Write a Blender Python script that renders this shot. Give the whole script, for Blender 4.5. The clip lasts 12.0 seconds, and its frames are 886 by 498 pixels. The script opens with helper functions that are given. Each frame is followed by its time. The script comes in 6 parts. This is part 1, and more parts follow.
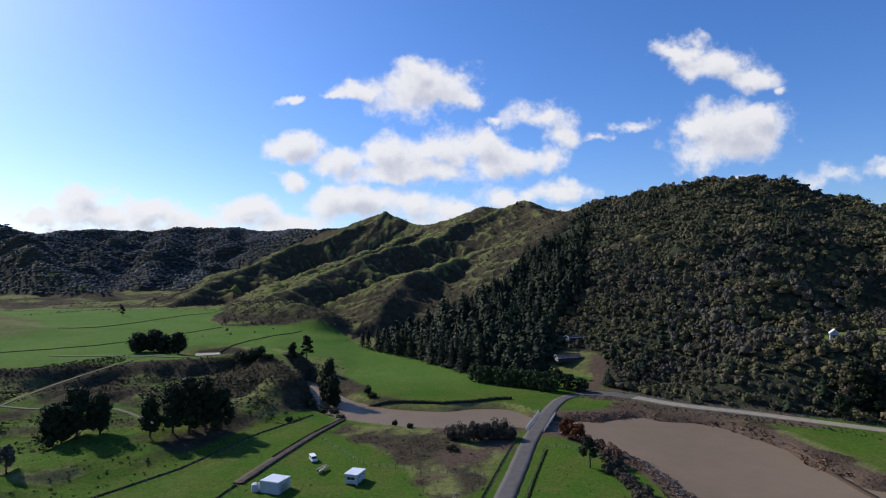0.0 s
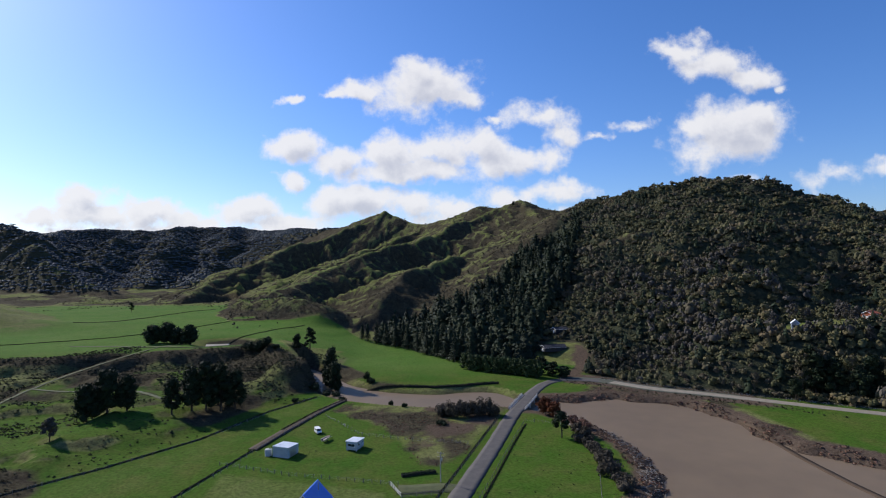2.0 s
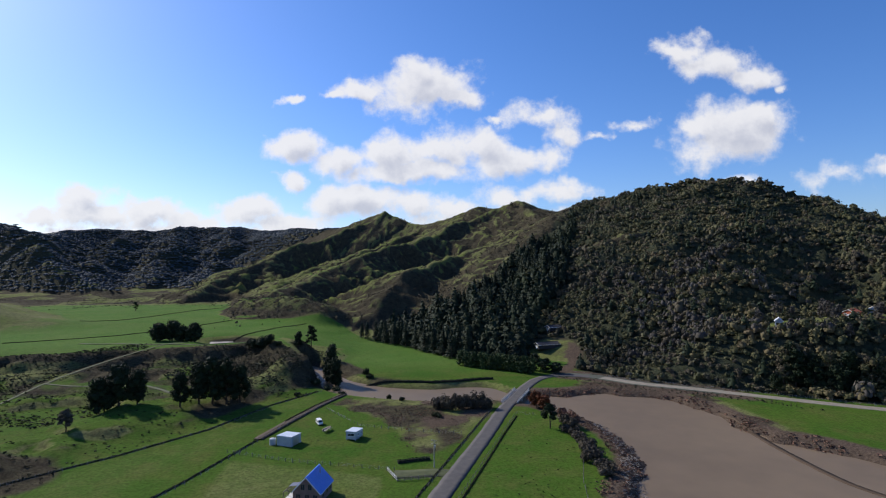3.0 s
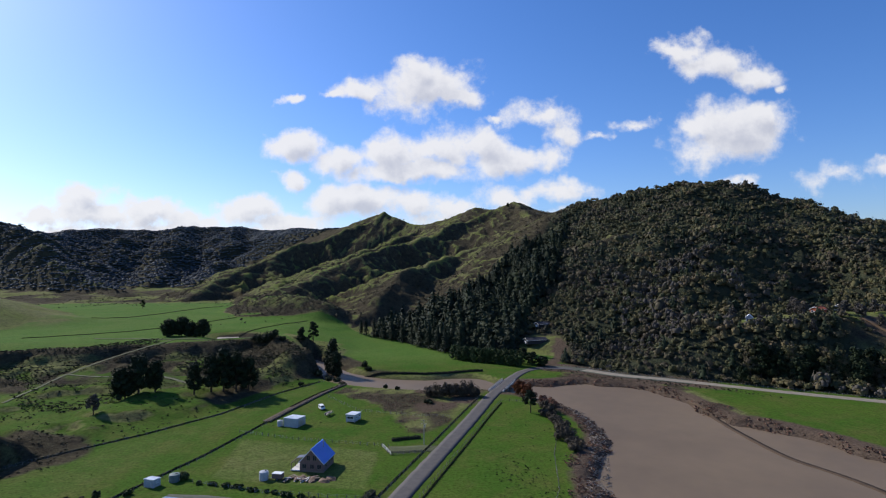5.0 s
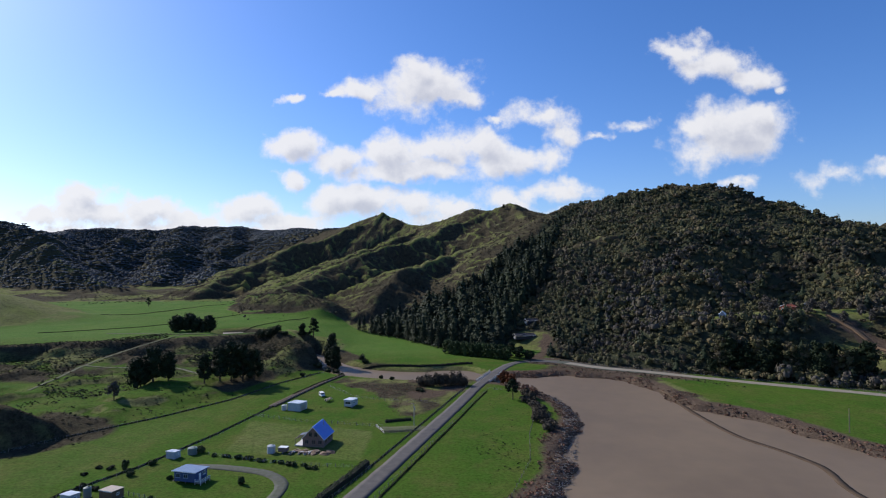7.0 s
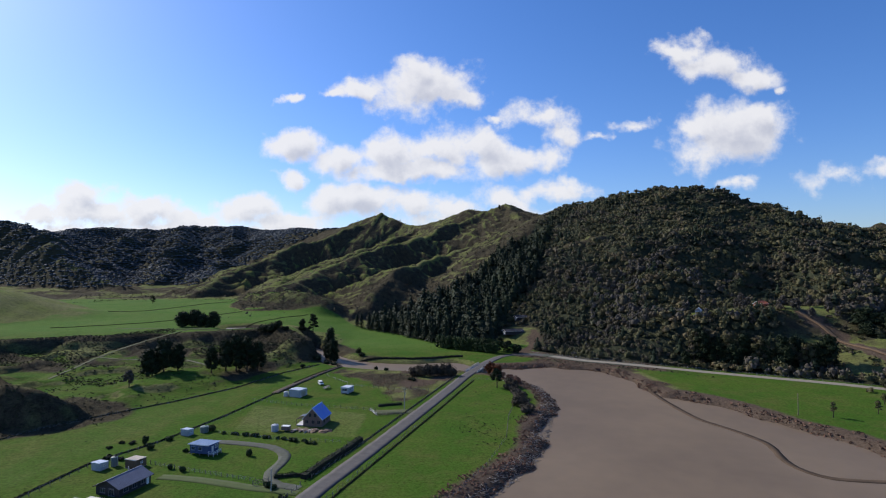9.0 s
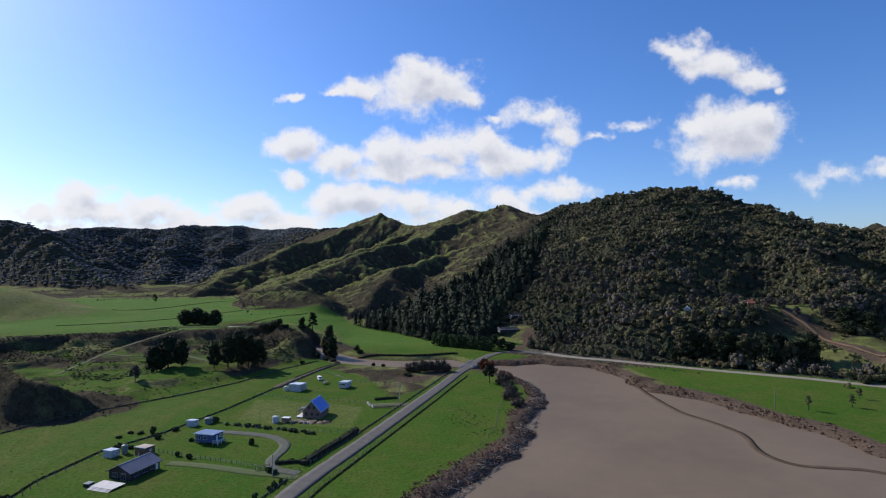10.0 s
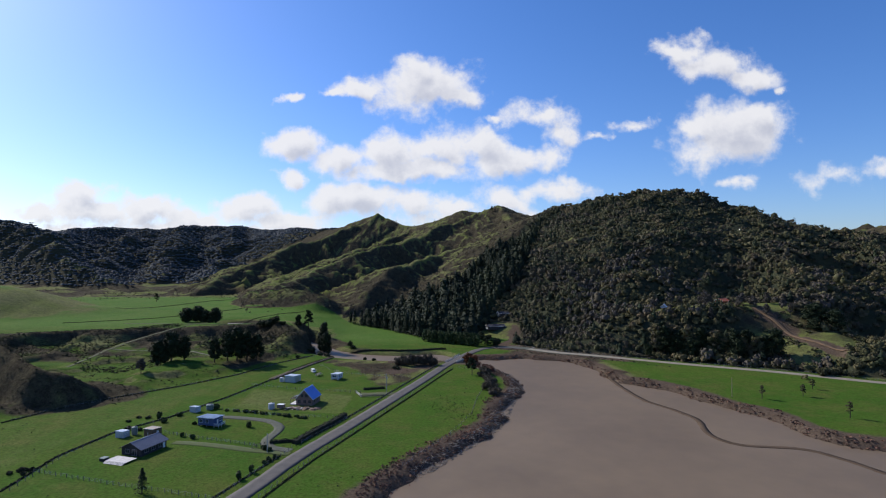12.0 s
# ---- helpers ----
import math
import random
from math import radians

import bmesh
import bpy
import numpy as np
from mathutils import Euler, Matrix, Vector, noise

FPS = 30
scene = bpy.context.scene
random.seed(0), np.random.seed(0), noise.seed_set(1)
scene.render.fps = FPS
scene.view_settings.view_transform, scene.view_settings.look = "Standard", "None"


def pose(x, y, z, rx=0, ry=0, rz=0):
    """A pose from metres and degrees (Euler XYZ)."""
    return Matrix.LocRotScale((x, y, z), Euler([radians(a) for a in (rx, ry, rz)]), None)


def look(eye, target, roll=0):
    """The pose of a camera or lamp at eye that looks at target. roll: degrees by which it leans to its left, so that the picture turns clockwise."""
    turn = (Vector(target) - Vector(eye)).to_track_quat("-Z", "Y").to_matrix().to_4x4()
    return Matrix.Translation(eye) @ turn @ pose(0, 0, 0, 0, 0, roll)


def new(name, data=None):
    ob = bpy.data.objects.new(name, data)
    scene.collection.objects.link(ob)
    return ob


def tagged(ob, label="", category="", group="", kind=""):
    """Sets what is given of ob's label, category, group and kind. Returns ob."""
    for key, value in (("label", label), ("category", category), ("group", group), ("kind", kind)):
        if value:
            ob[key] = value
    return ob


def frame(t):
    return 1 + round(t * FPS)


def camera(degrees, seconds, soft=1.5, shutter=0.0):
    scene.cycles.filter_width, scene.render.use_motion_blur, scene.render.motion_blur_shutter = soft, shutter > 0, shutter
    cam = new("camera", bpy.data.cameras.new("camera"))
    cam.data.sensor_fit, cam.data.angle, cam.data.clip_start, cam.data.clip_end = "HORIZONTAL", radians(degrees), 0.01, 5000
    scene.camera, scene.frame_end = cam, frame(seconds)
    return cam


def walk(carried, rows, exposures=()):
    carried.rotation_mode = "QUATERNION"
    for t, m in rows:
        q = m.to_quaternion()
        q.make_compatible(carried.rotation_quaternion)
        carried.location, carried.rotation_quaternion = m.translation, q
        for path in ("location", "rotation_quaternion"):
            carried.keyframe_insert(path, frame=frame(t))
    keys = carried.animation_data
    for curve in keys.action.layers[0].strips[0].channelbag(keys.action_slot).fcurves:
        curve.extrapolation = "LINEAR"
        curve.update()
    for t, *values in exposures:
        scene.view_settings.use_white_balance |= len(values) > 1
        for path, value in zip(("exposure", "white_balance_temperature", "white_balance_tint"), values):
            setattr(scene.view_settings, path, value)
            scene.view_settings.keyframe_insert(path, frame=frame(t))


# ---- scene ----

# ---- camera: seconds, eye, heading to the right of +y, tilt up, lean to the right ----
cam = camera(78.0, 12.0, soft=1.1)
PATH = [
    (0, (0.00, 0.00, 65.53), 0.000, 1.496, 0.393),
    (0.5, (0.92, -6.14, 64.80), 0.015, 1.464, 0.396),
    (1, (1.88, -12.10, 64.26), 0.021, 1.459, 0.420),
    (1.5, (2.93, -17.96, 63.90), 0.008, 1.427, 0.451),
    (2, (3.98, -23.56, 63.76), -0.018, 1.426, 0.461),
    (2.5, (5.06, -29.19, 63.73), -0.033, 1.407, 0.455),
    (3, (6.13, -34.72, 63.81), -0.051, 1.411, 0.461),
    (5, (9.99, -56.71, 64.07), -0.044, 1.365, 0.392),
    (5.5, (11.06, -62.24, 64.04), -0.032, 1.364, 0.371),
    (6, (12.15, -67.68, 64.00), -0.022, 1.384, 0.335),
    (6.5, (13.24, -73.12, 63.90), -0.009, 1.371, 0.300),
    (7, (14.39, -78.53, 63.80), -0.003, 1.368, 0.269),
    (9, (19.29, -99.51, 63.17), 0.046, 1.343, 0.179),
    (9.5, (20.66, -104.87, 63.13), 0.061, 1.306, 0.155),
    (10, (22.11, -110.00, 63.15), 0.052, 1.322, 0.129),
    (10.5, (23.79, -115.14, 63.17), 0.077, 1.315, 0.087),
    (11, (25.70, -120.08, 63.22), 0.082, 1.328, 0.067),
    (11.5, (27.76, -125.05, 63.22), 0.087, 1.304, 0.066),
    (12, (29.86, -129.87, 63.26), 0.087, 1.305, 0.097),
]


def aim(eye, heading, tilt, lean):
    a, b = radians(heading), radians(tilt)
    way = Vector((math.sin(a) * math.cos(b), math.cos(a) * math.cos(b), math.sin(b)))
    return look(eye, Vector(eye) + way * 100, -lean)


walk(cam, [(t, aim(eye, heading, tilt, lean)) for t, eye, heading, tilt, lean in PATH], exposures=[(0.0, 0.0), (12.0, 0.0)])

# ---- sun and sky ----
SUN_FROM = Vector((-0.81, 0.58, 0.0)).normalized()
SUN_HIGH = radians(34)
sun = new("sun", bpy.data.lights.new("sun", "SUN"))
sun.data.energy, sun.data.angle, sun.data.color = 4.9, radians(0.6), (1.0, 0.95, 0.87)
sun.matrix_basis = look(SUN_FROM * 100 * math.cos(SUN_HIGH) + Vector((0, 0, 100 * math.sin(SUN_HIGH))), (0, 0, 0))

world = bpy.data.worlds.new("sky")
scene.world = world
world.use_nodes = True
wn, wl = world.node_tree.nodes, world.node_tree.links
wn.clear()


def node(tree, kind, **sets):
    n = tree.nodes.new(kind)
    for k, v in sets.items():
        if k == "operation":
            n.operation = v
        elif k == "blend_type":
            n.blend_type = v
        elif k == "data_type":
            n.data_type = v
    return n


# clouds as ellipses on the plane one unit ahead: across, up, half width, half height, thinness
CUMULUS = [
    (-0.040, 0.322, 0.091, 0.043), (-0.040, 0.349, 0.058, 0.025), (-0.149, 0.319, 0.058, 0.015), (-0.198, 0.314, 0.023, 0.009), (0.029, 0.301, 0.037, 0.019), (-0.277, 0.306, 0.019, 0.009), (-0.273, 0.213, 0.048, 0.023), (-0.190, 0.194, 0.052, 0.025), (-0.097, 0.200, 0.060, 0.033), (-0.014, 0.208, 0.068, 0.033), (0.070, 0.219, 0.054, 0.031), (0.120, 0.188, 0.068, 0.025), (-0.066, 0.167, 0.124, 0.019), (-0.273, 0.153, 0.025, 0.017), (0.197, 0.185, 0.041, 0.027, 0.200), (0.169, 0.272, 0.060, 0.029, 0.220), (0.213, 0.239, 0.048, 0.033, 0.250), (0.103, 0.266, 0.025, 0.011, 0.350), (0.355, 0.246, 0.048, 0.015, 0.300), (0.287, 0.233, 0.031, 0.011, 0.420), (0.444, 0.386, 0.043, 0.025), (0.502, 0.363, 0.060, 0.029), (0.572, 0.337, 0.048, 0.025, 0.100), (0.621, 0.314, 0.023, 0.012, 0.300), (0.523, 0.233, 0.093, 0.050), (0.580, 0.260, 0.054, 0.031), (0.469, 0.244, 0.048, 0.021)]
BANK = [
    (-0.660, 0.126, 0.054, 0.020), (-0.738, 0.089, 0.050, 0.021), (-0.634, 0.091, 0.091, 0.027), (-0.539, 0.087, 0.068, 0.021), (-0.464, 0.074, 0.060, 0.019), (-0.366, 0.095, 0.060, 0.025), (-0.281, 0.078, 0.060, 0.019), (-0.194, 0.111, 0.048, 0.029), (-0.144, 0.115, 0.060, 0.029), (-0.064, 0.105, 0.060, 0.027), (0.019, 0.097, 0.060, 0.027, 0.150), (0.104, 0.115, 0.070, 0.031, 0.200), (0.208, 0.126, 0.093, 0.027, 0.300), (0.719, 0.157, 0.095, 0.031, 0.360), (0.804, 0.167, 0.062, 0.033, 0.360), (0.533, 0.146, 0.064, 0.017, 0.450), (-0.500, 0.053, 0.372, 0.019, 0.120), (0.120, 0.071, 0.310, 0.027, 0.250)]

grp = bpy.data.node_groups.new("cloud_field", "ShaderNodeTree")
grp.interface.new_socket("place", in_out="INPUT", socket_type="NodeSocketVector")
grp.interface.new_socket("field", in_out="OUTPUT", socket_type="NodeSocketFloat")
gi, go = grp.nodes.new("NodeGroupInput"), grp.nodes.new("NodeGroupOutput")
puff = grp.nodes.new("ShaderNodeTexNoise")
puff.inputs["Scale"].default_value, puff.inputs["Detail"].default_value, puff.inputs["Roughness"].default_value = 13.0, 6.0, 0.55
grp.links.new(gi.outputs[0], puff.inputs["Vector"])
mid_ = node(grp, "ShaderNodeVectorMath", operation="SUBTRACT")
mid_.inputs[1].default_value = (0.5, 0.5, 0.5)
grp.links.new(puff.outputs["Color"], mid_.inputs[0])
bent = node(grp, "ShaderNodeVectorMath", operation="MULTIPLY_ADD")
bent.inputs[1].default_value = (0.11, 0.07, 0.0)
grp.links.new(mid_.outputs[0], bent.inputs[0])
grp.links.new(gi.outputs[0], bent.inputs[2])
last = None
for cu, cv, ru, rv, *thin in CUMULUS + BANK:
    ma = node(grp, "ShaderNodeVectorMath", operation="MULTIPLY_ADD")
    ru, rv = ru * 1.34, rv * 1.34
    ma.inputs[1].default_value = (1 / ru, 1 / rv, 0)
    ma.inputs[2].default_value = (-cu / ru, -cv / rv, 0)
    grp.links.new(bent.outputs[0], ma.inputs[0])
    le = node(grp, "ShaderNodeVectorMath", operation="LENGTH")
    grp.links.new(ma.outputs[0], le.inputs[0])
    far_ = le.outputs["Value"]
    if thin:
        ad = node(grp, "ShaderNodeMath", operation="ADD")
        ad.inputs[1].default_value = thin[0]
        grp.links.new(far_, ad.inputs[0])
        far_ = ad.outputs[0]
    if last is None:
        last = far_
    else:
        mi = node(grp, "ShaderNodeMath", operation="SMOOTH_MIN")
        mi.inputs[2].default_value = 0.25
        grp.links.new(last, mi.inputs[0])
        grp.links.new(far_, mi.inputs[1])
        last = mi.outputs[0]
fine = grp.nodes.new("ShaderNodeTexNoise")
fine.inputs["Scale"].default_value, fine.inputs["Detail"].default_value, fine.inputs["Roughness"].default_value = 15.0, 12.0, 0.62
grp.links.new(gi.outputs[0], fine.inputs["Vector"])
am = node(grp, "ShaderNodeMath", operation="MULTIPLY_ADD")
am.inputs[1].default_value, am.inputs[2].default_value = 1.7, -0.85 + 1.0
grp.links.new(fine.outputs[0], am.inputs[0])
sb = node(grp, "ShaderNodeMath", operation="SUBTRACT")
grp.links.new(am.outputs[0], sb.inputs[0])
grp.links.new(last, sb.inputs[1])
grp.links.new(sb.outputs[0], go.inputs[0])

wt = world.node_tree
tc = wn.new("ShaderNodeTexCoord")
sx = wn.new("ShaderNodeSeparateXYZ")
wl.new(tc.outputs["Generated"], sx.inputs[0])
ab_y = node(wt, "ShaderNodeMath", operation="ABSOLUTE")
wl.new(sx.outputs["Y"], ab_y.inputs[0])
mx = node(wt, "ShaderNodeMath", operation="MAXIMUM")
mx.inputs[1].default_value = 0.08
wl.new(ab_y.outputs[0], mx.inputs[0])
du = node(wt, "ShaderNodeMath", operation="DIVIDE")
dv = node(wt, "ShaderNodeMath", operation="DIVIDE")
wl.new(sx.outputs["X"], du.inputs[0]), wl.new(mx.outputs[0], du.inputs[1])
wl.new(sx.outputs["Z"], dv.inputs[0]), wl.new(mx.outputs[0], dv.inputs[1])
uv = wn.new("ShaderNodeCombineXYZ")
wl.new(du.outputs[0], uv.inputs[0]), wl.new(dv.outputs[0], uv.inputs[1])
f1 = wn.new("ShaderNodeGroup")
f1.node_tree = grp
wl.new(uv.outputs[0], f1.inputs[0])
off = node(wt, "ShaderNodeVectorMath", operation="ADD")
off.inputs[1].default_value = (-0.012, 0.022, 0)
wl.new(uv.outputs[0], off.inputs[0])
f2 = wn.new("ShaderNodeGroup")
f2.node_tree = grp
wl.new(off.outputs[0], f2.inputs[0])
cover = wn.new("ShaderNodeMapRange")
cover.interpolation_type = "SMOOTHSTEP"
cover.inputs[1].default_value, cover.inputs[2].default_value, cover.inputs[4].default_value = -0.08, 0.56, 0.94
wl.new(f1.outputs[0], cover.inputs[0])
shade = wn.new("ShaderNodeMapRange")
shade.interpolation_type = "SMOOTHSTEP"
shade.inputs[1].default_value, shade.inputs[2].default_value = 0.15, 1.25
wl.new(f2.outputs[0], shade.inputs[0])
tone = wn.new("ShaderNodeMix")
tone.data_type = "RGBA"
tone.inputs["A"].default_value = (0.87, 0.865, 0.89, 1)
tone.inputs["B"].default_value = (0.55, 0.57, 0.66, 1)
wl.new(shade.outputs[0], tone.inputs["Factor"])

sky = wn.new("ShaderNodeTexSky")
sky.sky_type, sky.sun_disc = "NISHITA", False
sky.sun_elevation, sky.sun_rotation = SUN_HIGH, math.atan2(SUN_FROM.x, SUN_FROM.y)
sky.air_density, sky.dust_density, sky.ozone_density = 1.0, 0.6, 2.0
SKY = 0.11
dim = node(wt, "ShaderNodeVectorMath", operation="SCALE")
dim.inputs["Scale"].default_value = SKY
wl.new(sky.outputs[0], dim.inputs[0])
hs = wn.new("ShaderNodeHueSaturation")
hs.inputs["Saturation"].default_value = 1.12
blue = node(wt, "ShaderNodeVectorMath", operation="MULTIPLY")
blue.inputs[1].default_value = (0.85, 1.0, 1.40)
wl.new(dim.outputs[0], blue.inputs[0])
wl.new(blue.outputs[0], hs.inputs["Color"])
over = wn.new("ShaderNodeMix")
over.data_type = "RGBA"
wl.new(cover.outputs[0], over.inputs["Factor"])
wl.new(hs.outputs[0], over.inputs["A"])
wl.new(tone.outputs["Result"], over.inputs["B"])
bg = wn.new("ShaderNodeBackground")
wl.new(over.outputs["Result"], bg.inputs[0])
wo = wn.new("ShaderNodeOutputWorld")
wl.new(bg.outputs[0], wo.inputs[0])

# ---- materials ----
def mat(name, base, second=None, scale=1.0, rough=0.9, metal=0.0, bump=0.0, bump_scale=None, spec=0.3, contrast=0.25, per_object=0.0, island=0.0, sheen=0.0):
    """Two colours mixed by noise at two scales, with a fine relief. scale: grains per metre."""
    m = bpy.data.materials.new(name)
    m.use_nodes = True
    t = m.node_tree
    b = t.nodes["Principled BSDF"]
    b.inputs["Roughness"].default_value, b.inputs["Metallic"].default_value = rough, metal
    b.inputs["Specular IOR Level"].default_value = spec
    second = second or tuple(c * 0.75 for c in base)
    co = t.nodes.new("ShaderNodeTexCoord")
    n1, n2 = t.nodes.new("ShaderNodeTexNoise"), t.nodes.new("ShaderNodeTexNoise")
    n1.inputs["Scale"].default_value, n2.inputs["Scale"].default_value = scale, scale * 7.3
    n1.inputs["Detail"].default_value, n2.inputs["Detail"].default_value = 5, 4
    for n in (n1, n2):
        t.links.new(co.outputs["Object"], n.inputs["Vector"])
    add = t.nodes.new("ShaderNodeMath")
    add.operation = "MULTIPLY_ADD"
    add.inputs[1].default_value = 0.5
    t.links.new(n2.outputs[0], add.inputs[0]), t.links.new(n1.outputs[0], add.inputs[2])
    rm = t.nodes.new("ShaderNodeMapRange")
    rm.inputs[1].default_value, rm.inputs[2].default_value = 0.75 - contrast, 0.75 + contrast
    t.links.new(add.outputs[0], rm.inputs[0])
    fac = rm.outputs[0]
    if per_object or island:
        src = t.nodes.new("ShaderNodeObjectInfo" if per_object else "ShaderNodeNewGeometry")
        rnd = src.outputs["Random" if per_object else "Random Per Island"]
        ad = t.nodes.new("ShaderNodeMath")
        ad.operation = "MULTIPLY_ADD"
        ad.inputs[1].default_value = 2 * (per_object or island)
        t.links.new(rnd, ad.inputs[0]), t.links.new(fac, ad.inputs[2])
        sb_ = t.nodes.new("ShaderNodeMath")
        sb_.operation, sb_.use_clamp = "SUBTRACT", True
        sb_.inputs[1].default_value = per_object or island
        t.links.new(ad.outputs[0], sb_.inputs[0])
        fac = sb_.outputs[0]
    mix = t.nodes.new("ShaderNodeMix")
    mix.data_type = "RGBA"
    mix.inputs["A"].default_value, mix.inputs["B"].default_value = (*base, 1), (*second, 1)
    t.links.new(fac, mix.inputs["Factor"])
    t.links.new(mix.outputs["Result"], b.inputs["Base Color"])
    if bump:
        n3 = t.nodes.new("ShaderNodeTexNoise")
        n3.inputs["Scale"].default_value, n3.inputs["Detail"].default_value = bump_scale or scale * 5, 6
        t.links.new(co.outputs["Object"], n3.inputs["Vector"])
        bp = t.nodes.new("ShaderNodeBump")
        bp.inputs["Strength"].default_value, bp.inputs["Distance"].default_value = min(bump, 1.0), max(0.05, bump * 0.3)
        t.links.new(n3.outputs[0], bp.inputs["Height"])
        t.links.new(bp.outputs[0], b.inputs["Normal"])
    return m


def leaf_mat(name, base, second, island=0.5, scale=0.05):
    """Leaves that differ from plant to plant by the tint of each, and a little from leaf to leaf."""
    m = mat(name, base, second, scale=scale, rough=0.75, spec=0.15, island=island * 0.5, contrast=0.3)
    t = m.node_tree
    at = t.nodes.new("ShaderNodeAttribute")
    at.attribute_name = "tint"
    mix = next(n for n in t.nodes if n.bl_idname == "ShaderNodeMix")
    old = mix.inputs["Factor"].links[0].from_socket
    av = t.nodes.new("ShaderNodeMath")
    av.operation, av.use_clamp = "MULTIPLY_ADD", True
    av.inputs[1].default_value = 0.40
    t.links.new(old, av.inputs[0])
    sc = t.nodes.new("ShaderNodeMath")
    sc.operation = "MULTIPLY_ADD"
    sc.inputs[1].default_value, sc.inputs[2].default_value = 0.95, -0.15
    t.links.new(at.outputs["Fac"], sc.inputs[0])
    t.links.new(sc.outputs[0], av.inputs[2])
    t.links.new(av.outputs[0], mix.inputs["Factor"])
    return m


def bush_mat(name, stops):
    """Leaves whose colour runs through several greens and browns by the tint of each plant."""
    m = leaf_mat(name, (0, 0, 0), (0, 0, 0), island=0.35)
    t = m.node_tree
    mix = next(n for n in t.nodes if n.bl_idname == "ShaderNodeMix")
    r = t.nodes.new("ShaderNodeValToRGB")
    for i, c in enumerate(stops):
        e = r.color_ramp.elements[i] if i < 2 else r.color_ramp.elements.new(1.0)
        e.color = (*c, 1)
    for i, e in enumerate(r.color_ramp.elements):
        e.position = i / (len(stops) - 1)
    t.links.new(mix.inputs["Factor"].links[0].from_socket, r.inputs[0])
    t.links.new(r.outputs[0], t.nodes["Principled BSDF"].inputs["Base Color"])
    return m


M_BUSH = bush_mat("native_bush", [(0.122, 0.092, 0.052), (0.096, 0.086, 0.038), (0.070, 0.072, 0.031), (0.084, 0.066, 0.043), (0.050, 0.050, 0.029)])
# blue-grey of distance haze is mixed into this leaf colour
M_HAZEBUSH = leaf_mat("distant_bush", (0.068, 0.084, 0.090), (0.046, 0.059, 0.067))
M_HILLFERN = leaf_mat("hill_fern", (0.076, 0.066, 0.036), (0.030, 0.028, 0.018), scale=0.3)
M_PINE = leaf_mat("pine_needles", (0.030, 0.042, 0.019), (0.015, 0.023, 0.013))
M_TREE = leaf_mat("macrocarpa", (0.021, 0.032, 0.013), (0.011, 0.018, 0.007))
M_SCRUB = leaf_mat("scrub", (0.049, 0.049, 0.022), (0.022, 0.025, 0.013))
M_DRYSCRUB = leaf_mat("dry_scrub", (0.215, 0.112, 0.074), (0.100, 0.062, 0.044))
M_RED = leaf_mat("autumn_leaves", (0.140, 0.042, 0.013), (0.077, 0.028, 0.013))
M_GREY = leaf_mat("bare_twigs", (0.091, 0.081, 0.066), (0.052, 0.045, 0.038))
M_HEDGE = leaf_mat("hedge_leaves", (0.046, 0.070, 0.022), (0.022, 0.034, 0.013), scale=0.3)
M_GREYGREEN = leaf_mat("dusky_leaves", (0.085, 0.070, 0.048), (0.036, 0.031, 0.022))
# rushes; on the scarp and knoll fern this dark tone stands for shade
M_RUSH_SHADEFERN = leaf_mat("rushes_and_shaded_fern", (0.046, 0.050, 0.020), (0.022, 0.024, 0.011), scale=0.3)
M_TUFT = leaf_mat("rank_grass", (0.028, 0.050, 0.011), (0.018, 0.028, 0.008), scale=0.3)
M_FERN = leaf_mat("dark_fern", (0.058, 0.058, 0.026), (0.026, 0.029, 0.015), scale=0.3)
M_DARKTWIG = mat("dark_twigs", (0.022, 0.022, 0.014), (0.014, 0.014, 0.009), scale=2)
M_DRIFT = mat("driftwood", (0.266, 0.231, 0.196), (0.168, 0.140, 0.112), scale=1.0)
M_BARK = mat("bark", (0.070, 0.052, 0.038), (0.035, 0.028, 0.021), scale=2.0, bump=0.5)
M_ROAD = mat("asphalt", (0.104, 0.092, 0.084), (0.066, 0.060, 0.056), scale=0.35, rough=0.85, bump=0.15, bump_scale=8)
M_GRAVEL = mat("pale_gravel", (0.285, 0.245, 0.185), (0.185, 0.160, 0.122), scale=0.4, bump=0.3, bump_scale=6)
M_TRACK = mat("worn_track", (0.085, 0.092, 0.036), (0.050, 0.060, 0.022), scale=0.5, bump=0.3)
M_LAWNTRACK = mat("grassed_track", (0.068, 0.088, 0.022), (0.050, 0.074, 0.014), scale=0.5, bump=0.2)
M_DRIVE = mat("driveway_gravel", (0.092, 0.090, 0.076), (0.056, 0.066, 0.036), scale=0.6, bump=0.3)
M_MUD = mat("silty_water", (0.200, 0.145, 0.090), (0.132, 0.096, 0.062), scale=0.02, rough=0.5, spec=0.16, contrast=0.35, bump=0.15, bump_scale=0.5)
M_WETLINE = mat("wet_silt", (0.070, 0.050, 0.034), (0.105, 0.074, 0.050), scale=0.3, rough=0.9, spec=0.05)
M_WHITE = mat("white_paint", (0.78, 0.78, 0.76), (0.66, 0.66, 0.64), scale=0.8, rough=0.5)
M_WHITEROOF = mat("white_iron_roof", (0.78, 0.80, 0.82), (0.68, 0.70, 0.73), scale=0.5, rough=0.35, metal=0.0)
M_DARKWALL = mat("charcoal_weatherboard", (0.026, 0.025, 0.030), (0.018, 0.018, 0.022), scale=0.8, rough=0.6)
M_GREYROOF = mat("slate_iron_roof", (0.17, 0.17, 0.20), (0.13, 0.13, 0.155), scale=0.4, rough=0.4)
M_BLUEROOF = mat("blue_iron_roof", (0.095, 0.23, 0.66), (0.08, 0.20, 0.58), scale=0.4, rough=0.32, spec=0.5)
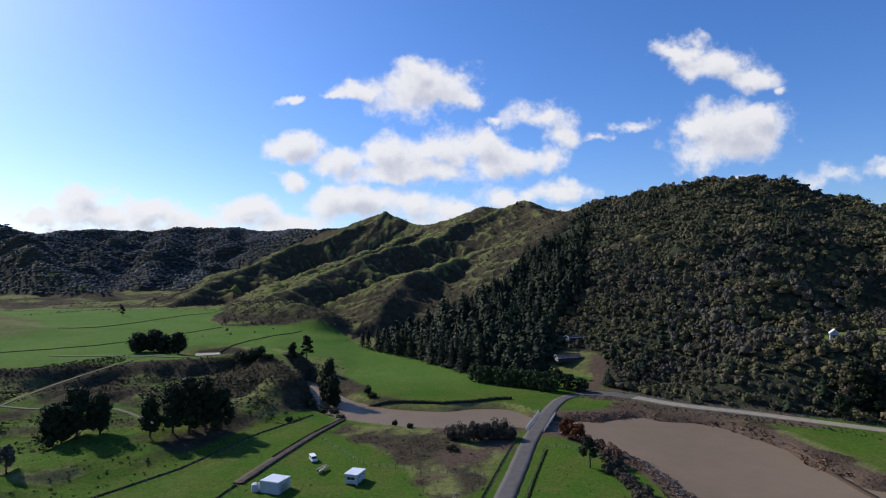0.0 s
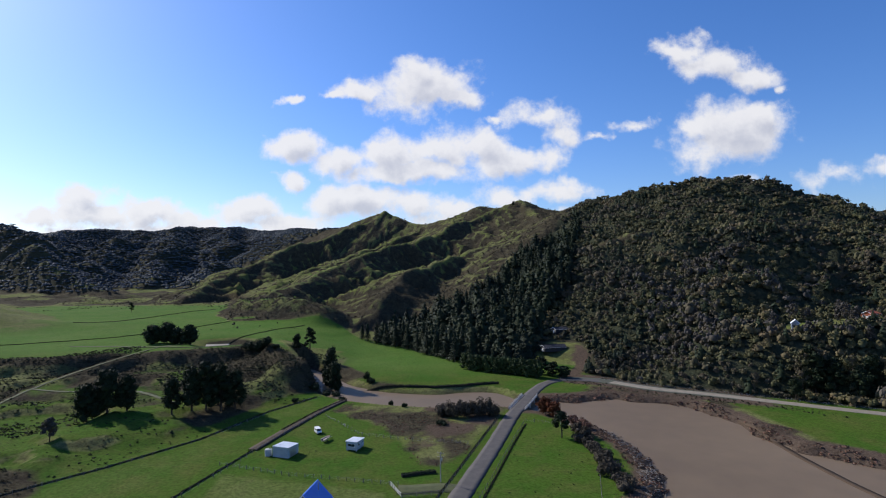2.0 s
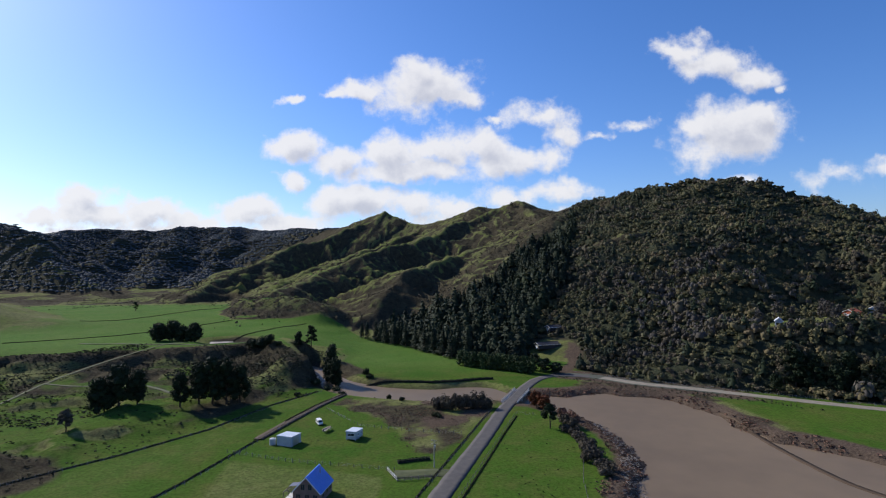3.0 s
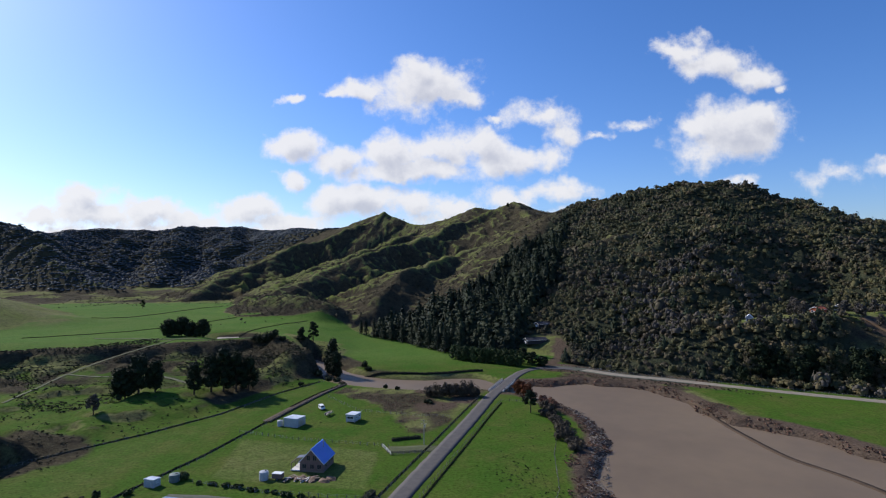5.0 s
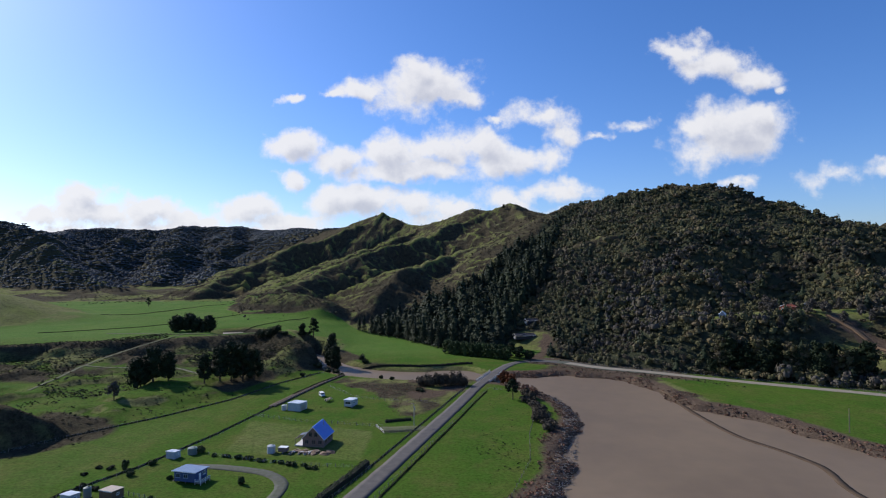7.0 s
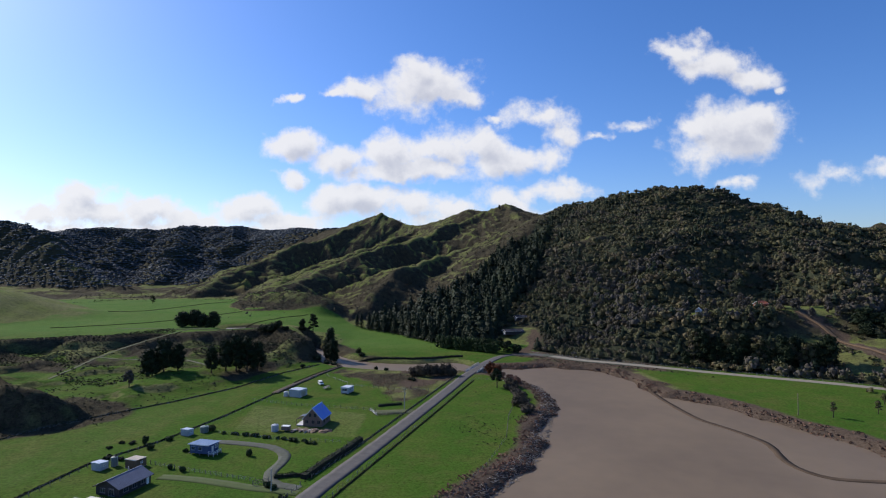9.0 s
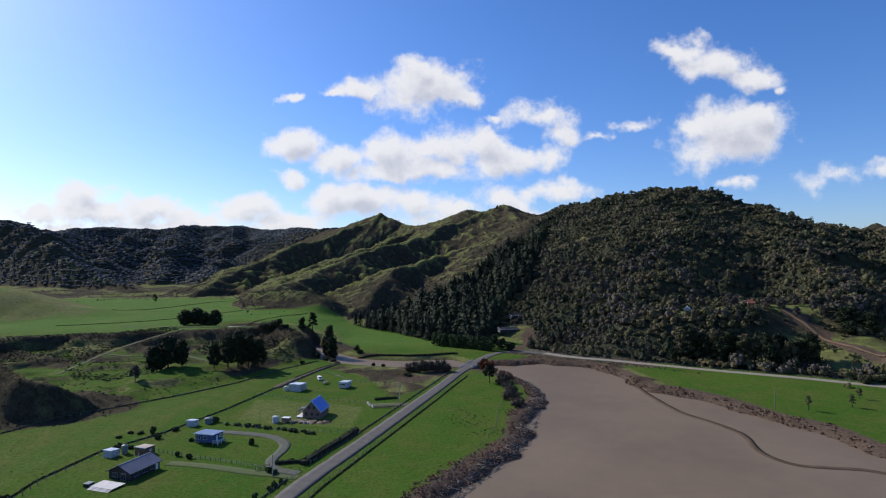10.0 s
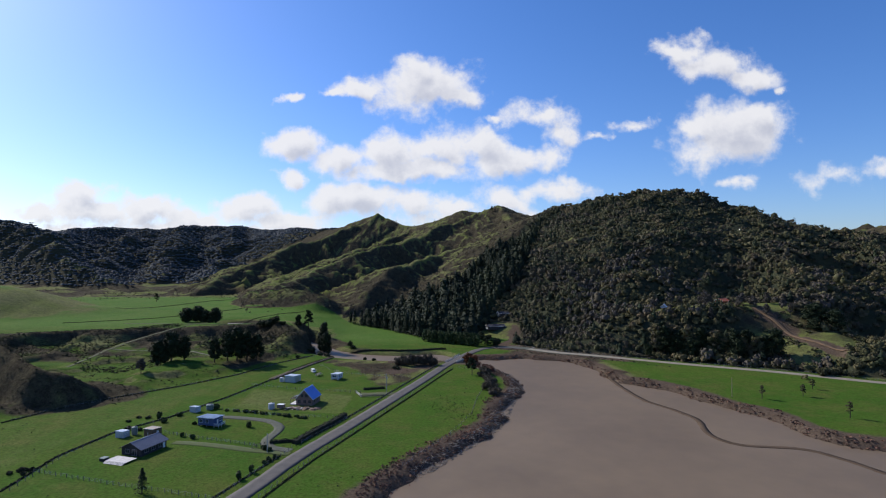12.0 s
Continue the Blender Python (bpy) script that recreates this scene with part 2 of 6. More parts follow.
M_PALEBLUEROOF = mat("pale_blue_iron_roof", (0.26, 0.33, 0.45), (0.21, 0.27, 0.38), scale=0.4, rough=0.4)
M_BLUEWALL = mat("blue_weatherboard", (0.055, 0.085, 0.20), (0.045, 0.070, 0.165), scale=0.8, rough=0.6)
M_PINKWALL = mat("pinkish_timber_wall", (0.22, 0.15, 0.13), (0.15, 0.10, 0.085), scale=0.6, rough=0.7)
M_WOOD = mat("weathered_timber", (0.24, 0.19, 0.14), (0.15, 0.12, 0.09), scale=1.5, rough=0.85)
M_POST = mat("grey_post", (0.20, 0.18, 0.15), (0.12, 0.105, 0.09), scale=2.0, rough=0.9, per_object=0.4)
M_BROWN = mat("brown_shed_wall", (0.17, 0.105, 0.065), (0.12, 0.075, 0.048), scale=1.0, rough=0.7)
M_CREAM = mat("cream_roof", (0.62, 0.50, 0.38), (0.52, 0.42, 0.31), scale=0.6, rough=0.5)
M_ORANGE = mat("orange_wall", (0.45, 0.13, 0.06), (0.36, 0.10, 0.05), scale=0.6, rough=0.7)
M_TANK = mat("green_grey_tank", (0.16, 0.20, 0.19), (0.12, 0.155, 0.15), scale=0.8, rough=0.6)
M_SOIL = mat("dug_soil", (0.085, 0.060, 0.040), (0.045, 0.034, 0.024), scale=0.6, bump=0.5)
M_CLAY = mat("orange_clay", (0.190, 0.115, 0.062), (0.110, 0.075, 0.044), scale=0.4, bump=0.4)
M_CONCRETE = mat("concrete", (0.42, 0.40, 0.37), (0.30, 0.29, 0.27), scale=0.8, rough=0.9, bump=0.2)
M_BLACK = mat("dark_rubber", (0.025, 0.025, 0.027), (0.018, 0.018, 0.02), scale=3, rough=0.7)
M_STEEL = mat("galvanised_steel", (0.45, 0.46, 0.47), (0.35, 0.36, 0.37), scale=2, rough=0.45, metal=0.8)
M_GLASS = mat("window_glass", (0.03, 0.04, 0.05), (0.025, 0.03, 0.04), scale=1, rough=0.08, spec=0.6)


def ground_mat():
    """Pasture, rough hill grass, scrub soil and bare earth, by the masks of the land."""
    m = bpy.data.materials.new("land")
    m.use_nodes = True
    t = m.node_tree
    b = t.nodes["Principled BSDF"]
    b.inputs["Roughness"].default_value, b.inputs["Specular IOR Level"].default_value = 0.95, 0.02
    at = t.nodes.new("ShaderNodeAttribute")
    at.attribute_name = "cover"
    sp = t.nodes.new("ShaderNodeSeparateColor")
    t.links.new(at.outputs["Color"], sp.inputs[0])
    co = t.nodes.new("ShaderNodeTexCoord")

    def noise_tex(scale, detail=6, rough=0.6):
        n = t.nodes.new("ShaderNodeTexNoise")
        n.inputs["Scale"].default_value, n.inputs["Detail"].default_value, n.inputs["Roughness"].default_value = scale, detail, rough
        t.links.new(co.outputs["Object"], n.inputs["Vector"])
        return n.outputs[0]

    def ramp(src, lo, hi):
        r = t.nodes.new("ShaderNodeMapRange")
        r.inputs[1].default_value, r.inputs[2].default_value = lo, hi
        t.links.new(src, r.inputs[0])
        return r.outputs[0]

    def mixc(fac, a, bb):
        x = t.nodes.new("ShaderNodeMix")
        x.data_type = "RGBA"
        t.links.new(fac, x.inputs["Factor"])
        for s, v in (("A", a), ("B", bb)):
            if isinstance(v, tuple):
                x.inputs[s].default_value = (*v, 1)
            else:
                t.links.new(v, x.inputs[s])
        return x.outputs["Result"]

    def edge(mask, amount=0.5, scale=0.15):
        a = t.nodes.new("ShaderNodeMath")
        a.operation = "MULTIPLY_ADD"
        a.inputs[1].default_value = amount
        t.links.new(noise_tex(scale, 8, 0.7), a.inputs[0])
        t.links.new(mask, a.inputs[2])
        return ramp(a.outputs[0], 0.5 * amount + 0.36, 0.5 * amount + 0.64)

    fine = ramp(noise_tex(1.2, 8, 0.75), 0.35, 0.65)
    wide = ramp(noise_tex(0.03, 5), 0.35, 0.65)
    lush = mixc(wide, (0.050, 0.112, 0.015), (0.074, 0.124, 0.019))
    lush = mixc(ramp(noise_tex(0.07, 7, 0.7), 0.46, 0.66), lush, (0.098, 0.118, 0.028))
    lush = mixc(ramp(noise_tex(0.35, 8, 0.8), 0.52, 0.72), lush, (0.058, 0.074, 0.018))
    far_y = t.nodes.new("ShaderNodeSeparateXYZ")
    t.links.new(co.outputs["Object"], far_y.inputs[0])
    # the upper paddocks turn a brighter green, from 275 to 320 along y
    lush = mixc(ramp(far_y.outputs["Y"], 275, 320), lush, mixc(wide, (0.074, 0.148, 0.026), (0.098, 0.158, 0.034)))
    dull = mixc(wide, (0.152, 0.180, 0.046), (0.186, 0.186, 0.078))
    dull = mixc(ramp(noise_tex(0.25, 9, 0.85), 0.45, 0.70), dull, (0.066, 0.066, 0.030))
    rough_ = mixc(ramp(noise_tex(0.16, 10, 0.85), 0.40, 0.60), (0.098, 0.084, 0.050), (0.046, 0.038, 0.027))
    earth = mixc(fine, (0.140, 0.102, 0.074), (0.072, 0.052, 0.039))
    c = mixc(edge(sp.outputs[0], 0.25), dull, lush)
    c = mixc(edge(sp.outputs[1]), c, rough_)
    c = mixc(edge(sp.outputs[2], 0.7, 0.25), c, earth)
    dim = t.nodes.new("ShaderNodeMix")
    dim.data_type, dim.blend_type = "RGBA", "MULTIPLY"
    dim.inputs["B"].default_value = (0.50, 0.50, 0.48, 1)
    t.links.new(ramp(noise_tex(0.9, 8, 0.9), 0.45, 0.60), dim.inputs["Factor"])
    t.links.new(c, dim.inputs["A"])
    c = dim.outputs["Result"]
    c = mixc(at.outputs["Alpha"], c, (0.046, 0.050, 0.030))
    t.links.new(c, b.inputs["Base Color"])
    bp = t.nodes.new("ShaderNodeBump")
    bp.inputs["Strength"].default_value, bp.inputs["Distance"].default_value = 0.5, 0.25
    t.links.new(noise_tex(0.7, 9, 0.8), bp.inputs["Height"])
    b2 = t.nodes.new("ShaderNodeBump")
    b2.inputs["Distance"].default_value = 1.3
    t.links.new(sp.outputs[1], b2.inputs["Strength"])
    t.links.new(noise_tex(0.5, 10, 0.8), b2.inputs["Height"])
    t.links.new(bp.outputs[0], b2.inputs["Normal"])
    t.links.new(b2.outputs[0], b.inputs["Normal"])
    return m


M_LAND = ground_mat()

# ---- the shape of the land, on a plan whose unit is K metres ----
K = 1.35
LATTICE = np.random.RandomState(5).rand(256, 256)


def value_noise(x, y):
    xi, yi = np.floor(x).astype(int), np.floor(y).astype(int)
    fx, fy = x - xi, y - yi
    fx, fy = fx * fx * (3 - 2 * fx), fy * fy * (3 - 2 * fy)
    a, b = LATTICE[xi % 256, yi % 256], LATTICE[(xi + 1) % 256, yi % 256]
    c, d = LATTICE[xi % 256, (yi + 1) % 256], LATTICE[(xi + 1) % 256, (yi + 1) % 256]
    return (a * (1 - fx) + b * fx) * (1 - fy) + (c * (1 - fx) + d * fx) * fy - 0.5


def fbm(x, y, octaves=4):
    total, amp = 0, 1.0
    for i in range(octaves):
        total = total + amp * value_noise(x + 17.3 * i, y - 9.1 * i)
        x, y, amp = x * 2.03, y * 2.03, amp * 0.5
    return total


def step(a, b, v):
    t = np.clip((v - a) / (b - a), 0, 1)
    return t * t * (3 - 2 * t)


def smax(a, b, k):
    return 0.5 * (a + b + np.sqrt((a - b) ** 2 + k * k))


def line_dist(x, y, pts):
    """Distance to a polyline, and the third value of its points there."""
    best, val = np.full(np.shape(x), 1e9), np.zeros(np.shape(x))
    for p, q in zip(pts, pts[1:]):
        dx, dy = q[0] - p[0], q[1] - p[1]
        t = np.clip(((x - p[0]) * dx + (y - p[1]) * dy) / (dx * dx + dy * dy), 0, 1)
        d = np.hypot(x - p[0] - t * dx, y - p[1] - t * dy)
        if len(p) > 2:
            val = np.where(d < best, p[2] + t * (q[2] - p[2]), val)
        best = np.minimum(best, d)
    return best, val


def inside(x, y, poly):
    """Distance to a polygon's edge, positive inside."""
    d, _ = line_dist(x, y, [p[:2] for p in poly] + [poly[0][:2]])
    odd = np.zeros(np.shape(x), bool)
    for p, q in zip(poly, poly[1:] + poly[:1]):
        if p[1] != q[1]:
            hit = ((p[1] > y) != (q[1] > y)) & (x < (q[0] - p[0]) * (y - p[1]) / (q[1] - p[1]) + p[0])
            odd ^= hit
    return np.where(odd, d, -d)


def ridge(x, y, pts, slope, r):
    d, z = line_dist(x, y, pts)
    return z - slope * (np.sqrt(d * d + r * r) - r)


def spur(x, y, pts, west, east, r, ribs=0.0):
    """A falling ridge with one slope on its west side and a steeper, broken one on its east; ribs run down both sides."""
    best, val, side, arc, far = np.full(np.shape(x), 1e9), np.zeros(np.shape(x)), np.zeros(np.shape(x)), np.zeros(np.shape(x)), 0.0
    for p, q in zip(pts, pts[1:]):
        dx, dy = q[0] - p[0], q[1] - p[1]
        t = np.clip(((x - p[0]) * dx + (y - p[1]) * dy) / (dx * dx + dy * dy), 0, 1)
        d = np.hypot(x - p[0] - t * dx, y - p[1] - t * dy)
        k = d < best
        val = np.where(k, p[2] + t * (q[2] - p[2]), val)
        side = np.where(k, (dx * (y - p[1]) - dy * (x - p[0])) / math.hypot(dx, dy), side)
        arc = np.where(k, far + t * math.hypot(dx, dy), arc)
        best = np.minimum(best, d)
        far += math.hypot(dx, dy)
    w = step(-4, 4, side)
    if ribs:
        sgn = np.where(side > 0, 31.0, 0.0) + pts[0][0]
        rib = (0.16 - np.abs(fbm(arc / 26 + sgn + 0.25 * best / 26, best / 150, 3))) * ribs + (0.13 - np.abs(fbm(arc / 9 + sgn, best / 60, 3))) * ribs * 0.62
        val = val + rib * step(3, 34, best) * (0.55 + 0.75 * w)
        low = 0.42 if east < 1.2 else 0.9
        east = (low + (east - low) * step(38, 78, val)) * (1.0 + 0.75 * fbm(arc / 45 + sgn, best / 90, 2))
    return val - (west * (1 - w) + east * w) * (np.sqrt(best * best + r * r) - r)


def smooth_line(pts, n=6):
    """Catmull-Rom through points of the plan."""
    p = [np.array(q, float) for q in pts]
    p = [2 * p[0] - p[1]] + p + [2 * p[-1] - p[-2]]
    out = []
    for a, b, c, d in zip(p, p[1:], p[2:], p[3:]):
        for i in range(n):
            t = i / n
            out.append(tuple(0.5 * (2 * b + (c - a) * t + (2 * a - 5 * b + 4 * c - d) * t * t + (3 * b - a - 3 * c + d) * t ** 3)))
    return out + [tuple(p[-2])]


BENCH = [(-700, 120), (-260, 180), (-173, 206), (-142, 221), (-112, 230), (-88, 236), (-64, 214), (-50, 190), (-60, 232), (-88, 275), (-95, 330), (-85, 420), (-60, 520), (-300, 1000), (-900, 1000)]
LAKE = smooth_line([(8, 5), (12.4, 17.8), (25.6, 39.8), (34, 52.5), (41, 64.5), (45, 85), (54, 108), (53, 130), (44, 150), (37, 160), (30, 164), (33, 172), (48, 172), (61, 174), (80, 165), (87, 150), (90, 124), (99, 116), (108, 101), (113, 83), (120, 72), (121, 57), (128, 46), (134, 43), (170, 20), (200, -60), (120, -160), (0, -150), (-20, -60)], 4)
RIVER = smooth_line([(-66, 236), (-60, 240), (-50, 228), (-36, 205), (-28, 197), (-18, 190), (0, 186), (10, 189), (22, 188), (30, 176), (38, 172), (32, 163), (22, 166), (5, 166), (-1, 165), (-22, 171), (-38, 181), (-48, 200), (-58, 220)], 4)
DITCH = [(-112, 40), (-106, 66), (-100, 80), (-90, 94), (-76, 111), (-63, 131), (-53, 158), (-42, 177)]
CREST_EAST = [(103, 692, 122), (135, 640, 108), (163, 580, 110), (176, 530, 112), (210, 480, 114.5), (242, 447, 116.5), (266, 430, 109), (302, 410, 91), (342, 400, 81), (420, 370, 65), (520, 330, 58), (700, 300, 70)]
CREST_MID = [(-330, 1120, 110), (-191, 1000, 114), (-133, 900, 121), (-90, 855, 129), (-49, 830, 113), (-25, 800, 106), (14, 760, 111), (53, 710, 123), (76, 700, 119), (103, 692, 128.5), (200, 720, 100), (400, 760, 90)]
SPURS = [
    ([(103, 692, 126), (98, 640, 95), (83, 580, 72), (58, 530, 61), (20, 480, 55), (-6, 450, 50), (-30, 410, 39), (-40, 376, 25), (-45, 358, 13)], 0.40, 1.25),
    ([(84, 695, 119), (47, 665, 107), (9, 630, 90), (-11, 605, 80), (-37, 570, 70), (-54, 545, 65), (-81, 505, 53), (-103, 470, 42), (-111, 435, 33), (-129, 400, 26), (-135, 376, 17)], 0.38, 0.95),
    ([(-90, 855, 131), (-112, 830, 113), (-150, 790, 94), (-207, 740, 72), (-240, 690, 54), (-262, 630, 35), (-264, 560, 17)], 0.36, 1.0),
    ([(-25, 800, 106), (-44, 740, 88), (-92, 680, 66), (-128, 620, 50), (-158, 560, 34), (-176, 500, 18)], 0.38, 0.8),
    ([(103, 692, 126), (115, 560, 88), (118, 450, 68), (118, 358, 58), (90, 300, 26), (76, 262, 8)], 0.95, 0.5),
    ([(242, 447, 114), (190, 330, 66), (140, 250, 34), (110, 195, 10)], 0.42, 0.42),
    ([(266, 430, 106), (270, 330, 66), (240, 250, 40), (220, 200, 26), (205, 165, 14)], 0.45, 0.45),
    ([(342, 400, 78), (350, 300, 54), (310, 220, 34), (290, 160, 14)], 0.42, 0.42)]
OPEN_FLANK = [(-60, 930), (-190, 1010), (-330, 920), (-420, 780), (-420, 480), (0, 480)]
FAR_WEST = [(-1500, 900, 190), (-1086, 1300, 150), (-1136, 1500, 130), (-1108, 1600, 146), (-1085, 1700, 160), (-975, 1800, 155), (-864, 1850, 172), (-706, 1875, 171), (-592, 1800, 151), (-414, 1500, 139), (-248, 1300, 131), (-100, 1200, 120)]
NEAR_WEST = [(-1400, 900, 180), (-1130, 1250, 146), (-892, 1100, 120), (-733, 950, 90), (-620, 840, 51), (-538, 780, 29), (-458, 730, 13)]
FAR_SPURS = [
    ([(-1108, 1600, 146), (-960, 1320, 104), (-840, 1120, 66), (-760, 990, 38)], 0.60, 8),
    ([(-975, 1800, 155), (-850, 1480, 118), (-760, 1220, 84), (-640, 980, 48), (-560, 830, 20)], 0.60, 8),
    ([(-864, 1850, 172), (-800, 1620, 138), (-660, 1330, 100), (-560, 1080, 62), (-480, 880, 22)], 0.62, 8),
    ([(-706, 1875, 171), (-640, 1600, 134), (-500, 1280, 92), (-430, 1040, 54), (-385, 850, 18)], 0.62, 8),
    ([(-592, 1800, 151), (-470, 1480, 112), (-400, 1220, 76), (-350, 980, 36), (-330, 860, 16)], 0.60, 8),
    ([(-414, 1500, 139), (-345, 1250, 98), (-300, 1060, 60), (-290, 930, 26)], 0.60, 8)]
WOODS = [(-42, 312), (-20, 288), (8, 248), (26, 236), (44, 226), (60, 215), (82, 190), (100, 180), (132, 160), (165, 140), (196, 118), (260, 78), (700, 60), (700, 620), (260, 640), (165, 640), (150, 590), (128, 540), (104, 480), (80, 430), (52, 395), (26, 366), (4, 352), (-20, 345), (-34, 328)]
KNOLL = [(-97, 94, 4.5), (-102.5, 87, 9.5), (-111, 86, 11.5), (-122, 93, 13.5), (-140, 104, 17), (-190, 118, 22), (-280, 140, 30), (-420, 150, 48)]
LEFT_HILL = [(-226, 332, 9), (-254, 322, 14), (-271, 318, 18.5), (-292, 315, 25), (-313, 312, 29), (-380, 300, 37), (-470, 270, 50)]

TRACK_GRADE = [(-121, 244, 9.0), (-128.7, 240, 9.0), (-134.1, 227, 7.9), (-138.3, 214, 6.6), (-141.3, 202, 5.4), (-142.6, 190, 4.5), (-143, 177, 3.6), (-140.1, 156, 2.6), (-137.3, 138, 2.2)]
SIDE_GRADE = [(-143, 177, 3.6), (-132.6, 176, 2.9), (-117.2, 176, 2.6), (-103.7, 174, 3.2), (-84, 160, 2.6)]


def height(x, y):
    x, y = np.asarray(x, float), np.asarray(y, float)
    wx, wy = x + 7 * fbm(x / 60, y / 60, 3), y + 7 * fbm(x / 60 + 40, y / 60, 3)
    floor = 10 * step(500, 1300, y) + 30 * step(900, 2600, np.hypot(x, y))
    # the bench on the west, with its broken scarp
    s = inside(wx + 5 * fbm(x / 17, y / 17, 3), wy + 5 * fbm(x / 17 + 7, y / 17, 3), BENCH)
    east = step(235, 285, y)
    wide_ = 7 + 22 * np.clip(fbm(x / 26 + 3, y / 26, 3) + 0.12, 0, 1)
    sharp = 6.3 * step(0, 1, np.clip((s + wide_) / (wide_ + 0.5), 0, 1)) + 2.2 * step(-60, -6, s)
    sharp = sharp * step(-38, -52, x)
    bench = sharp * (1 - east) + 8.5 * np.clip(1 + s / 67, 0, 1) * east * step(-20, -75, x)
    bench = bench * step(-4, 16, -inside(wx, wy, DITCH + [(-38, 190), (-30, 198), (0, 194), (300, 198), (300, -400), (-112, -400)]))
    bench = bench * (1 - 0.6 * step(420, 680, y))
    bench = bench + 3.5 * np.exp(-(((x + 78) / 17) ** 2 + ((y - 226) / 14) ** 2))
    z = np.maximum(floor, bench + floor)
    toe = step(2, 16, -inside(wx, wy, DITCH + [(300, 177), (300, -400), (-112, -400)]))
    z = z + toe * (0.6 + 9 * np.clip(0.30 - np.abs(fbm(x / 30, y / 30, 4)) * 1.3, 0, 1)) * step(240, 205, y) * step(6, -10, s) * step(-42, -54, x)
    z = smax(z, ridge(wx, wy, LEFT_HILL, 0.22, 22), 3)
    kn = ridge(x + 3 * fbm(x / 12, y / 12, 3), y + 3 * fbm(x / 12 + 9, y / 12, 3), KNOLL, 1.45, 1.2)
    kn = kn - 12 * step(-2.0, 2.5, inside(x, y, DITCH + [(300, 177), (300, -400), (-112, -400)]))
    z = smax(z, kn, 1.0)
    # the hills
    rel = np.full(x.shape, -50.0)
    hx_, hy_ = x + 5 * fbm(x / 38, y / 38, 4), y + 5 * fbm(x / 38 + 40, y / 38, 4)
    for pts, west_, east_ in SPURS:
        rel = smax(rel, spur(hx_, hy_, pts, west_, east_, 2.5, 36), 1.5)
    rel = smax(rel, ridge(wx, wy, [(-146, 392, 20), (-108, 372, 24), (-82, 357, 20)], 0.95, 9), 4)
    rel = smax(rel, ridge(wx, wy, CREST_EAST, 0.42, 10), 6)
    rel = smax(rel, ridge(hx_, hy_, CREST_MID, 0.60, 5), 2)
    west = np.full(x.shape, -50.0)
    for pts, slope, r in FAR_SPURS:
        west = smax(west, ridge(wx, wy, pts, slope, r), 10)
    west = smax(west, ridge(wx, wy, FAR_WEST, 0.40, 14), 8)
    west = smax(west, spur(wx, wy, NEAR_WEST, 1.05, 0.5, 5), 6)
    west = smax(west, ridge(wx, wy, [(500, 1500, 120), (900, 900, 110), (1200, 500, 120)], 0.3, 30), 12)
    # sharp side ridges with worn gullies between them
    bush_hill = step(-30, 20, inside(x, y, WOODS))
    ribs = (0.17 - np.abs(fbm(x / 44, y / 44, 4))) * (9 + 9 * bush_hill) + (0.16 - np.abs(fbm(x / 15 + 5, y / 15, 4))) * (4 + 3 * bush_hill)
    rel = rel + ribs * step(4, 42, rel) * (0.35 + 0.65 * step(0, 40, line_dist(x, y, CREST_MID)[0]))
    big = (0.17 - np.abs(fbm(x / 150, y / 150, 4))) * 95 + (0.17 - np.abs(fbm(x / 46 + 3, y / 46, 3))) * 26
    west = west + big * step(12, 70, west) * (0.12 + 0.88 * step(0, 190, line_dist(x, y, FAR_WEST)[0]))
    z = smax(z, np.maximum(rel, west) - 1.5, 3)
    flat = step(0, 30, 60 - np.hypot((x - 20) / 1.6, y - 90) * 0.5)
    z = z + 1.7 * fbm(x / 7, y / 7, 3) * step(12, 30, rel) * (1 - bush_hill)
    z = z + 9 * (0.17 - np.abs(fbm(x / 42, y / 42, 4))) * step(470, 600, y) * step(-150, -260, x) * step(1000, 800, y)
    z = z + 0.25 * fbm(x / 9, y / 9, 3) * (1 - 0.8 * flat)
    z = z - 5.2 * np.exp(-(((x + 108) / 15) ** 2 + ((y - 262) / 11) ** 2))
    z = z + 5.5 * np.exp(-(((x - 197) / 12) ** 2 + ((y - 199) / 12) ** 2))
    for grade in (TRACK_GRADE, SIDE_GRADE):
        d, gz = line_dist(x, y, grade)
        z = z + (gz - z) * step(7.5, 1.8, d)
    # shelf of the hillside clearing and of the road
    shelf = step(44, 12, np.hypot((x - 165) / 1.7, y - 207))
    z = z * (1 - shelf) + (20 + 0.08 * (x - 140)) * shelf
    d, _ = line_dist(x, y, GRAVEL_LINE)
    z = np.where(d < 30, z * step(3.5, 16, d) + 0.05 * (1 - step(3.5, 16, d)), z)
    d, _ = line_dist(x, y, ROAD_LINE)
    z = np.where(d < 12, z * step(4, 10, d), z)
    # lake and river beds
    rx, ry = x + 3.6 * fbm(x / 8, y / 8, 4), y + 3.6 * fbm(x / 8 + 20, y / 8, 4)
    for poly in (LAKE, RIVER):
        d = inside(rx, ry, poly) + 2.0 if poly is LAKE else inside(x, y, poly)
        z = z + (-2.9 - z) * step(-3.5, 3.0, d)
    return z


ROAD_LINE = smooth_line([(-46, -75), (-32, -30), (-18.5, 13.5), (-13, 35.4), (-4.4, 61.5), (7.5, 99), (16, 126), (23.5, 151), (29, 166), (36, 184), (43, 197), (52, 203), (64, 200)], 5)
GRAVEL_LINE = smooth_line([(58, 203), (66, 199.5), (80, 186), (98, 175.5), (130, 154.5), (163, 135), (192, 113.5), (260, 70), (400, 0)], 5)


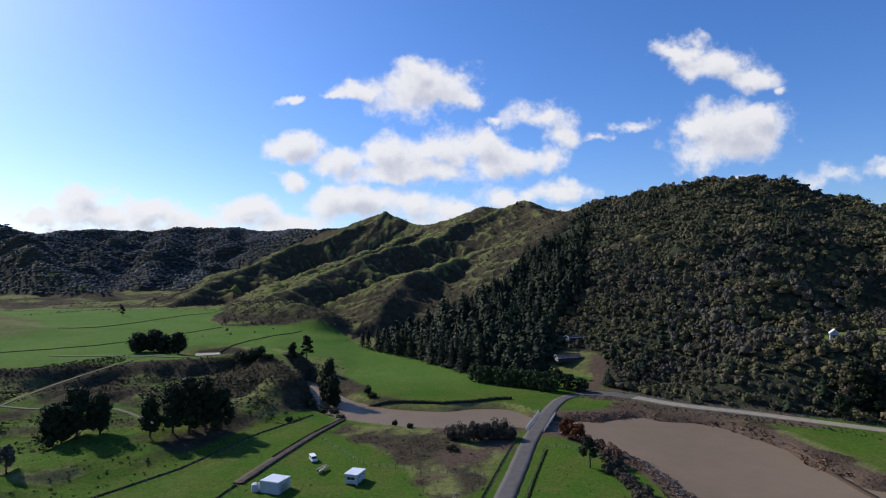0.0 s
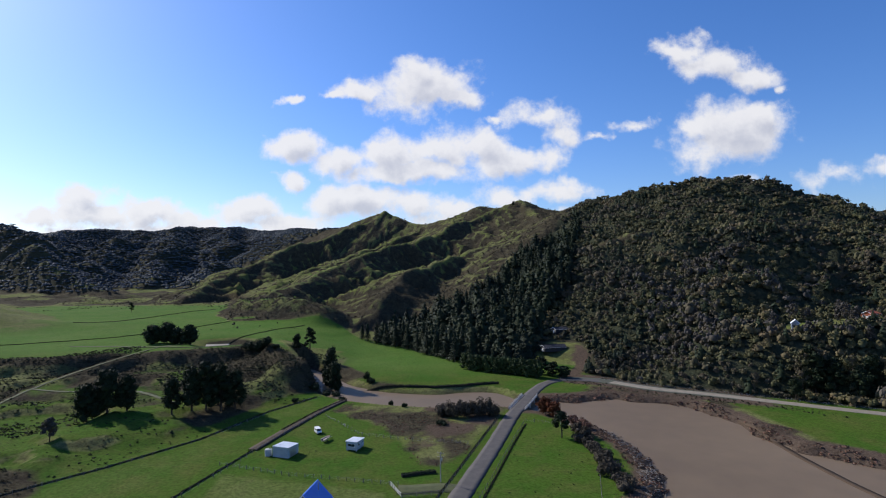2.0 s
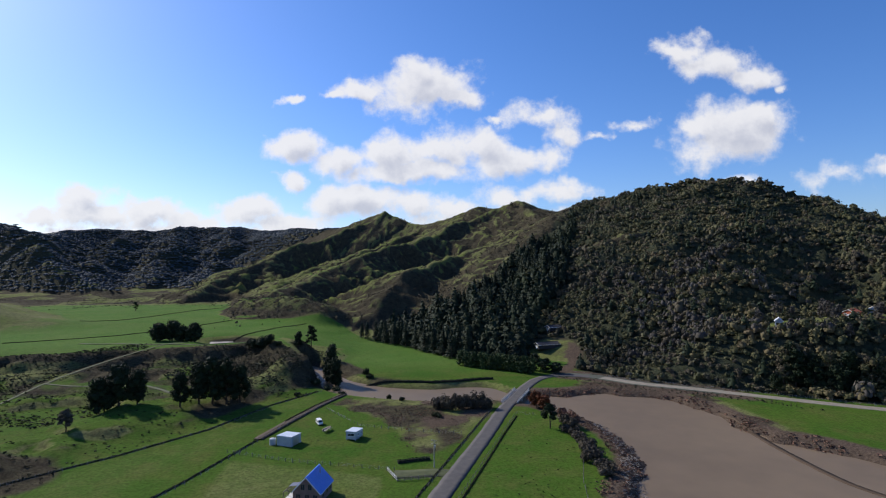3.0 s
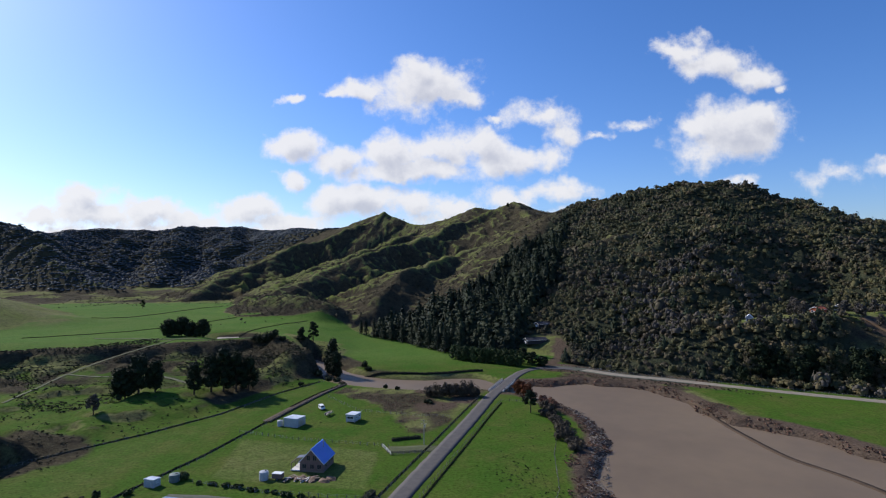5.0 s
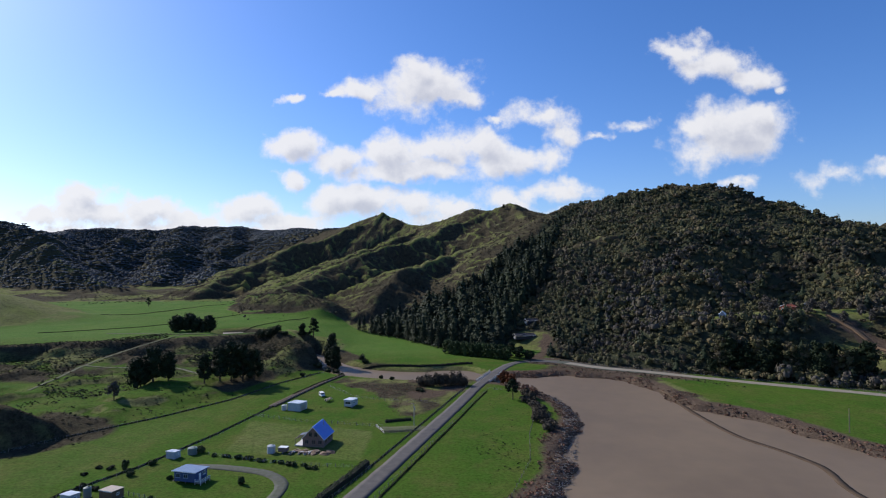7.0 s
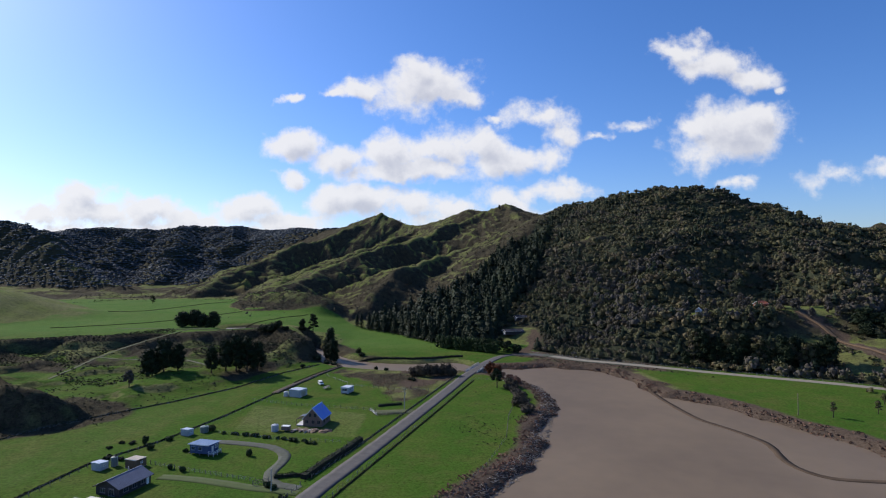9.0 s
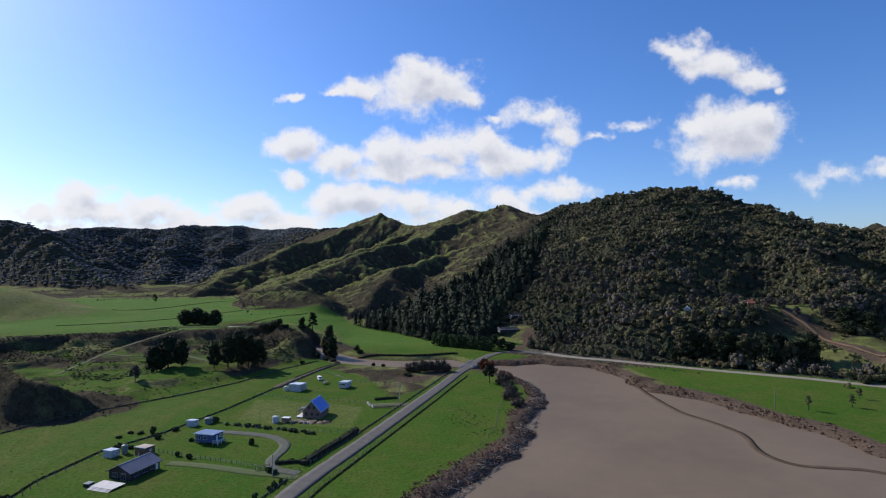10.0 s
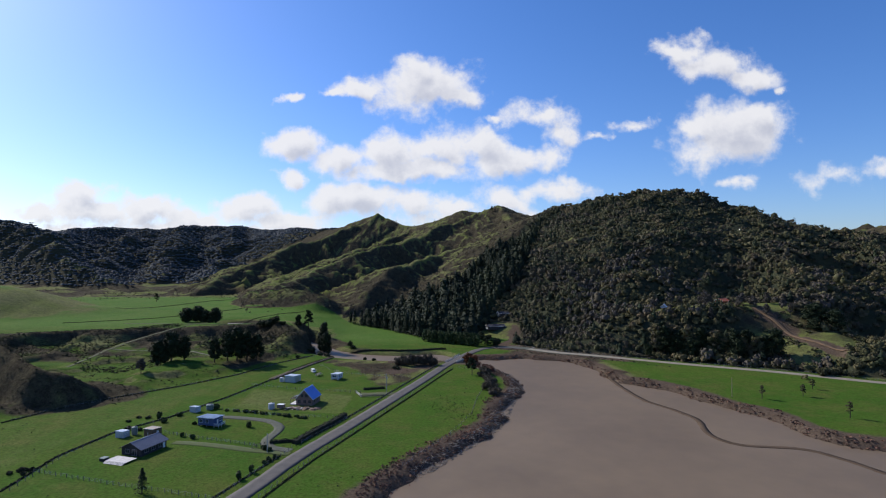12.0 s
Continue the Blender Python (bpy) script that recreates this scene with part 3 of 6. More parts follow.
def axis(lo, hi, a, b, fine, grow):
    """Grid lines: fine between a and b, wider and wider outside."""
    v = list(np.arange(a, b + 0.01, fine))
    d = fine
    while v[-1] < hi:
        d *= grow
        v.append(v[-1] + min(d, 90))
    d = fine
    while v[0] > lo:
        d *= grow
        v.insert(0, v[0] - min(d, 90))
    return np.array(v)


def mesh_from(name, verts, faces, mats=(), smooth=False, slots=None):
    me = bpy.data.meshes.new(name)
    me.from_pydata(verts, [], faces)
    for m in mats:
        me.materials.append(m)
    if slots is not None:
        me.polygons.foreach_set("material_index", slots)
    if smooth:
        me.polygons.foreach_set("use_smooth", [True] * len(me.polygons))
    me.update()
    return me


CLEARINGS = [(166, 204, 27, 8), (128, 364, 20, 6), (50, 217, 12, 13), (57, 236, 12, 18), (190, 181, 15, 16), (196, 152, 20, 15), (193, 196, 14, 13)]


def wooded(x, y):
    w = inside(x, y, WOODS)
    for cx, cy, rx, ry in CLEARINGS:
        w = np.minimum(w, (np.hypot((x - cx) / rx, (y - cy) / ry) - 1) * min(rx, ry))
    return w


gx, gy = axis(-3300, 3300, -170, 150, 1.8, 1.014), np.r_[axis(-800, 0, 0, 4, 4, 1.2)[:-2], axis(4, 3500, 4, 330, 1.8, 1.0062)]
GX, GY = np.meshgrid(gx, gy)
GZ = height(GX, GY)
nx, ny = len(gx), len(gy)
idx = np.arange(nx * ny).reshape(ny, nx)
quads = np.stack([idx[:-1, :-1], idx[:-1, 1:], idx[1:, 1:], idx[1:, :-1]], -1).reshape(-1, 4)
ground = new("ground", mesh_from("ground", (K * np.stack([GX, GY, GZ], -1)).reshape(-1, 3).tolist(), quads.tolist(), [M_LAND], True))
tagged(ground, "green valley floor rising into rough grassy hills", "ground", kind="structure")

slope_y, slope_x = np.gradient(GZ, gy, gx)
steep = np.hypot(slope_x, slope_y)
# masks: lush pasture, rough growth with some painted hill shade, bare earth
near_flat = step(0.30, 0.12, steep)
lush = near_flat * step(3.2, 1.8, GZ) * step(330, 300, GY)
front = inside(GX, GY, [(-300, 190), (-170, 212), (-95, 240), (-60, 240), (-50, 262), (-44, 300), (-60, 345), (-130, 372), (-250, 480), (-420, 560), (-460, 420)])
paddock = inside(GX, GY, [(-85, 262), (-46, 262), (-42, 300), (-62, 330), (-120, 360), (-150, 300)])
upper = inside(GX, GY, [(-150, 330), (-115, 372), (-180, 460), (-300, 520), (-330, 430), (-240, 340)])
lush = np.maximum(lush, np.maximum(step(-4, 4, paddock), step(-5, 5, upper)) * near_flat)
lush = np.maximum(lush, (0.62 + 0.38 * step(45, 75, line_dist(GX, GY, LEFT_HILL)[0])) * near_flat * step(0, 6, inside(GX, GY, BENCH)) * step(560, 480, GY))
lush = np.maximum(lush, 0.72 * step(-42, -52, GX) * step(50, 70, GY) * step(245, 225, GY) * step(5, 3, GZ) * step(0.5, 0.3, steep))
lush = lush * (1 - 0.5 * step(-1, 3, inside(GX, GY, [(-50, 110), (-7, 98), (-6.5, 70), (-46, 78)])))
lush = lush * (1 - 0.40 * step(6, 20, inside(GX, GY, DITCH + [(-35, 172), (-72, 50), (-70, -60), (-112, -60)]) + 14))
rough = np.maximum(step(0.20, 0.42, steep) * (0.45 + 0.55 * step(230, 270, GY)), 0.62 * step(0.10, 0.3, steep) * step(4, 14, GZ))
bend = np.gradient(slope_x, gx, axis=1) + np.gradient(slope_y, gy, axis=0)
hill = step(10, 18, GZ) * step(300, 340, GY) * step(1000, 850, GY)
# slopes turned from the sun take more dark rough colour, as painted shade
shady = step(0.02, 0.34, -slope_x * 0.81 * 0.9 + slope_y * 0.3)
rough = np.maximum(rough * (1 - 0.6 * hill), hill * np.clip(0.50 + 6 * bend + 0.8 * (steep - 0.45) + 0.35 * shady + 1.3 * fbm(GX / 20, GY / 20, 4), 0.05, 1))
rough = np.maximum(rough, step(480, 560, GY) * np.clip(0.50 + 0.9 * fbm(GX / 40, GY / 40, 4), 0, 1) * (1 - hill))
rough = np.maximum(rough, hill * step(-125, -20, wooded(GX, GY)) * np.clip(0.62 + 0.9 * fbm(GX / 22, GY / 22, 4), 0, 1))
rough = rough * (1 - 0.92 * step(85, 50, line_dist(GX, GY, LEFT_HILL)[0]) * step(2, 10, inside(GX, GY, BENCH)))
rough = np.maximum(rough, step(-2, 3, wooded(GX, GY)))
rough = np.maximum(rough, 0.9 * step(-14, -2, inside(GX, GY, BENCH)) * step(8, -2, inside(GX, GY, BENCH)) * step(262, 240, GY))
rough = np.maximum(rough, step(-70, -40, inside(GX, GY, BENCH)) * step(4, -2, inside(GX, GY, BENCH)) * step(250, 230, GY) * np.clip(0.48 + 1.6 * fbm(GX / 20, GY / 20, 3), 0, 1) * step(2, 10, -inside(GX, GY, DITCH + [(300, 177), (300, -400), (-112, -400)])))
kn_ = line_dist(GX, GY, KNOLL)[0]
rough = np.maximum(rough, step(20, 10, kn_) * np.clip(0.75 + fbm(GX / 12, GY / 12, 3), 0, 1))
green = step(-3, 5, inside(GX, GY, [(-118, 352), (-62, 340), (-44, 314), (-22, 288), (6, 246), (30, 214), (24, 199), (-26, 207), (-38, 228), (-48, 262), (-86, 268), (-112, 300)]))
rough, lush = rough * (1 - green), np.maximum(lush, green)
shore = np.maximum(step(-13, -5, inside(GX, GY, LAKE)), 0.7 * step(-1.5, 0.5, inside(GX, GY, RIVER)))
patch = np.clip(0.9 + 1.6 * fbm(GX / 7, GY / 7, 3), 0.2, 1.1) * step(-7, 5, inside(GX, GY, [(-2, 132), (8, 130), (17, 140), (23, 156), (20, 164), (0, 163), (-6, 150)]))
earth = np.maximum(np.maximum(0.85 * shore, 0.75 * patch), 0.3 * step(0.62, 0.95, steep) * step(260, 230, GY) * step(8, 2, GZ))
dl, _ = line_dist(GX, GY, GRAVEL_LINE)
earth = np.maximum(earth, 0.95 * step(13, 5, dl) * step(125, 100, GX))
waste = np.maximum(step(-4, 6, inside(GX, GY, [(-4, 112), (2, 108), (12, 124), (20, 148), (24, 164), (0, 164), (-30, 168), (-34, 158), (-16, 140)])), step(-3, 5, inside(GX, GY, [(52, 176), (58, 200), (80, 184), (98, 172), (103, 128), (96, 116), (86, 128), (84, 152), (76, 166)])))
lush = lush * (1 - 0.75 * waste)
rough = np.maximum(rough, waste * np.clip(0.52 + 1.3 * fbm(GX / 8, GY / 8, 4), 0, 1))
earth = np.maximum(earth, waste * np.clip(0.30 + 1.3 * fbm(GX / 9 + 7, GY / 9, 4), 0, 0.9))
clay_ = line_dist(GX, GY, [(190, 190), (193, 172), (194.5, 156), (199, 138)])[0]
rough = rough * (1 - 0.9 * step(14, 9, np.hypot(GX - 195, GY - 196)))
earth = np.maximum(earth, step(5.5, 2.5, clay_ + 5 * fbm(GX / 6, GY / 6, 3)))
earth = np.maximum(earth, 0.75 * step(6, 2, line_dist(GX, GY, [(54, 207), (62, 222), (67, 242)])[0] + 4 * fbm(GX / 5, GY / 5, 3)))
far_wood = step(11, 16, GZ) * step(640, 700, GY) * (GX < -0.12 * GY) * (inside(GX, GY, OPEN_FLANK) < 0) * ((line_dist(GX, GY, CREST_MID)[0] > 120) | (GY > 1010))
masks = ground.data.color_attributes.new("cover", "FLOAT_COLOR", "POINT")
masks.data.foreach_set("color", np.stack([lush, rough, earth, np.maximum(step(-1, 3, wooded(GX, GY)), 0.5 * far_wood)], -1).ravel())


def on_grid(field, x, y):
    """The value of a field of the land's grid at places of the plan."""
    i = np.clip(np.searchsorted(gx, x) - 1, 0, nx - 2)
    j = np.clip(np.searchsorted(gy, y) - 1, 0, ny - 2)
    u, v = (x - gx[i]) / (gx[i + 1] - gx[i]), (y - gy[j]) / (gy[j + 1] - gy[j])
    return (field[j, i] * (1 - u) + field[j, i + 1] * u) * (1 - v) + (field[j + 1, i] * (1 - u) + field[j + 1, i + 1] * u) * v


def ground_z(x, y):
    """The height of the ground's mesh at places of the plan."""
    return on_grid(GZ, x, y)


def spot(x, y):
    """A place of the plan, on the land, in metres."""
    return Vector((x * K, y * K, K * float(ground_z(np.array([x]), np.array([y]))[0])))


# ---- water, roads and tracks ----
def sheet(name, poly, z, material, label, category):
    bm = bmesh.new()
    f = bm.faces.new([bm.verts.new((x * K, y * K, z * K)) for x, y in poly])
    if f.normal.z < 0 or f.calc_area() and sum((b[0] - a[0]) * (b[1] + a[1]) for a, b in zip(poly, poly[1:] + poly[:1])) > 0:
        f.normal_flip()
    bmesh.ops.triangulate(bm, faces=bm.faces[:])
    me = bpy.data.meshes.new(name)
    bm.to_mesh(me), bm.free()
    me.materials.append(material)
    return tagged(new(name, me), label, category, kind="structure")


def grown(poly, d):
    out = []
    n = len(poly)
    area = sum(a[0] * b[1] - b[0] * a[1] for a, b in zip(poly, poly[1:] + poly[:1]))
    for i in range(n):
        a, b = np.array(poly[i - 1]), np.array(poly[(i + 1) % n])
        t = (b - a) / max(np.linalg.norm(b - a), 1e-6)
        nrm = np.array((t[1], -t[0])) * (1 if area > 0 else -1)
        out.append(tuple(np.array(poly[i]) + nrm * d))
    return out


sheet("water", grown(LAKE, 4.0), -1.6, M_MUD, "still muddy brown lagoon with a silty surface", "water")
sheet("water", grown(RIVER, 1.2), -1.604, M_MUD, "shallow muddy brown stream below grassy banks", "water")


def ribbon(name, line, width, thick, material, label, category, lift=0.06, kind="structure", across=4, lowest=-9.0):
    """A road or path that lies on the land along a line."""
    p = np.array([q[:2] for q in line])
    seg = np.r_[0, np.cumsum(np.hypot(*np.diff(p, axis=0).T))]
    s = np.linspace(0, seg[-1], max(2, int(seg[-1] / 2.5)))
    p = np.stack([np.interp(s, seg, p[:, 0]), np.interp(s, seg, p[:, 1])], 1)
    t = np.gradient(p, axis=0)
    t /= np.linalg.norm(t, axis=1)[:, None]
    nrm = np.stack([-t[:, 1], t[:, 0]], 1)
    verts, faces = [], []
    rag = np.random.RandomState(len(p)).uniform(-0.12, 0.12, (len(p), 2))
    for i in range(len(p)):
        row = []
        for k in range(across + 1):
            o = (k / across - 0.5) * width + (rag[i, 0] if k == 0 else rag[i, 1] if k == across else 0)
            row.append(p[i] + nrm[i] * o)
        row = np.array(row)
        z = ground_z(row[:, 0], row[:, 1])
        z = np.maximum(0.5 * z + 0.5 * z.mean(), lowest) + lift
        verts += [(a, b, c) for (a, b), c in zip(row.tolist(), z)]
        verts += [(row[0, 0], row[0, 1], z[0] - thick), (row[-1, 0], row[-1, 1], z[-1] - thick)]
    w = across + 3
    for i in range(len(p) - 1):
        a, b = i * w, (i + 1) * w
        for k in range(across):
            faces.append((a + k + 1, a + k, b + k, b + k + 1))
        faces += [(a, a + across + 1, b + across + 1, b), (a + across + 2, a + across, b + across, b + across + 2)]
    me = mesh_from(name, (K * np.array(verts)).tolist(), faces, [material], True)
    return tagged(new(name, me), label, category, kind=kind)


ribbon("road", ROAD_LINE, 4.5, 0.3, M_ROAD, "narrow sealed country road of worn grey asphalt", "road", lift=0.10, lowest=0.0)
ribbon("road", GRAVEL_LINE[6:], 4.6, 0.25, M_GRAVEL, "pale gravel road along the foot of the hill", "road", lift=0.10)
ribbon("road", smooth_line([(50, 203.5), (58, 203), (66, 199.5), (80, 186), (98, 175.5), (104, 171.6)], 5), 7.5, 0.25, M_DRIVE, "dusty grey gravel road bend", "road", lift=0.08)

# ---- foliage ----
def ico(sub):
    bm = bmesh.new()
    bmesh.ops.create_icosphere(bm, subdivisions=sub, radius=1)
    v = np.array([q.co[:] for q in bm.verts])
    f = np.array([[q.index for q in g.verts] for g in bm.faces])
    bm.free()
    return v, f


ICO1, ICO2 = ico(1), ico(2)


def cards(rs, pos, nrm, size, jitter=0.5):
    """Small four-cornered leaf clumps at places, facing about the given ways."""
    n = len(pos)
    nrm = nrm + rs.normal(0, jitter, (n, 3))
    nrm /= np.linalg.norm(nrm, axis=1)[:, None]
    a = np.cross(nrm, rs.normal(0, 1, (n, 3)))
    a /= np.linalg.norm(a, axis=1)[:, None]
    b = np.cross(nrm, a)
    s = (size * rs.uniform(0.6, 1.35, n))[:, None]
    k = rs.uniform(0.5, 1.0, (n, 4, 1))
    v = np.stack([pos + a * s * k[:, 0], pos + b * s * k[:, 1] * 0.8, pos - a * s * k[:, 2], pos - b * s * k[:, 3] * 0.8], 1)
    v += nrm[:, None, :] * rs.normal(0, 0.18, (n, 4, 1)) * s[:, None]
    return v.reshape(-1, 3), np.arange(4 * n).reshape(n, 4)


def crown_template(seed, n=60, lobes=7, size=0.30, tall=0.85, core=True):
    """A lumpy broadleaf crown of about unit radius, standing on z = 0."""
    rs = np.random.RandomState(seed)
    c = rs.normal(0, 1, (lobes, 3))
    c /= np.linalg.norm(c, axis=1)[:, None]
    c *= rs.uniform(0.25, 0.55, (lobes, 1))
    c[:, 2] = np.abs(c[:, 2]) * 0.9
    rad = rs.uniform(0.38, 0.62, lobes)
    which = rs.randint(0, lobes, n)
    d = rs.normal(0, 1, (n, 3))
    d /= np.linalg.norm(d, axis=1)[:, None]
    d[:, 2] = np.where(d[:, 2] < -0.3, -d[:, 2], d[:, 2])
    pos = c[which] + d * rad[which, None] * rs.uniform(0.75, 1.2, (n, 1))
    pos[:, 2] = pos[:, 2] * tall + 0.55
    v, f = cards(rs, pos, d, size, 0.45)
    tri = np.concatenate([f[:, [0, 1, 2]], f[:, [0, 2, 3]]])
    if core:
        for k in range(lobes):
            cv = ICO1[0] * rad[k] * 0.76 * (1 + rs.uniform(-0.40, 0.25, (len(ICO1[0]), 1))) + c[k]
            cv[:, 2] = cv[:, 2] * tall + 0.55
            up_ = ICO1[1][ICO1[0][ICO1[1]].mean(1)[:, 2] > -0.5]
            tri = np.concatenate([tri, up_ + len(v)])
            v = np.concatenate([v, cv])
    return v, tri


def pine_template(seed, n=120, size=0.16):
    """A conifer of unit height: whorls of drooping boughs round a cone with a ragged outline."""
    rs = np.random.RandomState(seed)
    z = 1 - np.sqrt(rs.uniform(0.0, 1, n)) * 0.88
    r = (1 - z) * 0.30 * rs.uniform(0.55, 1.15, n) + 0.01
    a = rs.uniform(0, 2 * np.pi, n)
    lean = 1 + 0.25 * np.sin(a * 2 + seed)
    pos = np.stack([np.cos(a) * r * lean, np.sin(a) * r * lean, z - r * 0.15], 1)
    nrm = np.stack([np.cos(a), np.sin(a), np.full(n, 0.9)], 1)
    v, f = cards(rs, pos, nrm, size * 0.45 + 0.35 * r.mean() * 0.3, 0.4)
    tri = np.concatenate([f[:, [0, 1, 2]], f[:, [0, 2, 3]]])
    k = 7
    ang = np.arange(k) * 2 * np.pi / k
    cv = np.concatenate([np.stack([np.cos(ang) * 0.17, np.sin(ang) * 0.17, np.full(k, 0.16)], 1), [[0, 0, 0.93]]])
    ct = np.array([[i, (i + 1) % k, k] for i in range(k)])
    return np.concatenate([v, cv]), np.concatenate([tri, ct + len(v)])


def scatter(name, templates, pos, scale, rs, material, label, category, mats=None, pick=None):
    """Many plants joined into one mesh."""
    n = len(pos)
    pick = rs.randint(0, len(templates), n) if pick is None else pick
    vs, fs, at = [], [], 0
    for k, (tv, tf) in enumerate(templates):
        sel = np.where(pick == k)[0]
        if not len(sel):
            continue
        a = rs.uniform(0, 2 * np.pi, len(sel))
        ca, sa = np.cos(a)[:, None], np.sin(a)[:, None]
        s = scale[sel]
        x = (tv[None, :, 0] * ca - tv[None, :, 1] * sa) * s[:, 0:1] + pos[sel, 0:1]
        y = (tv[None, :, 0] * sa + tv[None, :, 1] * ca) * s[:, 0:1] + pos[sel, 1:2]
        z = tv[None, :, 2] * s[:, 1:2] + pos[sel, 2:3]
        vs.append(np.stack([x, y, z], -1).reshape(-1, 3))
        fs.append((tf[None] + (np.arange(len(sel)) * len(tv))[:, None, None] + at).reshape(-1, 3))
        at += len(sel) * len(tv)
    v, f = np.concatenate(vs), np.concatenate(fs)
    me = bpy.data.meshes.new(name)
    me.vertices.add(len(v)), me.loops.add(f.size), me.polygons.add(len(f))
    me.vertices.foreach_set("co", (K * v).ravel().astype(np.float32))
    me.loops.foreach_set("vertex_index", f.ravel().astype(np.int32))
    me.polygons.foreach_set("loop_start", (np.arange(len(f)) * 3).astype(np.int32))
    me.polygons.foreach_set("loop_total", np.full(len(f), 3, np.int32))
    tint = np.concatenate([np.repeat(np.clip(0.55 * rs.rand(np.sum(pick == k)) + 0.25 + 0.9 * fbm(pos[pick == k, 0] / 28, pos[pick == k, 1] / 28, 2), 0, 1), len(tv)) for k, (tv, tf) in enumerate(templates)])
    me.attributes.new("tint", "FLOAT", "POINT").data.foreach_set("value", tint.astype(np.float32))
    me.materials.append(material)
    me.polygons.foreach_set("use_smooth", np.ones(len(f), bool))
    me.update(calc_edges=True)
    return tagged(new(name, me), label, category, kind="stuff")


def spread(rs, x0, x1, y0, y1, gap, ok):
    """Jittered grid places in a box that pass a test."""
    xs, ys = np.meshgrid(np.arange(x0, x1, gap), np.arange(y0, y1, gap))
    xs = xs.ravel() + rs.uniform(-0.48, 0.48, xs.size) * gap
    ys = ys.ravel() + rs.uniform(-0.48, 0.48, ys.size) * gap
    k = ok(xs, ys)
    return xs[k], ys[k]


CROWNS = [crown_template(s, 46, 4 + s % 3, 0.20) for s in range(6)]
BACK_CROWNS = [crown_template(10 + s, 14, 3 + s % 2, 0.26) for s in range(5)]
SPIRES = [pine_template(30 + s, 46, 0.20) for s in range(3)]
FAR_CROWNS = [crown_template(20 + s, 1, 2 + s % 2, 0.20) for s in range(4)]
PINES = [pine_template(40 + s, 190, 0.10) for s in range(4)]
MOPS = [crown_template(70 + s, 3, 1, 0.42, 0.7) for s in range(4)]
TUFTS = [crown_template(60 + s, 16, 4, 0.45, 0.7, core=False) for s in range(4)]


def pine_side(x, y):
    """True west of the line that parts the pines from the bush."""
    return x < np.interp(y, [200, 215, 260, 330, 420], [37, 40, 48, 84, 112])


rs = np.random.RandomState(11)
BEHIND = [q[:2] for q in CREST_EAST] + [(900, 800), (200, 900)]
bx, by = spread(rs, 40, 480, 100, 620, 3.0, lambda x, y: (wooded(x, y) > 1.0) & ~pine_side(x, y) & (x < 120 + (y + 100) * 0.86) & (inside(x, y, BEHIND) < 9))
bz = ground_z(bx, by)
big = (1.7 + 1.7 * rs.rand(len(bx)) ** 1.6) * (1 + 0.35 * (rs.rand(len(bx)) < 0.08)) * (1 + 0.45 * fbm(bx / 30 + 9, by / 30, 2))
rise = big * rs.uniform(0.8, 1.35, len(bx))
back = by > 330 - 0.15 * bx
for sel, shapes in ((~back, CROWNS), (back, BACK_CROWNS)):
    scatter("hill_bush", shapes, np.stack([bx, by, bz - 0.7], 1)[sel], np.stack([big, rise], 1)[sel], rs, M_BUSH, "dense dark native bush covering the steep hill", "forest")
k = (rs.rand(len(bx)) < 0.02 + 0.12 * step(0.05, 0.35, fbm(bx / 36 + 50, by / 36, 2))) & (inside(bx, by, BEHIND) < -25)
tall = rs.uniform(5, 8.5, k.sum())
scatter("bush_spires", SPIRES, np.stack([bx, by, bz - 0.3], 1)[k], np.stack([tall * 1.25, tall], 1), rs, M_PINE, "dark pointed trees standing out of the hill bush", "forest")
k = (fbm(bx / 24 + 77, by / 24, 3) > 0.20) & (by < 300) & (rs.rand(len(bx)) < 0.55) & (bz < 60)
scatter("bare_bush", BACK_CROWNS, np.stack([bx, by, bz - 0.2], 1)[k], np.stack([big, rise * 1.15], 1)[k], rs, M_GREY, "grey leafless trees among the hill bush", "forest")

px_, py_ = spread(rs, -45, 125, 205, 440, 4.8, lambda x, y: (wooded(x, y) > 0.5) & pine_side(x, y))
pz = ground_z(px_, py_)
tall = rs.uniform(8, 13, len(px_)) * (1 + 0.5 * (rs.rand(len(px_)) < 0.22)) * np.where(py_ > 330, 0.8, 1.0)
scatter("pine_wood", PINES, np.stack([px_, py_, pz - 0.3], 1), np.stack([tall * rs.uniform(1.15, 1.6, len(px_)), tall], 1), rs, M_PINE,
        "dark stand of conifers at the foot of the hill", "forest")

fx, fy = spread(rs, -1500, 100, 640, 1960, 7.2, lambda x, y: (x > -0.98 * y - 40) & (x < -0.12 * y) & (inside(x, y, [q[:2] for q in FAR_WEST[1:]] + [(0, 2600), (-1800, 2600), (-1800, 1300)]) < 18))
fz = ground_z(fx, fy)
k = (fz > 13) | ((fz > 8.5) & (fy > 690) & (rs.rand(len(fx)) < 0.6))
k &= (inside(fx, fy, OPEN_FLANK) < 0) & ((line_dist(fx, fy, CREST_MID)[0] > 120) | (fy > 1010))
fx, fy, fz = fx[k], fy[k], fz[k]
fs_ = rs.uniform(4.2, 7.0, len(fx)) * np.where(fy > 1100, 1.15, 1.0)
scatter("distant_bush", FAR_CROWNS, np.stack([fx, fy, fz - 1.2], 1), np.stack([fs_ * 1.15, fs_ * 0.72], 1), rs, M_HAZEBUSH,
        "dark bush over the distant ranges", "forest")
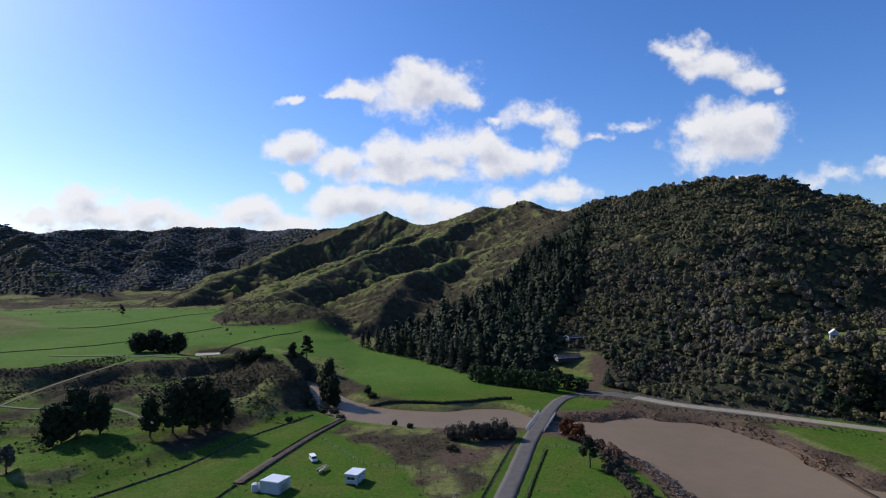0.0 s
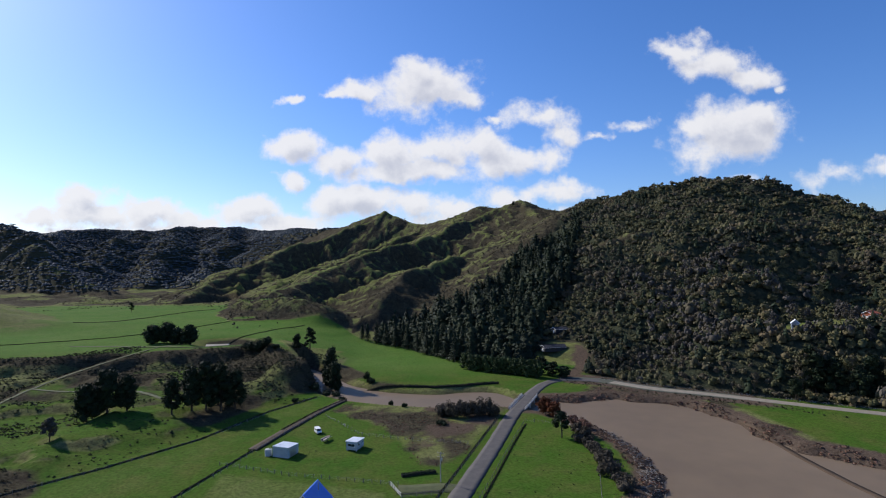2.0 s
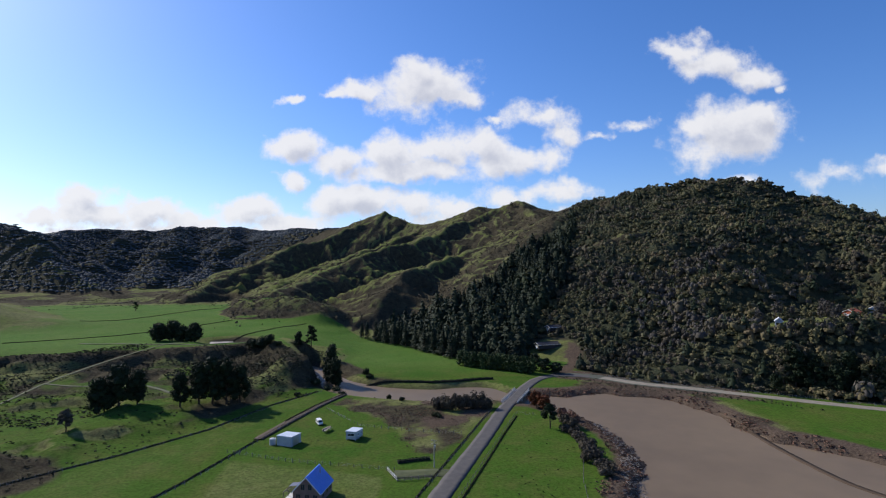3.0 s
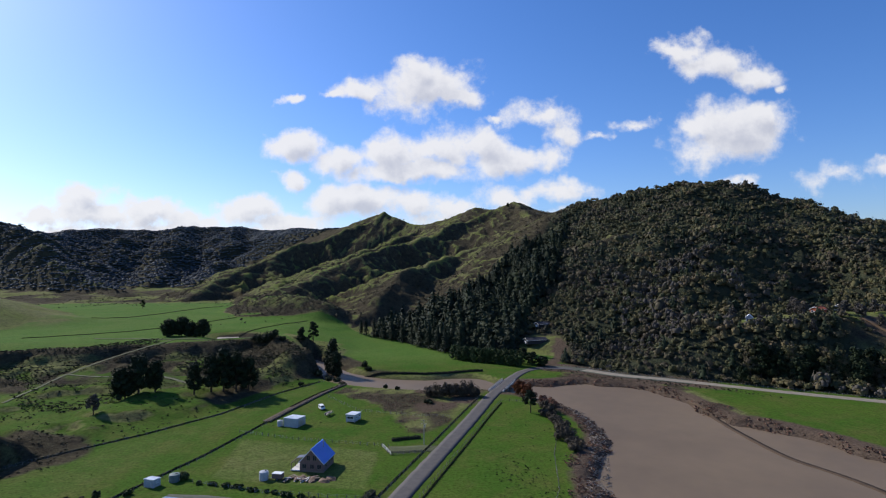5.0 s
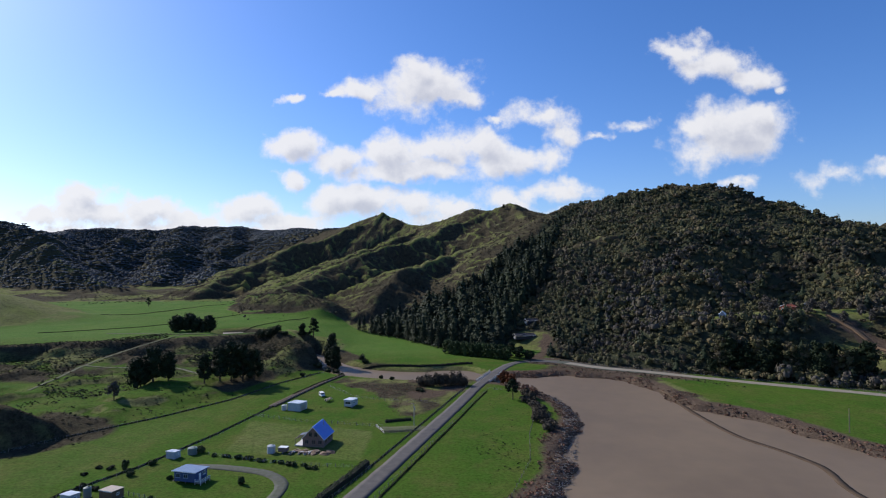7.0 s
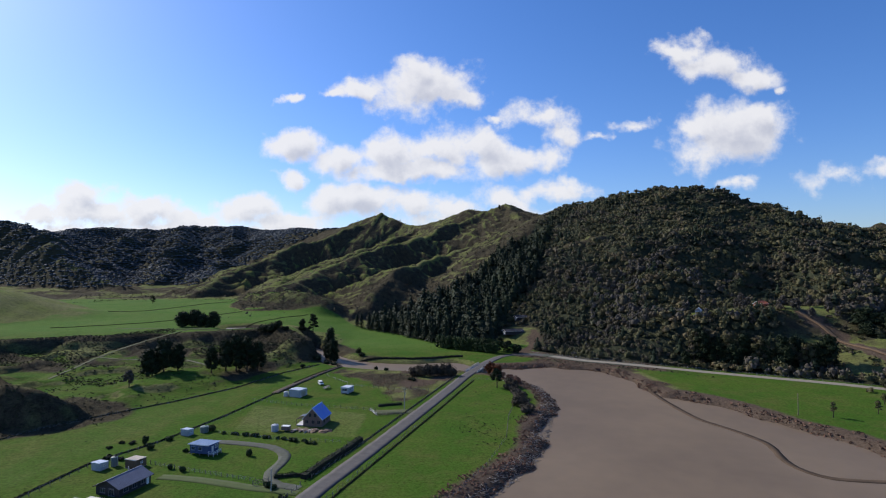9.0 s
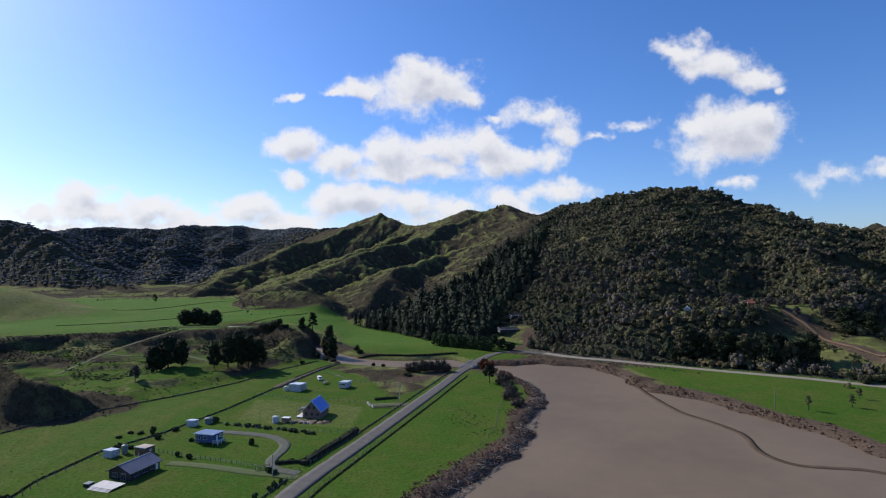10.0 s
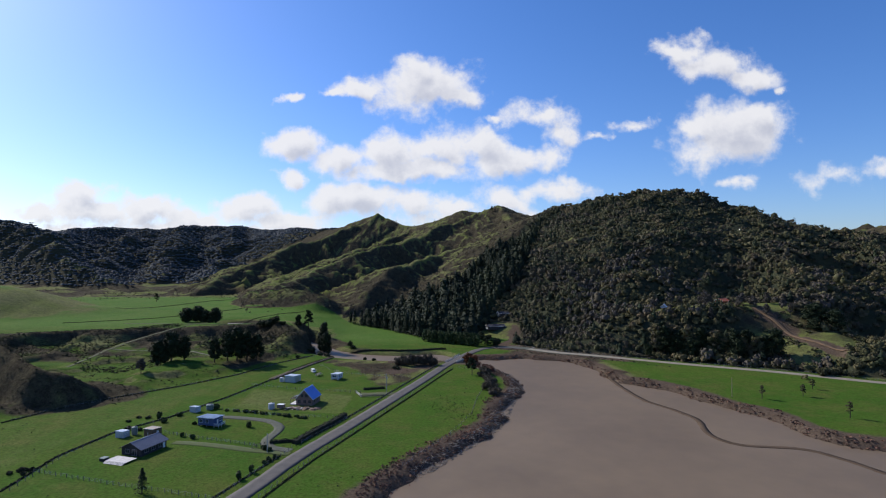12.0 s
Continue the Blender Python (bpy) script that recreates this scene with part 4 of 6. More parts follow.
# fern and scrub in the gullies of the open hill
hx, hy = spread(rs, -330, 200, 300, 900, 2.5, lambda x, y: (wooded(x, y) < 0) & ~((x < -150) & (y < 470)))
hz_ = ground_z(hx, hy)
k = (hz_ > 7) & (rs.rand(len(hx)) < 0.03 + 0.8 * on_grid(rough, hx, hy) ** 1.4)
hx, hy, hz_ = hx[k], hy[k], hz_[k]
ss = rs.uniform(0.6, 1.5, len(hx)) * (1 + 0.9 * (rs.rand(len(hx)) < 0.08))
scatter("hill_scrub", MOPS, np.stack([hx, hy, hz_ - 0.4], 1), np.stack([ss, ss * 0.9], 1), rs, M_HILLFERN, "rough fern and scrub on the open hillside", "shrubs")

# ---- building blocks ----
def part(name, bm, material, parent, label=""):
    me = bpy.data.meshes.new(name)
    bm.normal_update()
    bm.to_mesh(me), bm.free()
    me.materials.append(material)
    ob = new(name, me)
    ob.parent = parent
    return tagged(ob, label)


def thing(name, x, y, turn, label, category, group="", sink=0.0, z=None):
    """An empty on the land at a place of the plan; turn: degrees to the right of +y."""
    ob = new(name)
    p = spot(x, y)
    ob.matrix_basis = pose(p.x, p.y, (p.z if z is None else z) - sink, 0, 0, -turn)
    ob.empty_display_size = 0.3
    return tagged(ob, label, category, group)


def add_box(bm, cx, cy, cz, sx, sy, sz, bevel=0.0, rz=0.0, rx=0.0, ry=0.0):
    r = bmesh.ops.create_cube(bm, size=1, matrix=pose(cx, cy, cz, rx, ry, rz) @ Matrix.Diagonal((sx, sy, sz, 1)))
    if bevel:
        es = {e for v in r["verts"] for e in v.link_edges}
        bmesh.ops.bevel(bm, geom=list(es), offset=bevel, segments=1, affect="EDGES")
    return bm


def box(cx, cy, cz, sx, sy, sz, bevel=0.0, **k):
    return add_box(bmesh.new(), cx, cy, cz, sx, sy, sz, bevel, **k)


def add_tube(bm, a, b, r1, r2, n=8):
    """A tapered limb from a to b."""
    a, b = Vector(a), Vector(b)
    q = (b - a).to_track_quat("Z", "Y").to_matrix().to_4x4()
    bmesh.ops.create_cone(bm, cap_ends=True, segments=n, radius1=r1, radius2=r2, depth=(b - a).length, matrix=Matrix.Translation((a + b) / 2) @ q)
    return bm


def tube(a, b, r1, r2, n=8):
    return add_tube(bmesh.new(), a, b, r1, r2, n)


def poly_prism(pts, y0, y1):
    """A shape in x and z, drawn out along y."""
    bm = bmesh.new()
    a = [bm.verts.new((x, y0, z)) for x, z in pts]
    b = [bm.verts.new((x, y1, z)) for x, z in pts]
    bm.faces.new(a), bm.faces.new(b[::-1])
    n = len(pts)
    for i in range(n):
        bm.faces.new((a[(i + 1) % n], a[i], b[i], b[(i + 1) % n]))
    bmesh.ops.recalc_face_normals(bm, faces=bm.faces[:])
    return bm


def ribbed_slope(p, across, down, thick=0.06, pitch=0.45, rib=0.035):
    """A sheet of ribbed roofing: from corner p along the vectors across and down."""
    p, across, down = Vector(p), Vector(across), Vector(down)
    up = across.cross(down).normalized()
    if up.z < 0:
        up = -up
    n = max(2, round(across.length / pitch))
    bm = bmesh.new()
    top, low = [], []
    for i in range(n):
        for f, h in ((0.0, 0.0), (0.55, 0.0), (0.66, rib), (0.89, rib)):
            q = p + across * ((i + f) / n) + up * h
            top.append((bm.verts.new(q + up * thick), bm.verts.new(q + down + up * thick)))
    q = p + across
    top.append((bm.verts.new(q + up * thick), bm.verts.new(q + down + up * thick)))
    c = [bm.verts.new(p), bm.verts.new(p + down), bm.verts.new(p + across + down), bm.verts.new(p + across)]
    for (a, b), (d, e) in zip(top, top[1:]):
        bm.faces.new((a, b, e, d))
    bm.faces.new(c)
    bm.faces.new((c[0], c[1], top[0][1], top[0][0]))
    bm.faces.new((c[2], c[3], top[-1][0], top[-1][1]))
    bm.faces.new([c[3], c[0]] + [t[0] for t in top])
    bm.faces.new([c[1], c[2]] + [t[1] for t in top[::-1]])
    bmesh.ops.recalc_face_normals(bm, faces=bm.faces[:])
    return bm


def boarded(w, d, h, cx=0.0, cy=0.0, z0=0.0, board=0.28):
    """Four walls of lapped boards round a box."""
    bm = bmesh.new()
    n = max(3, round(h / board))
    rings = []
    for i in range(n):
        for z, o in ((z0 + h * i / n, 0.03), (z0 + h * (i + 1) / n, 0.0)):
            rings.append([bm.verts.new((cx + sx * (w / 2 + o), cy + sy * (d / 2 + o), z)) for sx, sy in ((-1, -1), (1, -1), (1, 1), (-1, 1))])
    for a, b in zip(rings, rings[1:]):
        for i in range(4):
            bm.faces.new((a[i], a[(i + 1) % 4], b[(i + 1) % 4], b[i]))
    bm.faces.new(rings[0][::-1]), bm.faces.new(rings[-1])
    return bm


def window(parent, x, y, z, w, h, face, material=None, name="window"):
    """A framed pane set on a wall. face: degrees that the wall faces, 0 for -y, 90 for +x."""
    m = pose(x, y, z, 0, 0, face)
    fr = bmesh.new()
    for bx, bz, sx, sz in ((0, h / 2, w + 0.16, 0.09), (0, -h / 2, w + 0.16, 0.09), (-w / 2, 0, 0.09, h), (w / 2, 0, 0.09, h), (0, 0, 0.06, h)):
        add_box(fr, bx, -0.05, bz, sx, 0.12, sz)
    fr.transform(m)
    win = part(name, fr, material or M_WHITE, parent)
    pn = box(0, -0.035, 0, w - 0.02, 0.03, h - 0.02)
    pn.transform(m)
    part("pane", pn, M_GLASS, win, "dark window glass")
    si = box(0, -0.1, -h / 2 - 0.07, w + 0.3, 0.2, 0.06)
    si.transform(m)
    part("sill", si, material or M_WHITE, win)
    return win


def door(parent, x, y, z, w, h, face, material):
    m = pose(x, y, z, 0, 0, face)
    d = box(0, -0.05, h / 2, w, 0.1, h, 0.01)
    d.transform(m)
    ob = part("door", d, material, parent)
    hn = box(w * 0.38, -0.12, h * 0.48, 0.05, 0.06, 0.14)
    hn.transform(m)
    part("handle", hn, M_STEEL, ob, "steel door handle")
    return ob


def gable_house(ob, w, d, eave, rise, wall_m, roof_m, over=0.45, over_end=0.5, floor=0.0, trim_m=None):
    """Walls, gable ends and a two-sided ribbed roof with its ridge along y."""
    part("wall", boarded(w, d, eave - floor, z0=floor), wall_m, ob)
    for s in (-1, 1):
        part("gable", poly_prism([(-w / 2, eave), (w / 2, eave), (0, eave + rise)], s * (d / 2 - 0.08), s * d / 2), wall_m, ob)
    k = rise / (w / 2)
    run = w / 2 + over
    for s in (-1, 1):
        r = ribbed_slope((0, -d / 2 - over_end, eave + rise), (0, d + 2 * over_end, 0), (s * run, 0, -k * run))
        part("roof_slope", r, roof_m, ob)
        part("gutter", box(s * (run + 0.05), 0, eave - k * over - 0.02, 0.14, d + 2 * over_end, 0.12, 0.02), trim_m or M_WHITE, ob)
        for e in (-1, 1):
            ba = bmesh.new()
            L = math.hypot(run, k * run)
            add_box(ba, s * run / 2, e * (d / 2 + over_end), eave + rise - k * run / 2 - 0.06, L, 0.05, 0.22, ry=s * math.degrees(math.atan(k)))
            part("bargeboard", ba, trim_m or M_WHITE, ob)
    part("ridge_cap", box(0, 0, eave + rise + 0.09, 0.35, d + 2 * over_end, 0.07, 0.02), roof_m, ob)
    if floor > 0.1:
        for sx in (-1, 0, 1):
            for sy in (-1, 0, 1):
                part("pile", box(sx * (w / 2 - 0.2), sy * (d / 2 - 0.2), floor / 2, 0.2, 0.2, floor), M_WOOD, ob)


def mono_shed(ob, w, d, h_front, h_back, wall_m, roof_m, over=0.25, floor=0.0, along="y"):
    """A box with one ribbed roof plane that falls from front (-y) to back, or from the back to the front."""
    part("wall", boarded(w, d, min(h_front, h_back) - floor, z0=floor), wall_m, ob)
    lo, hi = min(h_front, h_back), max(h_front, h_back)
    if hi > lo + 0.05:
        wedge = bmesh.new()
        y_hi = -d / 2 if h_front > h_back else d / 2
        v = [wedge.verts.new(q) for q in ((-w / 2, -d / 2, lo), (w / 2, -d / 2, lo), (w / 2, d / 2, lo), (-w / 2, d / 2, lo), (-w / 2, y_hi, hi), (w / 2, y_hi, hi))]
        if y_hi < 0:
            fs = ((0, 1, 5, 4), (3, 0, 4), (1, 2, 5), (4, 5, 2, 3))
        else:
            fs = ((2, 3, 4, 5), (3, 0, 4), (1, 2, 5), (0, 1, 5, 4))
        for f in fs:
            wedge.faces.new([v[i] for i in f])
        bmesh.ops.recalc_face_normals(wedge, faces=wedge.faces[:])
        part("upper_wall", wedge, wall_m, ob)
    k = (h_back - h_front) / d
    r = ribbed_slope((-w / 2 - over, -d / 2 - over, h_front - k * over + 0.03), (w + 2 * over, 0, 0), (0, d + 2 * over, k * (d + 2 * over)))
    part("roof", r, roof_m, ob)
    part("fascia", box(0, -d / 2 - over, h_front - k * over - 0.03, w + 2 * over, 0.05, 0.18), M_WHITE, ob)


def water_tank(name, x, y, r, h, material, label, group="water tanks"):
    ob = thing(name, x, y, 0, label, "water tank", group)
    bm = bmesh.new()
    prof = [(r, 0), (r, h * 0.88), (r * 0.94, h * 0.92), (r * 0.35, h), (0.001, h)]
    n = 20
    rings = [[bm.verts.new((q * math.cos(2 * math.pi * i / n), q * math.sin(2 * math.pi * i / n), z)) for i in range(n)] for q, z in prof]
    for a, b in zip(rings, rings[1:]):
        for i in range(n):
            bm.faces.new((a[i], a[(i + 1) % n], b[(i + 1) % n], b[i]))
    part("body", bm, material, ob)
    for i in range(3):
        part("band", tube((0, 0, h * (0.2 + 0.25 * i)), (0, 0, h * (0.2 + 0.25 * i) + 0.07), r * 1.02, r * 1.02, 20), material, ob)
    part("lid", tube((r * 0.4, 0, h * 0.96), (r * 0.4, 0, h * 1.03), r * 0.2, r * 0.2, 10), M_BLACK, ob)
    part("pipe", tube((r * 1.02, 0, 0.1), (r * 1.02, 0, h * 0.9), 0.05, 0.05, 6), M_WHITE, ob)
    return ob


# ---- single trees ----
def leaf_part(name, v, tri, material, parent, tint, label=""):
    me = bpy.data.meshes.new(name)
    me.from_pydata(v.tolist(), [], tri.tolist())
    me.attributes.new("tint", "FLOAT", "POINT").data.foreach_set("value", np.asarray(tint, np.float32))
    me.materials.append(material)
    ob = new(name, me)
    ob.parent = parent
    return tagged(ob, label)


def tree_mesh(ob, rs, tall, wide, clear, leaves, leaf, material, lobes=16, flat=0.6, lean=0.0, trunks=1, bark=None, top=1.0):
    """Trunk, limbs and a crown of leaf clumps gathered in lobes at the ends of the limbs.
    clear: share of the height below the crown."""
    bark = bark or M_BARK
    ends = []
    for i in range(lobes):
        a = 2.4 * i + rs.uniform(-0.4, 0.4)
        f = (i + 0.5) / lobes
        z = tall * (clear + (1 - clear) * (0.08 + 0.84 * f * top))
        # widest a little above the crown's base, narrow at the top
        r = wide * (math.sin(math.pi * (0.32 + 0.60 * f)) ** 0.8) * rs.uniform(0.45, 1.0) * 0.72
        ends.append(Vector((math.cos(a) * r + lean * z, math.sin(a) * r, z)))
    for k in range(trunks):
        bx, by = (rs.uniform(-0.5, 0.5) * wide * 0.5, rs.uniform(-0.5, 0.5) * wide * 0.5) if trunks > 1 else (0, 0)
        tr = bmesh.new()
        r0 = tall * 0.022 + 0.06
        p = Vector((bx, by, -0.4))
        for j in range(5):
            q = Vector((bx * (1 - j / 8) + lean * tall * 0.17 * (j + 1) + rs.uniform(-0.12, 0.12), by * (1 - j / 8) + rs.uniform(-0.12, 0.12), tall * 0.17 * (j + 1)))
            add_tube(tr, p, q, r0 * (1 - 0.16 * j), r0 * (1 - 0.16 * (j + 1)), 7)
            p = q
        trunk = part("trunk", tr, bark, ob)
    lb = bmesh.new()
    for e in ends[::2]:
        s = Vector((lean * e.z * 0.6, 0, max(tall * clear * 0.8, e.z * 0.62)))
        mid = s.lerp(e, 0.55) + Vector((0, 0, -0.04 * tall * rs.rand()))
        add_tube(lb, s, mid, tall * 0.010, tall * 0.007, 5)
        add_tube(lb, mid, e, tall * 0.007, tall * 0.003, 5)
    part("branch", lb, bark, ob)
    c = np.array([e[:] for e in ends])
    rad = rs.uniform(0.30, 0.52, lobes) * wide
    which = rs.randint(0, lobes, leaves)
    d = rs.normal(0, 1, (leaves, 3))
    d /= np.linalg.norm(d, axis=1)[:, None]
    d[:, 2] = np.where(d[:, 2] < -0.35, -d[:, 2] * 0.6, d[:, 2])
    pos = c[which] + d * (rad[which] * rs.uniform(0.55, 1.08, leaves))[:, None] * np.array([1, 1, flat])
    v, f = cards(rs, pos, d, leaf, 0.55)
    tri = np.concatenate([f[:, [0, 1, 2]], f[:, [0, 2, 3]]])
    lt = rs.rand(lobes)
    tint = np.repeat(lt[which] * 0.7 + 0.3 * rs.rand(leaves), 4)
    at, vs, ts, ti = len(v), [v], [tri], [tint]
    for k in range(lobes):
        cv = ICO1[0] * rad[k] * 0.62 * np.array([1, 1, flat]) * (1 + rs.uniform(-0.25, 0.25, (len(ICO1[0]), 1))) + c[k]
        vs.append(cv), ts.append(ICO1[1] + at), ti.append(np.full(len(cv), lt[k]))
        at += len(cv)
    leaf_part("crown", np.concatenate(vs), np.concatenate(ts), material, ob, np.concatenate(ti))
    return ob


def conifer_mesh(ob, rs, tall, wide, leaves, leaf, material, clear=0.08):
    """A straight stem with tiers of drooping boughs."""
    part("trunk", tube((0, 0, -0.3), (0, 0, tall * 0.95), tall * 0.018 + 0.04, 0.03, 7), M_BARK, ob)
    tiers = 13
    which = np.minimum((rs.rand(leaves) ** 0.75 * tiers).astype(int), tiers - 1)
    f = which / tiers
    r = wide * (1 - f) ** 0.8 * np.sqrt(rs.uniform(0.05, 1, leaves)) + 0.05
    k = 5 + (which * 3) % 4
    a = np.round(rs.rand(leaves) * k) / k * 2 * np.pi + which * 1.3 + rs.normal(0, 0.22, leaves)
    z = tall * (clear + (1 - clear) * (f + 0.02)) - 0.18 * r + rs.normal(0, 0.012 * tall, leaves)
    lean = 1 + 0.2 * np.sin(which * 2.1 + a)
    pos = np.stack([np.cos(a) * r * lean, np.sin(a) * r * lean, z], 1)
    v, fc = cards(rs, pos, np.stack([np.cos(a), np.sin(a), np.full(leaves, 1.1)], 1), leaf, 0.4)
    tri = np.concatenate([fc[:, [0, 1, 2]], fc[:, [0, 2, 3]]])
    leaf_part("crown", v, tri, material, ob, np.repeat(rs.rand() * 0.6 + 0.4 * rs.rand(leaves), 4))
    return ob


def bush_mesh(ob, rs, wide, tall, leaves, leaf, material, lobes=9):
    """A low bush: short stems and leaf clumps down to the ground."""
    st = bmesh.new()
    for i in range(5):
        a = i * 1.26
        add_tube(st, (0, 0, -0.2), (math.cos(a) * wide * 0.4, math.sin(a) * wide * 0.4, tall * 0.6), 0.05, 0.02, 5)
    part("stem", st, M_BARK, ob)
    c = np.stack([rs.uniform(-0.6, 0.6, lobes) * wide, rs.uniform(-0.6, 0.6, lobes) * wide, rs.uniform(0.3, 0.62, lobes) * tall], 1)
    rad = rs.uniform(0.35, 0.55, lobes)
    which = rs.randint(0, lobes, leaves)
    d = rs.normal(0, 1, (leaves, 3))
    d /= np.linalg.norm(d, axis=1)[:, None]
    pos = c[which] + d * rad[which, None] * np.array([wide, wide, tall * 0.75])
    pos[:, 2] = np.abs(pos[:, 2])
    v, f = cards(rs, pos, d, leaf, 0.55)
    tri = np.concatenate([f[:, [0, 1, 2]], f[:, [0, 2, 3]]])
    lt = rs.rand(lobes)
    at, vs, ts, ti = len(v), [v], [tri], [np.repeat(lt[which] * 0.7 + 0.3 * rs.rand(leaves), 4)]
    for k in range(lobes):
        cv = ICO1[0] * rad[k] * 0.7 * np.array([wide, wide, tall * 0.7]) + c[k]
        cv[:, 2] = np.maximum(cv[:, 2], 0.02)
        vs.append(cv), ts.append(ICO1[1] + at), ti.append(np.full(len(cv), lt[k]))
        at += len(cv)
    leaf_part("foliage", np.concatenate(vs), np.concatenate(ts), material, ob, np.concatenate(ti))
    return ob

# ---- houses and sheds beside the road ----
TURN = 17.0


def dark_house():
    ob = thing("house", -51.9, 40.9, TURN, "charcoal weatherboard house with a slate grey iron roof and pale deck", "house")
    gable_house(ob, 8.0, 10.6, 2.5, 1.75, M_DARKWALL, M_GREYROOF, 0.55, 0.6, trim_m=M_DARKWALL)
    window(ob, -1.6, -5.33, 1.35, 1.6, 1.2, 0, M_GREYROOF)
    window(ob, 1.4, -5.33, 1.15, 1.9, 1.9, 0, M_GREYROOF)
    for y in (-3.2, -0.4, 2.6):
        window(ob, 4.03, y, 1.4, 1.5, 1.1, 90, M_GREYROOF)
    door(ob, 4.02, 4.2, 0.1, 0.9, 2.0, 90, M_WHITE)
    for y in (-3.0, 0.0, 3.0):
        window(ob, -4.03, y, 1.4, 1.4, 1.1, -90)
    part("flue", tube((-1.2, 2.5, 3.0), (-1.2, 2.5, 5.0), 0.12, 0.12, 10), M_STEEL, ob, "steel flue")
    dk = thing("deck", -53.6, 33.6, TURN, "bleached timber deck with broad steps beside the dark house", "deck")
    for i in range(22):
        part("board", box(-3.6 + i * 0.36, 0.1, 0.47, 0.33, 4.6, 0.06), M_PALEWOOD, dk)
    for x in (-3.5, 0.2, 3.9):
        for y in (-2.0, 2.0):
            part("post", box(x, y, 0.22, 0.14, 0.14, 0.44), M_WOOD, dk)
    for k in range(3):
        part("step", box(0.3, -2.45 - 0.38 * k, 0.36 - 0.12 * k, 7.4, 0.36, 0.06), M_PALEWOOD, dk)
        part("riser", box(0.3, -2.28 - 0.38 * k, 0.40 - 0.12 * k - 0.1, 7.4, 0.04, 0.14), M_PALEWOOD, dk)
    sp = thing("spa_pool", -57.6, 33.9, TURN, "dark covered spa pool standing by the deck", "spa pool")
    part("cabinet", box(0, 0, 0.45, 2.0, 2.0, 0.9, 0.12), M_DARKWALL, sp)
    part("cover", box(0, 0, 0.96, 2.1, 2.1, 0.12, 0.05), M_TANK, sp)


M_PALEWOOD = mat("bleached_decking", (0.66, 0.63, 0.60), (0.52, 0.49, 0.46), scale=1.2, rough=0.8, per_object=0.3)
dark_house()


def blue_house():
    ob = thing("house", -44.4, 61.9, 14, "small blue weatherboard house with a pale blue iron roof", "house")
    mono_shed(ob, 7.0, 5.2, 3.5, 3.2, M_BLUEWALL, M_PALEBLUEROOF, 0.55, floor=0.6)
    for x in (-2.2, 0.4):
        window(ob, x, -2.63, 2.2, 1.3, 1.1, 0, M_PALEBLUEROOF)
    door(ob, 3.53, -0.6, 0.65, 0.9, 2.0, 90, M_WHITE)
    window(ob, 3.53, 1.3, 2.2, 1.1, 1.0, 90)
    window(ob, -3.53, 0.5, 2.2, 1.2, 1.0, -90)
    for sx in (-1, 0, 1):
        for sy in (-1, 1):
            part("pile", box(sx * 3.2, sy * 2.3, 0.3, 0.22, 0.22, 0.62), M_WOOD, ob)
    part("porch_floor", box(4.6, -0.9, 0.58, 2.2, 4.2, 0.14), M_WOOD, ob)
    for x, y in ((5.6, -2.9), (5.6, -0.9), (5.6, 1.1), (3.7, -2.9)):
        part("porch_post", box(x, y, 0.85, 0.1, 0.1, 1.7), M_WHITE, ob)
    rl = bmesh.new()
    for z in (1.15, 1.6):
        add_box(rl, 5.6, -0.9, z, 0.06, 4.1, 0.09)
        add_box(rl, 4.6, -2.9, z, 2.0, 0.06, 0.09)
    part("railing", rl, M_WHITE, ob)
    bl = bmesh.new()
    for i in range(14):
        add_box(bl, 5.6, -2.8 + i * 0.29, 1.12, 0.03, 0.09, 0.9)
    for i in range(7):
        add_box(bl, 3.8 + i * 0.28, -2.9, 1.12, 0.09, 0.03, 0.9)
    part("balusters", bl, M_PALEBLUEROOF, ob)
    for k in range(3):
        part("step", box(-3.95 - 0.3 * k, -1.2, 0.5 - 0.17 * k, 0.3, 1.4, 0.06), M_WOOD, ob)


blue_house()


def aframe_house():
    ob = thing("house", -22.3, 86.2, 9, "steep gabled house with a bright blue iron roof and timber front", "house")
    w, d, eave, rise = 7.6, 8.8, 3.1, 3.9
    gable_house(ob, w, d, eave, rise, M_PINKWALL, M_BLUEROOF, 0.35, 0.5)
    part("wind_wall", box(0, -d / 2 - 0.02, 0.25, w + 0.1, 0.06, 0.5), M_WOOD, ob)
    for x in (-2.3, 0.2, 2.5):
        window(ob, x, -d / 2 - 0.03, 1.75, 1.3, 1.3, 0, M_WOOD)
    for x in (-1.0, 1.0):
        window(ob, x, -d / 2 - 0.03, 4.3, 1.1, 1.5, 0, M_WOOD)
    for y in (-2.4, 0.6, 2.9):
        window(ob, w / 2 + 0.03, y, 1.75, 1.1, 1.1, 90, M_WOOD)
    # framing of the open lean-to
    for x, y in ((-6.6, -4.2), (-6.6, -1.2), (-6.6, 1.8)):
        part("verandah_post", box(x, y, 1.25, 0.14, 0.14, 2.5), M_WOOD, ob)
    part("verandah_beam", box(-6.6, -1.2, 2.55, 0.12, 6.4, 0.2), M_WOOD, ob)
    for i in range(7):
        part("rafter", box(-5.2, -4.2 + i, 2.78, 3.0, 0.06, 0.14, ry=-8), M_WOOD, ob)
    part("verandah_roof", box(-5.1, 0.6, 2.92, 3.0, 2.6, 0.05, ry=-8), M_GREYROOF, ob)
    part("verandah_floor", box(-5.3, -1.2, 0.25, 2.9, 6.4, 0.3), M_PALEWOOD, ob)
    part("flue", tube((1.3, 2.0, 5.0), (1.3, 2.0, 7.6), 0.13, 0.13, 10), M_STEEL, ob, "steel flue")


